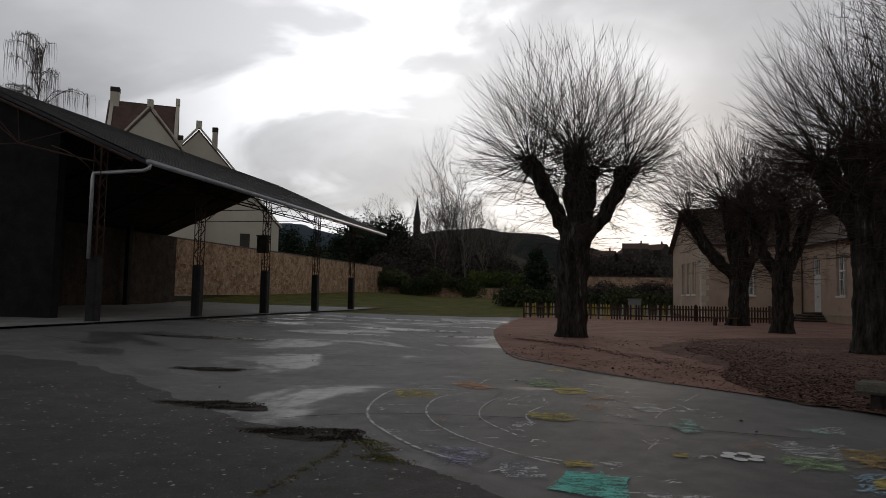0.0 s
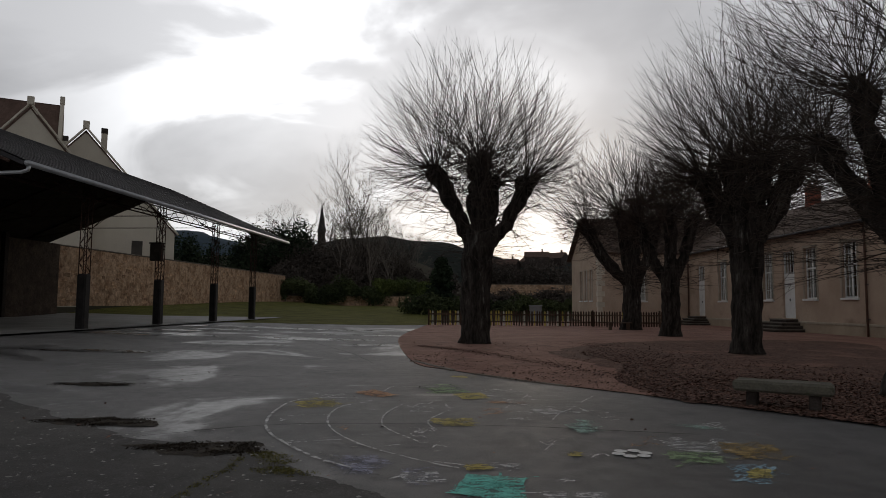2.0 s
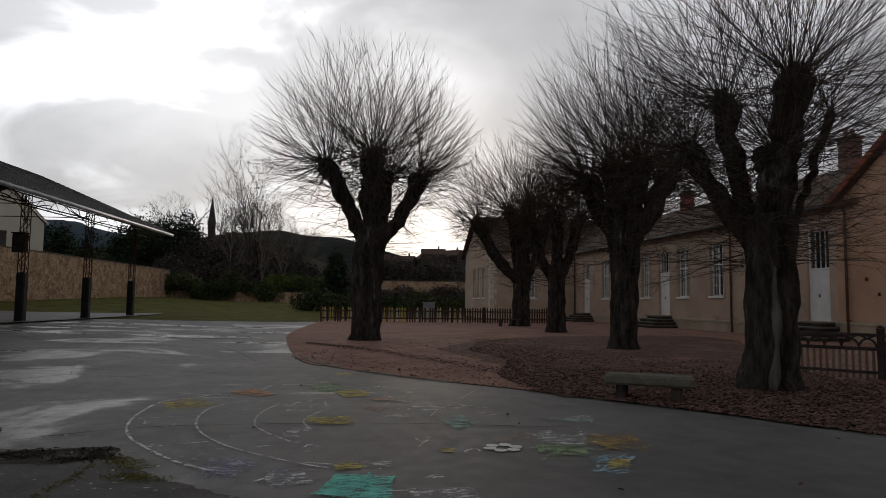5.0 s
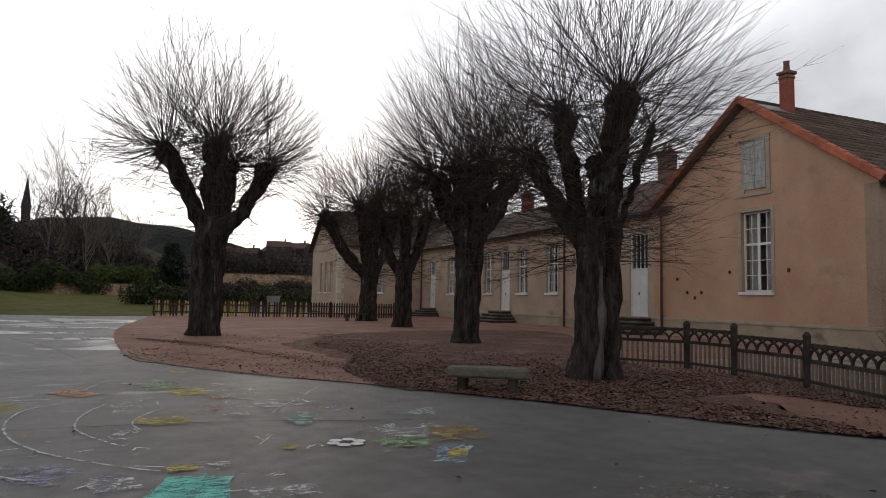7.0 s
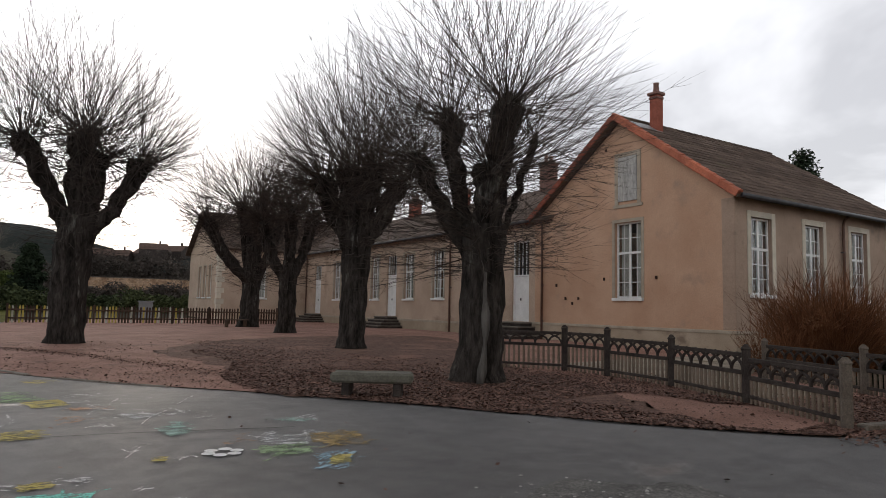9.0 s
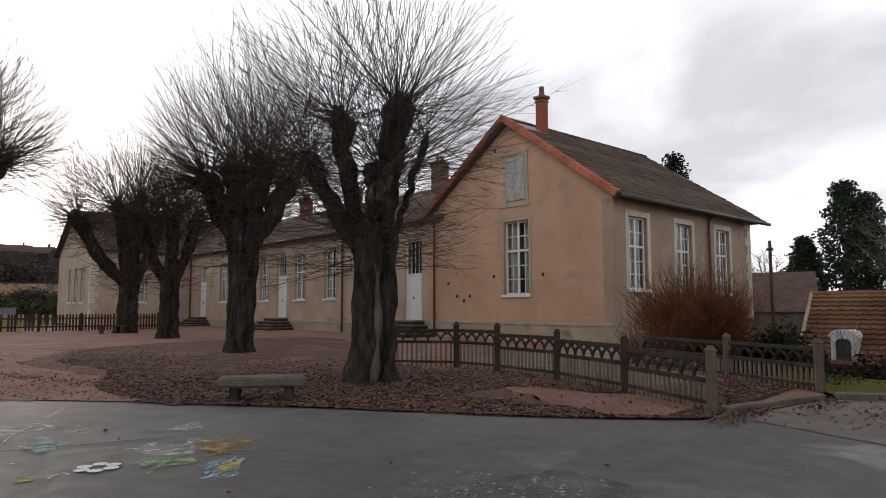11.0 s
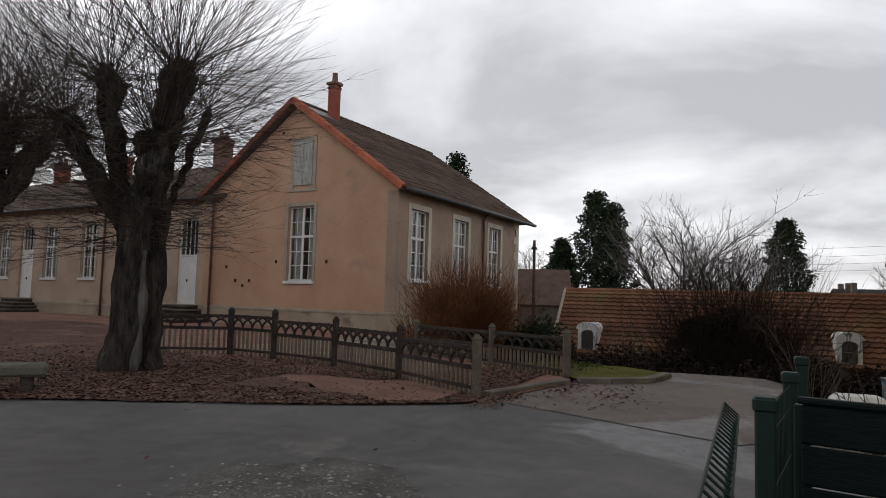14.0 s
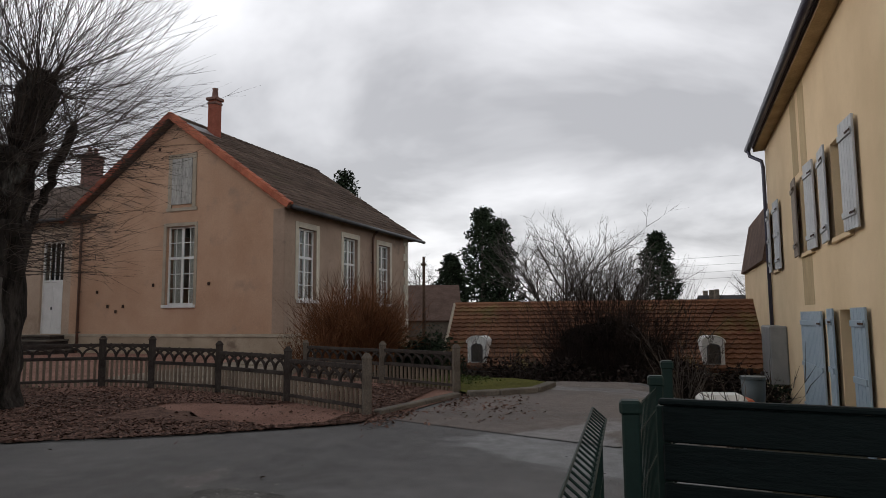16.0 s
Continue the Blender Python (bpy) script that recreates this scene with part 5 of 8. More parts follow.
# ---- walls, hedges and distance beyond the yard ----


def foliage(vf, rng, c, r, n, size, flat=1.0):
    """Many small leaves in an ellipsoid, denser towards its skin."""
    V, F = vf
    for _ in range(n):
        d = Vector((rng.gauss(0, 1), rng.gauss(0, 1), rng.gauss(0, 1))).normalized() * (rng.random() ** 0.45)
        p = Vector(c) + Vector((d.x * r[0], d.y * r[1], d.z * r[2]))
        a = Vector((rng.gauss(0, 1), rng.gauss(0, 1), rng.gauss(0, 0.7))).normalized() * size * rng.uniform(0.6, 1.4)
        b = a.cross(Vector((rng.gauss(0, 1), rng.gauss(0, 1), rng.gauss(0, 1))).normalized()) * 0.55
        q = len(V)
        V += [p - a, p + b, p + a, p - b]
        F.append((q, q + 1, q + 2, q + 3))
    return vf


def bare_tree(x, y, h, spread, seed, label, material="brush", n=9, r=0.12, name="bare_tree", droop=0.0, depth=3, z=None):
    """A leafless tree: a trunk that forks again and again into fine branches."""
    rng = random.Random(seed)
    base = on_ground(x, y, -0.1) if z is None else Vector((x, y, z))
    tree = tagged(empty(name, Matrix.Translation(base)), label, "tree")
    trunk, crown = ([], []), ([], [])
    tp = [Vector((rng.gauss(0, 0.02) * h * k / 5, rng.gauss(0, 0.02) * h * k / 5, h * 0.55 * k / 5)) for k in range(6)]
    tube(trunk, tp, [r * (1 - 0.13 * k) for k in range(6)], 8)

    def grow(p, d, length, rad, level):
        s = shoot(crown, rng, p, d, length, rad, 0.25 - droop * (3 - level), 3 if level < depth else 5, 4, 0.13)
        if level > 0:
            for _ in range(4 if level > 1 else 5):
                j = rng.randint(1, 4)
                dd = (s[j] - s[j - 1]).normalized() + Vector((rng.gauss(0, 0.55), rng.gauss(0, 0.55), rng.gauss(0.05, 0.4) - droop))
                grow(s[j], dd, length * rng.uniform(0.45, 0.7), rad * 0.5, level - 1)

    for k in range(n):
        t = rng.uniform(0.3, 1.0)
        i = min(4, int(t * 5))
        p = tp[i].lerp(tp[i + 1], t * 5 - i)
        w = rng.uniform(0, 2 * math.pi)
        grow(p, (math.cos(w) * spread, math.sin(w) * spread, rng.uniform(0.5, 1.2)), h * rng.uniform(0.25, 0.42), r * 0.42, depth)
    part_v("trunk", trunk, M["birch" if material == "birch" else "brush"], tree, smooth=True)
    part_v("crown", crown, M[material], tree)
    return tree


def conifer(x, y, z, h, r, seed, label, loose=0.0):
    rng = random.Random(seed)
    tree = tagged(empty("conifer", Matrix.Translation((x, y, z))), label, "tree")
    part_v("trunk", tube(([], []), [(0, 0, -0.3), (0, 0, h * 0.95)], [0.3, 0.05], 8), M["brush"], tree)
    vf = ([], [])
    n = 170
    for k in range(n):
        t = 0.06 + 0.94 * (k / n)
        w = k * 2.39996
        reach = r * (math.sin(math.pi * min(1, (1.02 - t) * 0.62 + 0.02)) ** 0.8) * rng.uniform(0.40, 1.22)
        if loose and rng.random() < loose:
            reach *= rng.uniform(1.05, 1.4)
        c = Vector((math.cos(w) * reach * 0.72, math.sin(w) * reach * 0.72, h * t))
        foliage(vf, rng, c, (r * 0.24, r * 0.24, h * 0.034), 60, 0.15)
    foliage(vf, rng, (0, 0, h * 0.97), (0.25, 0.25, h * 0.06), 80, 0.15)
    part_v("crown", vf, M["evergreen"], tree, "dark dense evergreen foliage")


def stone_wall(name, p, q, z0, z1, thick, label, pieces, seed, facing):
    """A rubble wall from p to q with single stones standing a little proud of its face."""
    rng = random.Random(seed)
    p, q = Vector((*p, 0)), Vector((*q, 0))
    u = (q - p).normalized()
    L = (q - p).length
    n = Vector((-u.y, u.x, 0)) * facing
    w = tagged(empty(name), label, "wall", kind="structure")
    bm = bmesh.new()
    segs = 14
    for k in range(segs):
        a, b = L * k / segs, L * (k + 1) / segs
        c = p + u * (a + b) / 2 - n * thick / 2
        box(bm, c + Vector((0, 0, (z0 + z1) / 2)), (b - a, thick, z1 - z0 + rng.uniform(-0.03, 0.03)), 0, Matrix((u, n, Vector((0, 0, 1)))).transposed())
    part("core", bm, M["rubble"], w)
    bm = bmesh.new()
    box(bm, p + u * L / 2 - n * thick / 2 + Vector((0, 0, z1 + 0.04)), (L, thick + 0.12, 0.10), 0.02, Matrix((u, n, Vector((0, 0, 1)))).transposed())
    part("coping", bm, M["concrete"], w, "thin weathered coping")
    shapes = []
    for k in range(8):
        me = bpy.data.meshes.new("stone")
        sb = bmesh.new()
        box(sb, (0, 0, 0), (rng.uniform(0.28, 0.6), 0.10, rng.uniform(0.14, 0.28)), 0.03)
        for v in sb.verts:
            v.co += Vector((rng.gauss(0, 0.018), rng.gauss(0, 0.006), rng.gauss(0, 0.018)))
        sb.to_mesh(me)
        sb.free()
        me.materials.append(M["stone"])
        shapes.append(me)
    for k in range(pieces):
        ob = new("stone", shapes[rng.randrange(8)])
        a = L * ((k + rng.random()) / pieces) ** 1.35
        m = Matrix((u, n, Vector((0, 0, 1)))).transposed().to_4x4()
        m.translation = p + u * a + n * (-0.03 + rng.uniform(-0.01, 0.012)) + Vector((0, 0, rng.uniform(z0 + 0.2, z1 - 0.12)))
        ob.matrix_world = m
        ob.parent = w


w0, w1 = shed_point(29.3, 42.0), shed_point(29.0, 89.5)
stone_wall("wall_garden", w0[:2], w1[:2], 1.0, 5.05, 0.45, "tall ochre rubble stone wall behind the lawn", 280, 4, -1)
stone_wall("wall_back", (w1.x + 0.2, w1.y + 0.5), (8.5, 90.5), 0.4, 2.35, 0.4, "low rubble wall below an overgrown hedge", 60, 6, -1)


def hedge_run(name, pts, r, n, leaf, material, label, seed, category="hedge"):
    rng = random.Random(seed)
    vf = ([], [])
    for x, y, z in pts:
        for _ in range(3):
            c = (x + rng.gauss(0, r[0] * 0.35), y + rng.gauss(0, r[1] * 0.3), z + rng.gauss(0, r[2] * 0.22))
            k = rng.uniform(0.7, 1.15)
            foliage(vf, rng, c, (r[0] * k, r[1] * k, r[2] * k), n // 3, leaf)
    ob = mesh_object(name, vf[0], vf[1], M[material])
    return tagged(ob, label, category, kind="stuff")


rng0 = random.Random(21)
hedge_run("hedge", [(-9 + 1.1 * k, 92 + rng0.gauss(0, 0.7), 2.4 + 0.7 * math.sin(k * 0.9) + rng0.uniform(0, 0.8)) for k in range(20)], (1.3, 1.0, 1.1), 1500, 0.16, "hedge", "overgrown dark green hedge above the low wall", 31)
hedge_run("hedge", [(6 + 1.2 * k, 60 + 0.2 * k + rng0.gauss(0, 0.6), 0.55 + rng0.uniform(0, 0.6)) for k in range(17)], (1.2, 1.2, 0.95), 1300, 0.14, "hedge", "dark clipped hedge behind the wooden fence", 33)
for row, (y, z, x0, n) in enumerate(((101, 4.4, -9, 17), (107, 7.0, -13, 15), (113, 9.3, -13, 11))):
    hedge_run("thicket", [(x0 + 1.55 * k, y + rng0.gauss(0, 1.5), z + rng0.uniform(-0.9, 0.9) - 0.12 * k * row) for k in range(n)], (2.2, 2.0, 2.2), 1400, 0.22, "brush", "thicket of dark bare scrub behind the hedge", 35 + 50 * row, "thicket")
hedge_run("hedge", [(-25 + 1.7 * k, 106 + rng0.gauss(0, 2), 6.5 + rng0.uniform(-2, 4.0)) for k in range(11)], (2.2, 2.0, 3.0), 1200, 0.24, "evergreen", "dark evergreen thicket behind the stone wall", 37, "thicket")
hedge_run("thicket", [(-17 + 1.7 * k, 119 + rng0.gauss(0, 1.5), 11.2 - 0.10 * k + rng0.uniform(-1.2, 1.2)) for k in range(16)], (2.4, 2.0, 2.4), 1400, 0.24, "brush", "thicket of dark bare scrub up the hillside", 137, "thicket")
hedge_run("thicket", [(10 + 1.1 * k, 78 - 0.1 * k, 1.5 + rng0.uniform(-0.6, 0.5)) for k in range(17)], (1.5, 1.3, 1.2), 1300, 0.16, "brush", "thicket of brown bare scrub before the village", 139, "thicket")
conifer(9.3, 66, 0, 5.9, 1.7, 41, "small dense conifer behind the trees")
for k, (x, y, h) in enumerate(((0.5, 98, 23), (2.3, 100, 20), (-1.2, 99, 18), (4.2, 99, 17), (6.0, 97, 15), (7.6, 98, 13), (3.2, 96, 16), (1.4, 97, 18), (9.0, 100, 12))):
    bare_tree(x, y, h, 0.42, 50 + k, "slender bare birch behind the hedge", "birch" if k % 2 == 0 else "brush", 14, 0.13, "birch")
for k in range(9):
    bare_tree(-17 + 2.3 * k, 128 + (k % 3) * 4, 9 + (k * 37 % 5) * 0.6, 0.7, 70 + k, "bare tree on the hillside", "brush", 9, 0.16)


def weeping_birch(x, y, h, spread, seed):
    """A birch whose limbs rise, arch over and end in long hanging twigs."""
    rng = random.Random(seed)
    base = on_ground(x, y, -0.1)
    tree = tagged(empty("birch", Matrix.Translation(base)), "weeping birch rising behind the shed", "tree")
    tp = [Vector((0.25 * math.sin(k), 0.2 * math.cos(k * 1.3), h * 0.9 * k / 8)) for k in range(9)]
    part_v("trunk", tube(([], []), tp, [0.32 * (1 - 0.11 * k) for k in range(9)], 8), M["birch"], tree, smooth=True)
    crown = ([], [])
    for _ in range(46):
        t = rng.uniform(0.5, 1.0)
        i = min(7, int(t * 8))
        p = tp[i].lerp(tp[i + 1], t * 8 - i)
        w = rng.uniform(0, 2 * math.pi)
        reach = spread * (1.25 - t) * rng.uniform(0.5, 1.3) + 0.6
        rise = reach * rng.uniform(0.6, 1.1)
        pts = []
        for k in range(9):
            f = k / 8
            pts.append(p + Vector((math.cos(w) * reach * f, math.sin(w) * reach * f, rise * (1.9 * f - 1.35 * f * f))) + Vector((rng.gauss(0, 0.05), rng.gauss(0, 0.05), 0)))
        tube(crown, pts, [0.06 * (1 - 0.1 * k) for k in range(9)], 4, False)
        for _ in range(20):
            k = rng.randint(3, 8)
            q = pts[k] + Vector((rng.gauss(0, 0.22), rng.gauss(0, 0.22), rng.gauss(0, 0.1)))
            L = rng.uniform(1.0, 3.4)
            a = rng.uniform(0, 2 * math.pi)
            out = rng.uniform(0.1, 0.5)
            tube(crown, [pts[k], q + Vector((math.cos(a) * out * 0.7, math.sin(a) * out * 0.7, 0.18)), q + Vector((math.cos(a) * out, math.sin(a) * out, -L * 0.25)), q + Vector((math.cos(a) * out * 1.1, math.sin(a) * out * 1.1, -L))], [0.022, 0.018, 0.015, 0.009], 3, False)
    part_v("crown", crown, M["brush"], tree, "crown of hanging bare twigs")


weeping_birch(-45.3, 73.1, 30.0, 6.5, 81)
bare_tree(24, 72, 6.5, 0.7, 83, "small bare fruit tree behind the hedge", "brush", 8, 0.08)


def hills():
    """Wooded hills round the horizon."""
    for name, dist, az0, az1, heights, material, label in (
        ("hill", 330, -8, 26, (27, 33, 36, 33, 23, 26, 18), "hill", "dark wooded hillside in the distance"),
        ("hill", 620, -42, -4, (66, 72, 76, 73, 66, 40), "hazy_hill", "hill far beyond the roofs with blue distance haze in its colour"),
        ("hill", 420, 60, 125, (10, 12, 9, 8, 12, 9), "hill", "low dark tree line on the horizon"),
    ):
        V, F = [], []
        n, m = 90, 7
        for i in range(n + 1):
            t = i / n
            az = radians(az0 + (az1 - az0) * t)
            k = t * (len(heights) - 1)
            j = min(len(heights) - 2, int(k))
            h = heights[j] * (1 - (k - j)) + heights[j + 1] * (k - j)
            h *= sm(0, 0.08, t) * sm(1, 0.92, t)
            for q in range(m + 1):
                s = q / m
                d = dist * (0.82 + 0.36 * s)
                z = h * math.sin(math.pi / 2 * min(1, s * 2)) if s < 0.5 else h * (1.0 - 0.2 * (s - 0.5))
                z += h * 0.06 * noise.noise(Vector((d * math.sin(az) * 0.05, d * math.cos(az) * 0.05, s * 3)))
                V.append((d * math.sin(az), d * math.cos(az), z - 2))
        for i in range(n):
            for q in range(m):
                a = i * (m + 1) + q
                F.append((a, a + 1, a + m + 2, a + m + 1))
        tagged(mesh_object(name, V, F, M[material], True), label, "hill", kind="structure")


hills()


def steeple():
    p = Vector((-11.6, 300, 0))
    st = tagged(empty("church_steeple", Matrix.Translation(p)), "slender dark church spire above the trees", "church")
    bm = bmesh.new()
    box(bm, (0, 0, 16), (3.0, 3.0, 35), 0.1)
    part("tower", bm, M["dark_concrete"], st)
    part_v("spire", tube(([], []), [(0, 0, 33), (0, 0, 36), (0, 0, 45.5)], [2.1, 1.5, 0.04], 8), M["slate"], st)


steeple()


def gabled_house(name, x, y, turn, w, d, he, hr, wall, roof, label, z0=0.0, windows=(), chimneys=(), parapet=False):
    """A house: x across its gable front, which faces local -y. windows: (x, z, width, height) on the front."""
    h = tagged(empty(name, pose(x, y, z0, 0, 0, turn)), label, "house")
    bm = bmesh.new()
    panel(bm, (-w / 2, 0, 0), (1, 0, 0), (0, 1, 0), (0, w), -1, he, [(w / 2 + a - ww / 2, w / 2 + a + ww / 2, b, b + hh) for a, b, ww, hh in windows if b + hh < he], 0.4)
    f = [bm.verts.new(v) for v in ((-w / 2, 0, he), (w / 2, 0, he), (0, 0, hr))]
    g = [bm.verts.new(v) for v in ((-w / 2, d, he), (w / 2, d, he), (0, d, hr))]
    bm.faces.new(f), bm.faces.new(g)
    bm.faces.new([bm.verts.new(v) for v in ((-w / 2, 0.4, -1), (-w / 2, d, -1), (-w / 2, d, he), (-w / 2, 0.4, he))])
    bm.faces.new([bm.verts.new(v) for v in ((w / 2, 0.4, -1), (w / 2, d, -1), (w / 2, d, he), (w / 2, 0.4, he))])
    bm.faces.new([bm.verts.new(v) for v in ((-w / 2, d, -1), (w / 2, d, -1), (w / 2, d, he), (-w / 2, d, he))])
    part("wall", bm, M[wall], h)
    bm = bmesh.new()
    o = 0.15
    k = (hr - he) / (w / 2)
    for s in (-1, 1):
        roof_sheet(bm, [(s * (w / 2 + o), -0.05 if parapet else -o, he - o * k + 0.1), (s * (w / 2 + o), d + o, he - o * k + 0.1), (0, d + o, hr + 0.1), (0, -0.05 if parapet else -o, hr + 0.1)], 0.12)
    part("roof", bm, M[roof], h)
    if parapet:
        for yy in (-0.1, d - 0.2):
            bm = bmesh.new()
            for s in (-1, 1):
                a, b = Vector((s * (w / 2 + 0.3), yy, he - 0.1)), Vector((0, yy, hr + 0.35))
                L = (b - a).length
                ang = math.atan2(b.z - a.z, b.x - a.x)
                box(bm, (a + b) / 2, (L, 0.32, 0.15), 0.02, Matrix.Rotation(-ang, 3, "Y"))
            box(bm, (0, yy, hr + 0.55), (0.5, 0.4, 0.7), 0.03)
            part("coping", bm, M["cream_wall"], h, "pale raised gable coping")
    for a, b, ww, hh in windows:
        wn = tagged(empty("window", Matrix.Translation((a, 0, b))), "")
        wn.parent = h
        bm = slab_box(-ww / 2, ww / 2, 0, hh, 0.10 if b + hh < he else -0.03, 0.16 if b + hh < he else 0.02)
        # dark slab: the room's shade is put into the pane's colour
        part("pane", bm, M["room_shade"], wn)
    for cx, cy, cw, ch, pot in chimneys:
        bm = bmesh.new()
        box(bm, (cx, cy, ch / 2 + he / 2), (cw, cw, ch - he), 0.02)
        c = part("chimney", bm, M[wall], h)
        if pot:
            bm = bmesh.new()
            box(bm, (cx, cy, ch + 0.2), (cw + 0.05, cw + 0.05, 0.5), 0.04)
            part("pot", bm, M["dark_concrete"], c)
    return h


def polar(az, r):
    return r * math.sin(radians(az)), r * math.cos(radians(az))


# tall cream house behind the stone wall
hx, hy = polar(-20.5, 66)
gabled_house("town_house", hx, hy, 17, 15.2, 12, 7.6, 16.3, "cream_wall", "brown_roof", "tall cream rendered house with raised gables behind the wall", 0, ((1.7, 11.4, 1.3, 0.9), (4.5, 5.0, 0.9, 1.8)), ((1.4, 1.5, 0.5, 16.6, True), (-1.8, 3, 0.4, 15.9, True)), True)
hx, hy = polar(-24.2, 63)
gabled_house("town_house", hx, hy, 20, 9.0, 4, 11.4, 17.0, "cream_wall", "brown_roof", "cream gabled wing of a tall town house", 0, ((-1.0, 8.6, 0.9, 1.8),), (), True)
gabled_house("town_house", -27.0, 66.0, 110, 8.5, 6.0, 12.6, 19.6, "cream_wall", "brown_roof", "cream town house with a steep brown roof", 0, (), ((0.0, 5.6, 0.8, 20.5, True),), True)
# roofs beyond the fence
for az, r, w, he, hr, turn, z0 in ((14.6, 305, 8, 4.0, 6.6, 60, 15.6), (16.3, 312, 8, 4.5, 7.2, 20, 17.2), (17.2, 306, 9, 5.0, 7.8, 75, 17.8), (18.6, 312, 8, 4.2, 7.0, 40, 18.8), (12.6, 300, 7, 3.6, 6.0, 95, 16.0)):
    hx, hy = polar(az, r)
    gabled_house("village_house", hx, hy, turn, w, 11, he, hr, "dark_concrete", "brown_roof", "small village house with a brown tile roof on the hillside", z0, ((0, 1.5, 1.0, 1.5),), ((1.2, 3, 0.7, hr + 0.9, True),))
t0, t1 = polar(11.3, 112), polar(20.5, 112)
stone_wall("wall_terrace", t0, t1, -0.2, 4.7, 0.5, "long grey stone terrace wall below the village", 60, 16, -1)
hedge_run("thicket", [(*polar(11 + 0.55 * k, 150), 5.5 + rng0.uniform(-1, 0.8)) for k in range(19)], (2.6, 2.0, 4.6), 1300, 0.30, "brush", "brown scrub on the slope below the village", 141, "thicket")
hedge_run("hedge", [(4.0 + 0.9 * k, 91.6 + rng0.gauss(0, 0.4), 3.6 + rng0.uniform(-0.3, 0.4)) for k in range(9)], (1.1, 0.8, 0.75), 1300, 0.13, "bright_hedge", "fresh green clipped hedge above the low wall", 143)


# ---- wooden picket fence at the end of the gravel ----


def picket_fence(p, q):
    p, q = Vector((*p, 0)), Vector((*q, 0))
    u = (q - p).normalized()
    L = (q - p).length
    turn = math.atan2(u.y, u.x)
    f = tagged(empty("picket_fence", Matrix.Translation(p + Vector((0, 0, 0))) @ Matrix.Rotation(turn, 4, "Z")), "low brown wooden picket fence with some painted pickets", "fence")
    rng = random.Random(8)

    def picket_mesh(material):
        bm = bmesh.new()
        v = [(-0.045, 0.05), (0.045, 0.05), (0.045, 0.90), (0, 0.97), (-0.045, 0.90)]
        a = [bm.verts.new((x, -0.012, z)) for x, z in v]
        b = [bm.verts.new((x, 0.012, z)) for x, z in v]
        bm.faces.new(a), bm.faces.new(b[::-1])
        for i in range(5):
            bm.faces.new([a[i], b[i], b[(i + 1) % 5], a[(i + 1) % 5]])
        me = bpy.data.meshes.new("picket")
        bmesh.ops.recalc_face_normals(bm, faces=bm.faces[:])
        bm.to_mesh(me)
        bm.free()
        me.materials.append(material)
        return me

    kinds = [picket_mesh(M[k]) for k in ("wood_dark", "paint_yellow", "paint_cream")]
    n = int(L / 0.155)
    for k in range(n):
        x = 0.08 + L * k / n
        share = 0.42 if x < L * 0.62 else 0.04
        me = kinds[0] if rng.random() > share else kinds[rng.choice((1, 1, 2))]
        ob = new("picket", me)
        ob.parent = f
        ob.location = (x, 0.03, rng.uniform(-0.02, 0.02))
        ob.rotation_euler = (0, rng.gauss(0, 0.012), 0)
    for z in (0.28, 0.72):
        part("rail", slab_box(0, L, z - 0.04, z + 0.04, -0.03, 0.012), M["wood_dark"], f)
    for k in range(int(L / 2) + 1):
        x = min(L, 2.0 * k)
        part("post", slab_box(x - 0.05, x + 0.05, -0.1, 1.02, -0.13, -0.032), M["wood_dark"], f)


picket_fence((5.0, 41.2), (19.4, 38.2))


def small_bench(x, y, turn, w, h, d, label):
    b = tagged(empty("wooden_bench", pose(x, y, ground_z(x, y), 0, 0, turn)), label, "bench")
    for k in (-1, 0, 1):
        bm = bmesh.new()
        box(bm, (0, k * d / 3, h), (w, d / 3.4, 0.04), 0.006)
        part("slat", bm, M["wood_dark"], b)
    for s in (-1, 1):
        bm = bmesh.new()
        box(bm, (s * w * 0.4, 0, h / 2 - 0.02), (0.06, d * 0.9, h - 0.02), 0.006)
        part("leg", bm, M["wood_dark"], b)


small_bench(14.4, 34.2, 5, 1.3, 0.40, 0.35, "low dark wooden bench beside a tree trunk")

bx, by = polar(16.0, 47)
bin_box = tagged(empty("garden_box", pose(bx, by, ground_z(bx, by), 0, 0, -16)), "pale grey garden box with a flat lid", "box")
part("body", slab_box(-0.42, 0.42, 0.0, 1.15, -0.35, 0.35, 0.02), M["box_grey"], bin_box)
part("lid", slab_box(-0.47, 0.47, 1.15, 1.22, -0.40, 0.40, 0.02), M["box_grey"], bin_box)

# ---- stone bench ----


def stone_bench():
    b = tagged(empty("stone_bench", pose(5.5, 7.95, 0, 0, 0, -40)), "low mossy stone slab bench on two blocks", "bench")
    bm = bmesh.new()
    box(bm, (0, 0, 0.28), (1.14, 0.42, 0.14), 0.03)
    bmesh.ops.subdivide_edges(bm, edges=bm.edges[:], cuts=3, use_grid_fill=True)
    for v in bm.verts:
        v.co += Vector((noise.noise(v.co * 6), noise.noise(v.co * 6 + Vector((7, 0, 0))), noise.noise(v.co * 5 + Vector((0, 9, 0))))) * 0.016
    part("seat", bm, M["bench_stone"], b)
    for s in (-1, 1):
        bm = bmesh.new()
        box(bm, (s * 0.36, 0.02, 0.105), (0.13, 0.28, 0.23), 0.025)
        part("block", bm, M["dark_concrete"], b)


stone_bench()

# ---- concrete garden fence ----


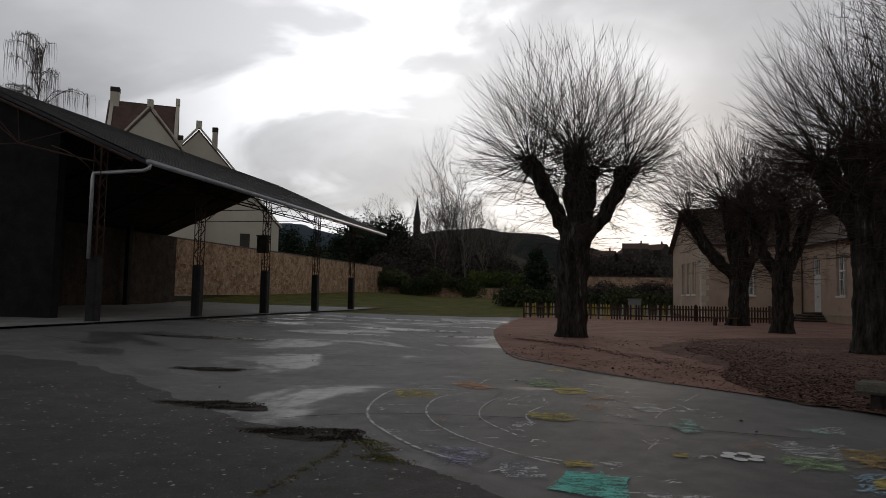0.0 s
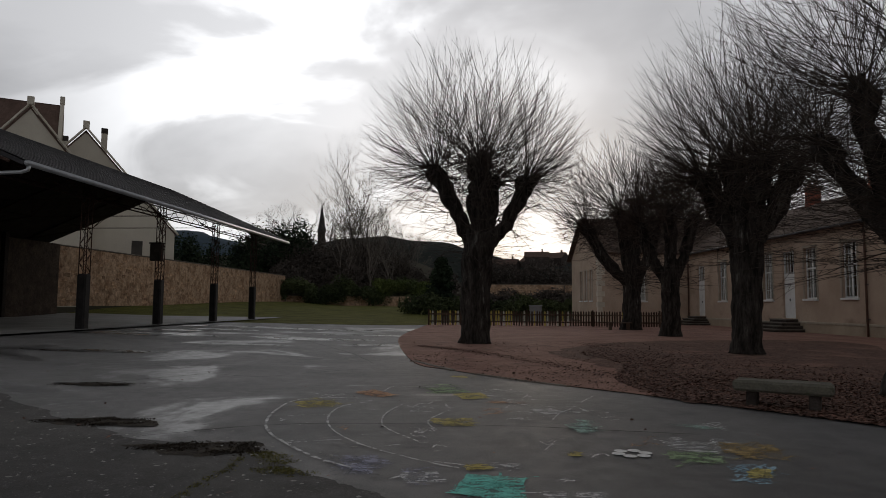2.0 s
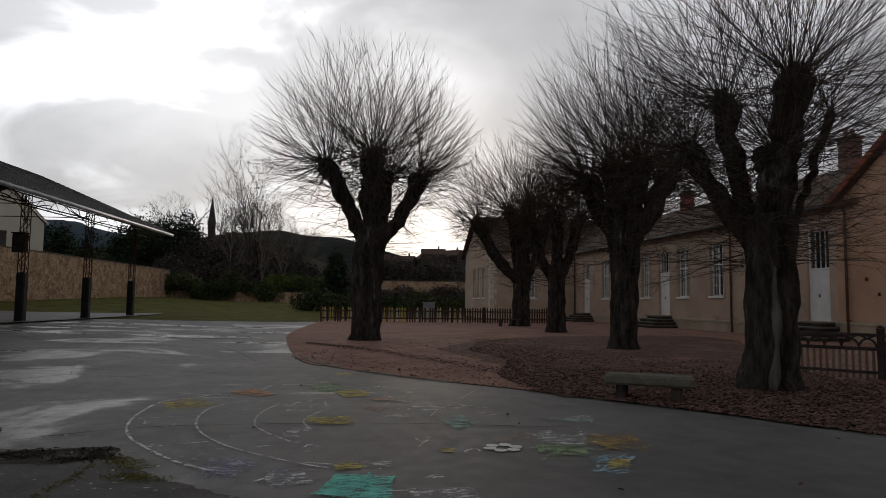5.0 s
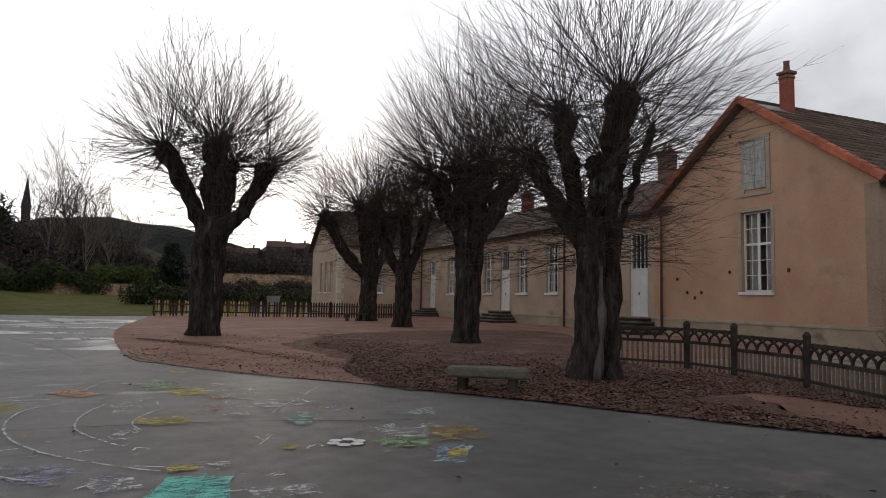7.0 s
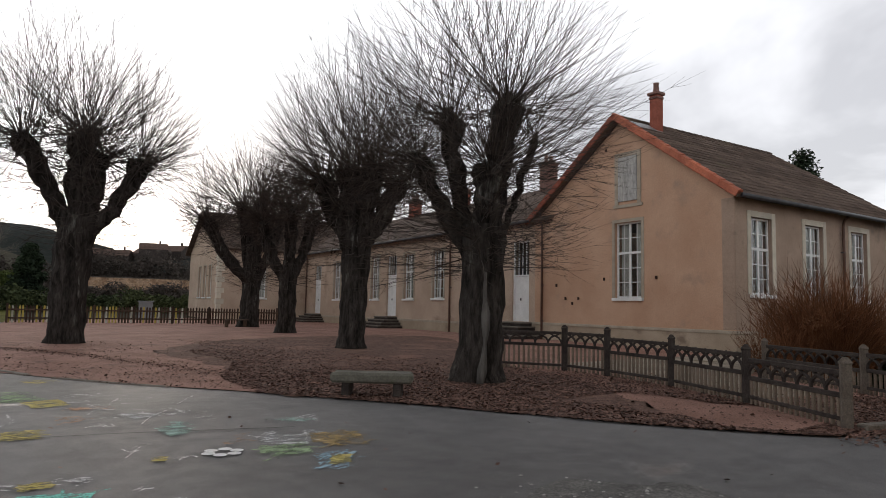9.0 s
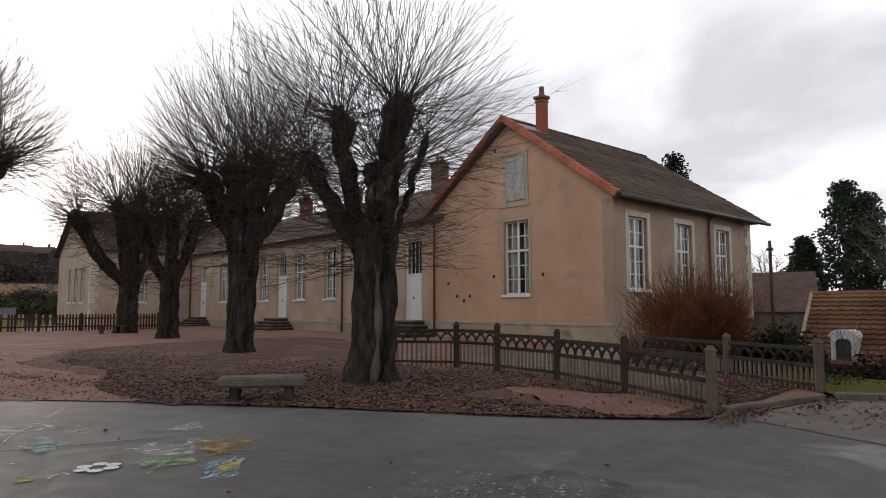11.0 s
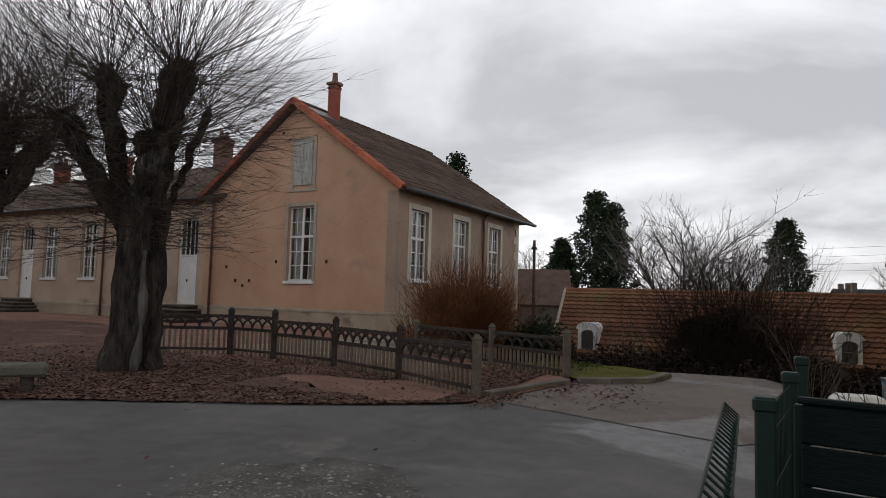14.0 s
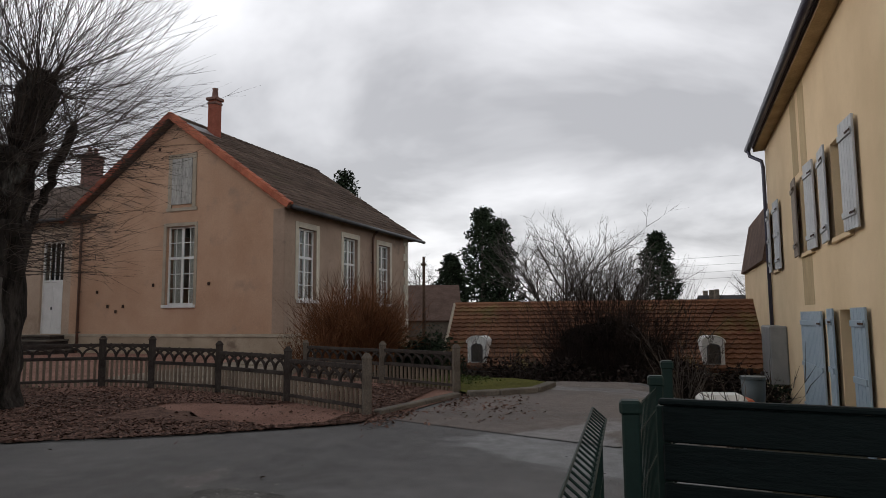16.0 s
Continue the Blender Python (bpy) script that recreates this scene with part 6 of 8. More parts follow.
def fence_post(fence, x, y, h, turn):
    tone = M["concrete"] if h < 0.81 else M["dark_concrete"]
    bm = bmesh.new()
    box(bm, (0, 0, h / 2), (0.115, 0.115, h), 0.012)
    p = part("post", bm, tone, fence, "weathered concrete fence post")
    p.matrix_world = pose(x, y, ground_z(x, y) - 0.05, 0, 0, turn)
    bm = bmesh.new()
    r = bmesh.ops.create_cone(bm, cap_ends=True, segments=4, radius1=0.084, radius2=0.03, depth=0.05)
    for v in r["verts"]:
        v.co = Matrix.Rotation(math.pi / 4, 3, "Z") @ v.co + Vector((0, 0, h + 0.042))
    box(bm, (0, 0, h), (0.130, 0.130, 0.025), 0.006)
    part("cap", bm, tone, p)


PICKET = bpy.data.meshes.new("picket")
_b = bmesh.new()
box(_b, (0, 0, 0.21), (0.045, 0.04, 0.42), 0.008)
_b.to_mesh(PICKET)
_b.free()
PICKET.materials.append(M["picket"])
CROSS = bpy.data.meshes.new("lattice_arch")


def arch_mesh():
    """One unit of the openwork band: a pointed arch under a rail with a stub on top, 0.36 m wide."""
    V = ([], [])
    for s in (-1, 1):
        pts = [(s * 0.18, 0, 0.0), (s * 0.165, 0, 0.07), (s * 0.11, 0, 0.14), (0, 0, 0.20)]
        tube(V, pts, [0.027] * 4, 5)
        tube(V, [(0, 0, 0.18), (s * 0.14, 0, 0.255)], [0.024, 0.024], 5)
    tube(V, [(0, 0, 0.25), (0, 0, 0.315)], [0.022, 0.018], 5)
    CROSS.from_pydata([tuple(v) for v in V[0]], [], V[1])
    CROSS.materials.append(M["dark_concrete"])


arch_mesh()


def fence_panel(fence, p, q, top):
    """A cast panel between two posts: an openwork band of arches over close pickets."""
    a, b = on_ground(*p), on_ground(*q)
    d = b - a
    L = math.hypot(d.x, d.y) - 0.14
    turn = math.atan2(d.y, d.x)
    u = Vector((d.x, d.y, 0)).normalized()
    m = Matrix.Translation(Vector((a.x, a.y, (a.z + b.z) / 2)) + u * 0.07) @ Matrix.Rotation(turn, 4, "Z")
    zr = top - 0.30
    bm = bmesh.new()
    for z, h in ((top - 0.07, 0.06), (zr - 0.02, 0.06), (0.12, 0.05)):
        box(bm, (L / 2, 0, z), (L, 0.05, h), 0.006)
    f = part("panel", bm, M["dark_concrete"], fence, "cast concrete panel with arched openwork over pickets")
    f.matrix_world = m
    n = max(2, round(L / 0.27))
    for k in range(n):
        ob = new("lattice_arch", CROSS)
        ob.parent = f
        ob.location = (L * (k + 0.5) / n, 0, zr + 0.01)
        ob.scale = (L / n / 0.36, 1, 0.82)
    n = int(L / 0.108)
    for k in range(n):
        ob = new("picket", PICKET)
        ob.parent = f
        ob.location = (L * (k + 0.5) / n, 0, 0.02)
        ob.scale = (1, 1, (zr - 0.06) / 0.42)


POSTS = [(10.45, 10.6), (11.2, 9.25), (11.05, 8.05), (10.55, 6.35), (9.62, 4.6), (8.5, 2.92)]
HEIGHTS = [0.95, 0.95, 0.95, 0.88, 0.83, 0.80]
garden_fence = tagged(empty("concrete_fence"), "weathered cast concrete garden fence with arched openwork", "fence", "concrete fences")
for (x, y), h in zip(POSTS, HEIGHTS):
    fence_post(garden_fence, x, y, h, 30)
for a, b, h in zip(POSTS, POSTS[1:], (0.86, 0.86, 0.80, 0.76, 0.70)):
    fence_panel(garden_fence, a, b, h)
RIGHT = [(11.35, 2.35), (12.5, 4.05), (13.9, 6.3)]
far_fence = tagged(empty("concrete_fence"), "weathered cast concrete fence across the garden path", "fence", "concrete fences")
for x, y in RIGHT:
    fence_post(far_fence, x, y, 0.80, 30)
for a, b in zip(RIGHT, RIGHT[1:]):
    fence_panel(far_fence, a, b, 0.72)

# ---- kerbs and edging ----


def kerb(points, w, h, label):
    rng = random.Random(len(points))
    pts = spline(points, 1)
    k = tagged(empty("kerb"), label, "kerb", kind="structure")
    for p, q in zip(pts, pts[1:]):
        d = q - p
        L = math.hypot(d.x, d.y)
        n = max(1, round(L / 0.9))
        for i in range(n):
            a, b = p.lerp(q, i / n), p.lerp(q, (i + 1) / n)
            c = (a + b) / 2
            bm = bmesh.new()
            box(bm, (0, 0, 0), (L / n - 0.012, w, h + 0.12), 0.015, Matrix.Rotation(math.atan2(d.y, d.x) + rng.gauss(0, 0.01), 3, "Z"))
            ob = part("kerbstone", bm, M["kerb"], k)
            ob.location = (c.x, c.y, ground_z(c.x, c.y) + h / 2 - 0.06 + rng.gauss(0, 0.004))


kerb([(8.62, 2.82), (9.7, 2.50), (10.75, 2.22)], 0.14, 0.07, "low worn stone kerb along the gravel path")
kerb([(10.85, 2.05), (11.1, 1.6), (11.6, 1.05), (12.6, 0.85)], 0.18, 0.09, "raised stone kerb round a grass verge")
kerb([(1.50, 15.3), (1.75, 14.1), (2.05, 13.1)], 0.12, 0.02, "flush pale concrete edging strip")
kerb([(2.3, 12.5), (2.9, 11.35), (3.5, 10.4)], 0.08, 0.015, "flush pale concrete edging strip")
patch("grass_verge", [(10.95, 2.1), (11.2, 1.62), (11.65, 1.15), (12.9, 0.95), (14.6, 2.4), (12.6, 3.8), (11.6, 2.5)], 0.05, M["grass"], 0.6, "small rough grass verge beside the kerb", "grass")

# ---- asphalt details ----


def ragged(points):
    """A closed outline through points with an uneven, broken edge."""
    out = []
    for p in spline(points + points[:1], 12)[:-1]:
        q = Vector((p.x, p.y, 0))
        out.append((p.x + 0.22 * noise.noise(q * 1.7) + 0.07 * noise.noise(q * 7), p.y + 0.22 * noise.noise(q * 1.7 + Vector((5, 0, 0))) + 0.07 * noise.noise(q * 7 + Vector((5, 0, 0)))))
    return out


old = [(-7.4, 11.3), (-6.1, 11.0), (-4.7, 9.85), (-3.1, 7.95), (-2.05, 6.9), (-1.0, 6.15), (-0.45, 5.6), (0.0, 5.0), (0.25, 4.5), (0.2, 3.0), (-0.5, 1.0), (-14, 1.0), (-14, 9.5)]
patch("old_pavement", ragged(old), 0.006, M["old_asphalt"], 1.0, "rough weathered asphalt with exposed stones", "asphalt")
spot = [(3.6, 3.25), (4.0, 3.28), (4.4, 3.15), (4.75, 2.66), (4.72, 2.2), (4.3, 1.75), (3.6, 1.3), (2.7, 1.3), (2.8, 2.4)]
patch("old_pavement", ragged(spot), 0.006, M["pale_chipped_asphalt"], 0.8, "rough weathered patch of old asphalt", "asphalt")
for dirt in ([(-3.5, 7.95), (-2.9, 8.0), (-2.15, 7.75), (-2.2, 7.5), (-2.9, 7.55)], [(-2.0, 6.5), (-1.4, 6.55), (-0.75, 6.35), (-0.8, 6.05), (-1.5, 6.05)], [(-4.6, 11.2), (-3.9, 11.2), (-3.4, 11.0), (-3.9, 10.75)]):
    patch("dirt_patch", ragged(dirt), 0.009, M["damp_dirt"], 0.4, "patch of dark damp dirt on the asphalt", "dirt")
patch("side_street", [(8.3, 2.55), (10.8, 2.0), (11.4, 1.1), (14.5, 0.6), (16, -0.8), (14.5, -2.2), (8.5, -1.6), (7.0, -0.2)], 0.007, M["street"], 0.5, "worn grey side street at the yard's entrance", "road")


def ribbon(name, points, w, dz, material, label, category, seed=1):
    """A thin uneven strip on the ground along a line."""
    rng = random.Random(seed)
    pts = spline(points, 7)
    V, F = [], []
    for i, p in enumerate(pts):
        d = (pts[min(i + 1, len(pts) - 1)] - pts[max(i - 1, 0)]).normalized()
        n = Vector((-d.y, d.x, 0))
        k = w * rng.uniform(0.35, 1.0)
        j = n * rng.gauss(0, w * 0.5)
        for s in (-1, 1):
            q = p + j + n * k * s
            V.append((q.x, q.y, ground_z(q.x, q.y) + dz))
    F = [(2 * i, 2 * i + 1, 2 * i + 3, 2 * i + 2) for i in range(len(pts) - 1)]
    return tagged(mesh_object(name, V, F, material), label, category, kind="structure")


for k, line in enumerate(([(-3.7, 11.3), (-2.5, 12.6), (-1.5, 12.2), (0.15, 13.4), (1.2, 13.2)], [(-1.25, 22.8), (0.05, 17.9), (0.55, 14.7)], [(-6.5, 16.5), (-3.5, 17.4), (0.2, 16.0)], [(-7, 24), (-3, 22.5), (1, 24)], [(-2.0, 6.9), (-0.6, 7.4), (1.5, 7.1), (3.5, 6.4)], [(-9, 15), (-6.3, 13.6), (-4.4, 14.4)])):
    ribbon("crack", line, 0.014, 0.011, M["crack"], "dark crack in the asphalt", "crack", k)


def puddle(x, y, a, b, turn, seed):
    rng = random.Random(seed)
    V = []
    n = 26
    for k in range(n):
        w = 2 * math.pi * k / n
        r = 1 + 0.30 * noise.noise(Vector((math.cos(w) * 1.4, math.sin(w) * 1.4, seed)))
        V.append((x + a * r * math.cos(w) * math.cos(turn) - b * r * math.sin(w) * math.sin(turn), y + a * r * math.cos(w) * math.sin(turn) + b * r * math.sin(w) * math.cos(turn), 0))
    V = [(p[0], p[1], ground_z(p[0], p[1]) + 0.009) for p in V]
    tagged(mesh_object("puddle", V, [tuple(range(n))], M["puddle"]), "shallow rain puddle on the asphalt", "puddle")


for k, (x, y, a, b, t) in enumerate(((-6.9, 26.6, 1.7, 0.45, 0.1), (-5.0, 28.4, 1.5, 0.4, 0.0), (-1.4, 31.5, 2.6, 0.5, 0.05), (0.6, 27.5, 1.9, 0.35, -0.05), (-3.4, 20.5, 1.6, 0.3, 0.1), (-6.6, 23.8, 2.6, 0.7, 0.05), (-1.2, 24.2, 2.4, 0.75, -0.05), (-4.0, 31.2, 3.4, 0.9, 0.1), (-9.2, 30.6, 2.2, 0.6, 0.15), (0.9, 21.2, 1.3, 0.45, 0.0), (-5.9, 16.8, 1.6, 0.35, 0.1), (1.6, 32.4, 1.8, 0.6, 0.0))):
    puddle(x, y, a, b, t, k + 0.5)

# ---- chalk drawings ----


def stroke(vf, rng, p, q, w, z=0.009):
    V, F = vf
    p, q = Vector((*p, z)), Vector((*q, z))
    d = q - p
    if d.length < 1e-4:
        return
    n = Vector((-d.y, d.x, 0)).normalized() * w / 2
    k = len(V)
    V += [p - n * rng.uniform(0.5, 1), p + n * rng.uniform(0.5, 1), q + n * rng.uniform(0.5, 1), q - n * rng.uniform(0.5, 1)]
    F.append((k, k + 1, k + 2, k + 3))


def chalk(name, vf, colour, label, grade="thin"):
    tagged(mesh_object(name, vf[0], vf[1], M["chalk_%s_%s" % (colour, grade)]), label, "chalk drawing", "chalk drawings on the asphalt", "stuff")


def chalk_fill(corners, colour, label, density=1.0, seed=1):
    """A rubbed patch of chalk with an uneven hand-drawn outline, and a few loose strokes over its edge."""
    rng = random.Random(seed)
    a, b, c, d = (Vector(p) for p in corners)
    z = 0.0086 + 0.0002 * (seed % 9)
    V, n = [], 9
    for p, q in ((a, b), (b, c), (c, d), (d, a)):
        out = Vector(((q - p).y, -(q - p).x)).normalized()
        for k in range(n):
            w = p.lerp(q, k / n)
            w = w + out * (0.035 * noise.noise(Vector((w.x * 9, w.y * 9, seed))) + rng.gauss(0, 0.008))
            V.append((w.x, w.y, z))
    grade = "faint" if density < 0.6 else "thin" if density < 1.15 else "dense"
    chalk("chalk_patch", (V, [tuple(range(len(V)))]), colour, label, grade)
    vf = ([], [])
    for _ in range(int(10 + 14 * density)):
        s, t = rng.random(), rng.random()
        p = a.lerp(b, s).lerp(d.lerp(c, s), t)
        s2, t2 = s + rng.gauss(0, 0.22), t + rng.gauss(0, 0.12)
        q = a.lerp(b, s2).lerp(d.lerp(c, s2), t2)
        stroke(vf, rng, p, q, 0.030, z + 0.0012)
    chalk("chalk_stroke", vf, colour, "loose hatching strokes of a chalk patch", "thin")


def chalk_line(points, colour, label, w=0.03, gaps=0.15, seed=1):
    w, gaps = w * 1.25, gaps * 0.5
    rng = random.Random(seed)
    vf = ([], [])
    pts = spline(points, 9)
    for p, q in zip(pts, pts[1:]):
        n = max(1, int((q - p).length / 0.05))
        for k in range(n):
            if rng.random() > gaps:
                a, b = p.lerp(q, k / n), p.lerp(q, (k + 1.1) / n)
                stroke(vf, rng, (a.x + rng.gauss(0, 0.004), a.y + rng.gauss(0, 0.004)), (b.x, b.y), w * rng.uniform(0.6, 1))
    chalk("chalk_line", vf, colour, label, "dense" if w > 0.028 else "thin")


SPIRAL = "white chalk ring of a hopscotch spiral on asphalt"
chalk_line([(0.14, 9.35), (-0.46, 9.4), (-0.76, 9.1), (-0.9, 8.25), (-0.9, 7.5), (-0.8, 6.95), (-0.6, 6.42), (-0.29, 5.8), (0.0, 5.42)], "white", SPIRAL, 0.04, 0.08, 1)
chalk_line([(0.2, 8.95), (-0.13, 8.55), (-0.25, 7.75), (-0.18, 7.05), (0.02, 6.45), (0.25, 6.03), (0.62, 5.54), (0.85, 5.3)], "white", SPIRAL, 0.032, 0.15, 2)
chalk_line([(0.68, 8.72), (0.44, 8.1), (0.34, 7.4), (0.41, 6.95), (0.63, 6.37)], "white", SPIRAL, 0.028, 0.22, 3)
chalk_line([(1.14, 8.07), (0.92, 7.65), (0.84, 7.29), (0.88, 6.95)], "white", SPIRAL, 0.026, 0.25, 4)
for k, (p, q) in enumerate((((-0.6, 6.5), (0.2, 6.75)), ((-0.85, 7.95), (-0.2, 8.0)), ((0.05, 8.4), (0.55, 8.2)), ((0.3, 6.2), (0.9, 6.35)), ((-0.5, 9.3), (0.5, 9.0)), ((2.0, 9.9), (2.75, 9.75)), ((2.1, 9.1), (2.7, 8.9)), ((2.2, 8.55), (2.6, 8.3)), ((2.75, 8.8), (3.15, 8.75)), ((2.65, 7.95), (3.15, 7.8)), ((2.3, 9.5), (3.0, 9.3)))):
    chalk_line([p, ((p[0] + q[0]) / 2, (p[1] + q[1]) / 2 + 0.02), q], "white", "thin white chalk stroke on asphalt", 0.022, 0.3, 20 + k)
PATCHES = [
    (((0.87, 5.11), (1.3, 4.96), (1.12, 4.36), (0.65, 4.62)), "teal", "dense turquoise chalk square on asphalt", 1.25),
    (((-0.76, 9.13), (-0.45, 9.45), (-0.05, 8.75), (-0.5, 8.55)), "yellow", "faint yellow chalk patch on asphalt", 0.55),
    (((0.07, 9.97), (0.37, 10.27), (0.68, 9.6), (0.39, 9.39)), "orange", "salmon chalk square on asphalt", 1.3),
    (((1.11, 10.5), (1.68, 10.5), (1.76, 9.85), (1.25, 9.69)), "green", "pale green chalk square on asphalt", 1.0),
    (((1.48, 9.65), (1.9, 9.8), (1.95, 9.17), (1.55, 9.1)), "yellow", "yellow chalk square on asphalt", 1.4),
    (((0.9, 7.65), (1.33, 7.46), (1.32, 7.09), (0.9, 7.28)), "yellow", "yellow chalk patch on asphalt", 1.0),
    (((-0.13, 5.76), (0.2, 5.86), (0.37, 5.5), (0.07, 5.24)), "lilac", "smudged bluish white chalk on asphalt", 0.75),
    (((0.36, 5.2), (0.66, 5.24), (0.68, 4.9), (0.40, 4.9)), "white", "smudged white chalk scribble on asphalt", 0.35),
    (((3.04, 6.2), (3.43, 5.94), (3.22, 5.54), (2.86, 5.78)), "white", "white chalk scribble on asphalt", 0.35),
    (((2.81, 5.74), (3.18, 5.45), (3.02, 5.16), (2.67, 5.45)), "green", "dull green chalk square on asphalt", 0.8),
    (((3.46, 6.01), (3.93, 5.87), (3.66, 5.24), (3.26, 5.57)), "ochre", "ochre chalk square on asphalt", 1.1),
    (((2.29, 7.1), (2.58, 7.21), (2.60, 6.67), (2.32, 6.59)), "mint", "pale mint chalk patch on asphalt", 0.7),
    (((3.45, 7.0), (3.72, 6.95), (3.92, 6.65), (3.6, 6.62)), "mint", "pale blue chalk patch on asphalt", 0.55),
    (((2.2, 8.1), (2.5, 8.2), (2.6, 7.85), (2.3, 7.75)), "white", "small white chalk patch on asphalt", 0.6),
    (((1.3, 4.6), (1.75, 4.5), (1.7, 4.25), (1.25, 4.3)), "white", "white chalk scribble on asphalt", 0.4),
    (((0.95, 5.42), (1.12, 5.42), (1.1, 5.25), (0.95, 5.25)), "yellow", "yellow chalk scribble on asphalt", 0.7),
    (((1.15, 5.45), (1.35, 5.4), (1.35, 5.3), (1.15, 5.33)), "white", "white chalk scribble on asphalt", 0.8),
    (((-7.9, 14.7), (-6.0, 15.1), (-5.8, 14.7), (-7.6, 14.3)), "mint", "pale turquoise chalk far across the asphalt", 0.25),
    (((1.85, 8.95), (2.35, 8.85), (2.3, 8.6), (1.85, 8.7)), "orange", "faint pink chalk patch on asphalt", 0.5),
    (((1.75, 12.1), (2.15, 12.2), (2.3, 11.8), (1.9, 11.7)), "yellow", "faint yellow chalk beside the gravel", 0.5),
]
for k, (c, colour, label, dens) in enumerate(PATCHES):
    chalk_fill(c, colour, label, dens, 40 + k)


def chalk_flower(x, y, r, colour, n, label, solid=True, z=0.010):
    V, F = [], []
    for k in range(n):
        w = 2 * math.pi * k / n
        c = Vector((x + math.cos(w) * r * 0.62, y + math.sin(w) * r * 0.62 * 0.95, z))
        s = len(V)
        m = 12
        for j in range(m):
            q = 2 * math.pi * j / m
            V.append(c + Vector((math.cos(q) * r * 0.30, math.sin(q) * r * 0.30, 0)))
        F.append(tuple(range(s, s + m)))
    tagged(mesh_object("painted_flower", V, F, M["road_paint" if colour == "paint" else "chalk_%s_dense" % colour]), label, "painted flower", "chalk drawings on the asphalt")


chalk_flower(2.44, 5.66, 0.20, "paint", 6, "solid white flower painted on asphalt")
chalk_flower(1.95, 5.72, 0.07, "yellow", 5, "small yellow chalk flower on asphalt")
# loose scribbles between the drawings


def scribble(corners, colour, n, w, seed):
    """Quick wavering chalk strokes to and fro inside a quad."""
    rng = random.Random(seed)
    a, b, c, d = (Vector(p) for p in corners)
    vf = ([], [])
    for _ in range(n):
        s, t = rng.uniform(0, 0.45), rng.random()
        slope, length = rng.gauss(0, 0.35), rng.uniform(0.25, 0.6)
        last = None
        for k in range(15):
            f = k / 14
            ss = min(1, s + length * f)
            tt = min(1, max(0, t + slope * (f - 0.5) + 0.10 * math.sin(f * 7 + t * 9) + rng.gauss(0, 0.015)))
            q = a.lerp(b, ss).lerp(d.lerp(c, ss), tt)
            if last is not None and rng.random() > 0.06:
                stroke(vf, rng, last, q, w * rng.uniform(1.2, 2.2), 0.0080 + rng.random() * 0.0005)
            last = q
    chalk("chalk_scribble", vf, colour, colour_words(colour) + " chalk scribble on the asphalt")


def colour_words(colour):
    return {"lilac": "pale lilac", "mint": "pale mint", "ochre": "dull ochre", "blue": "light blue", "green": "dull green", "orange": "faint salmon"}.get(colour, "loose white")


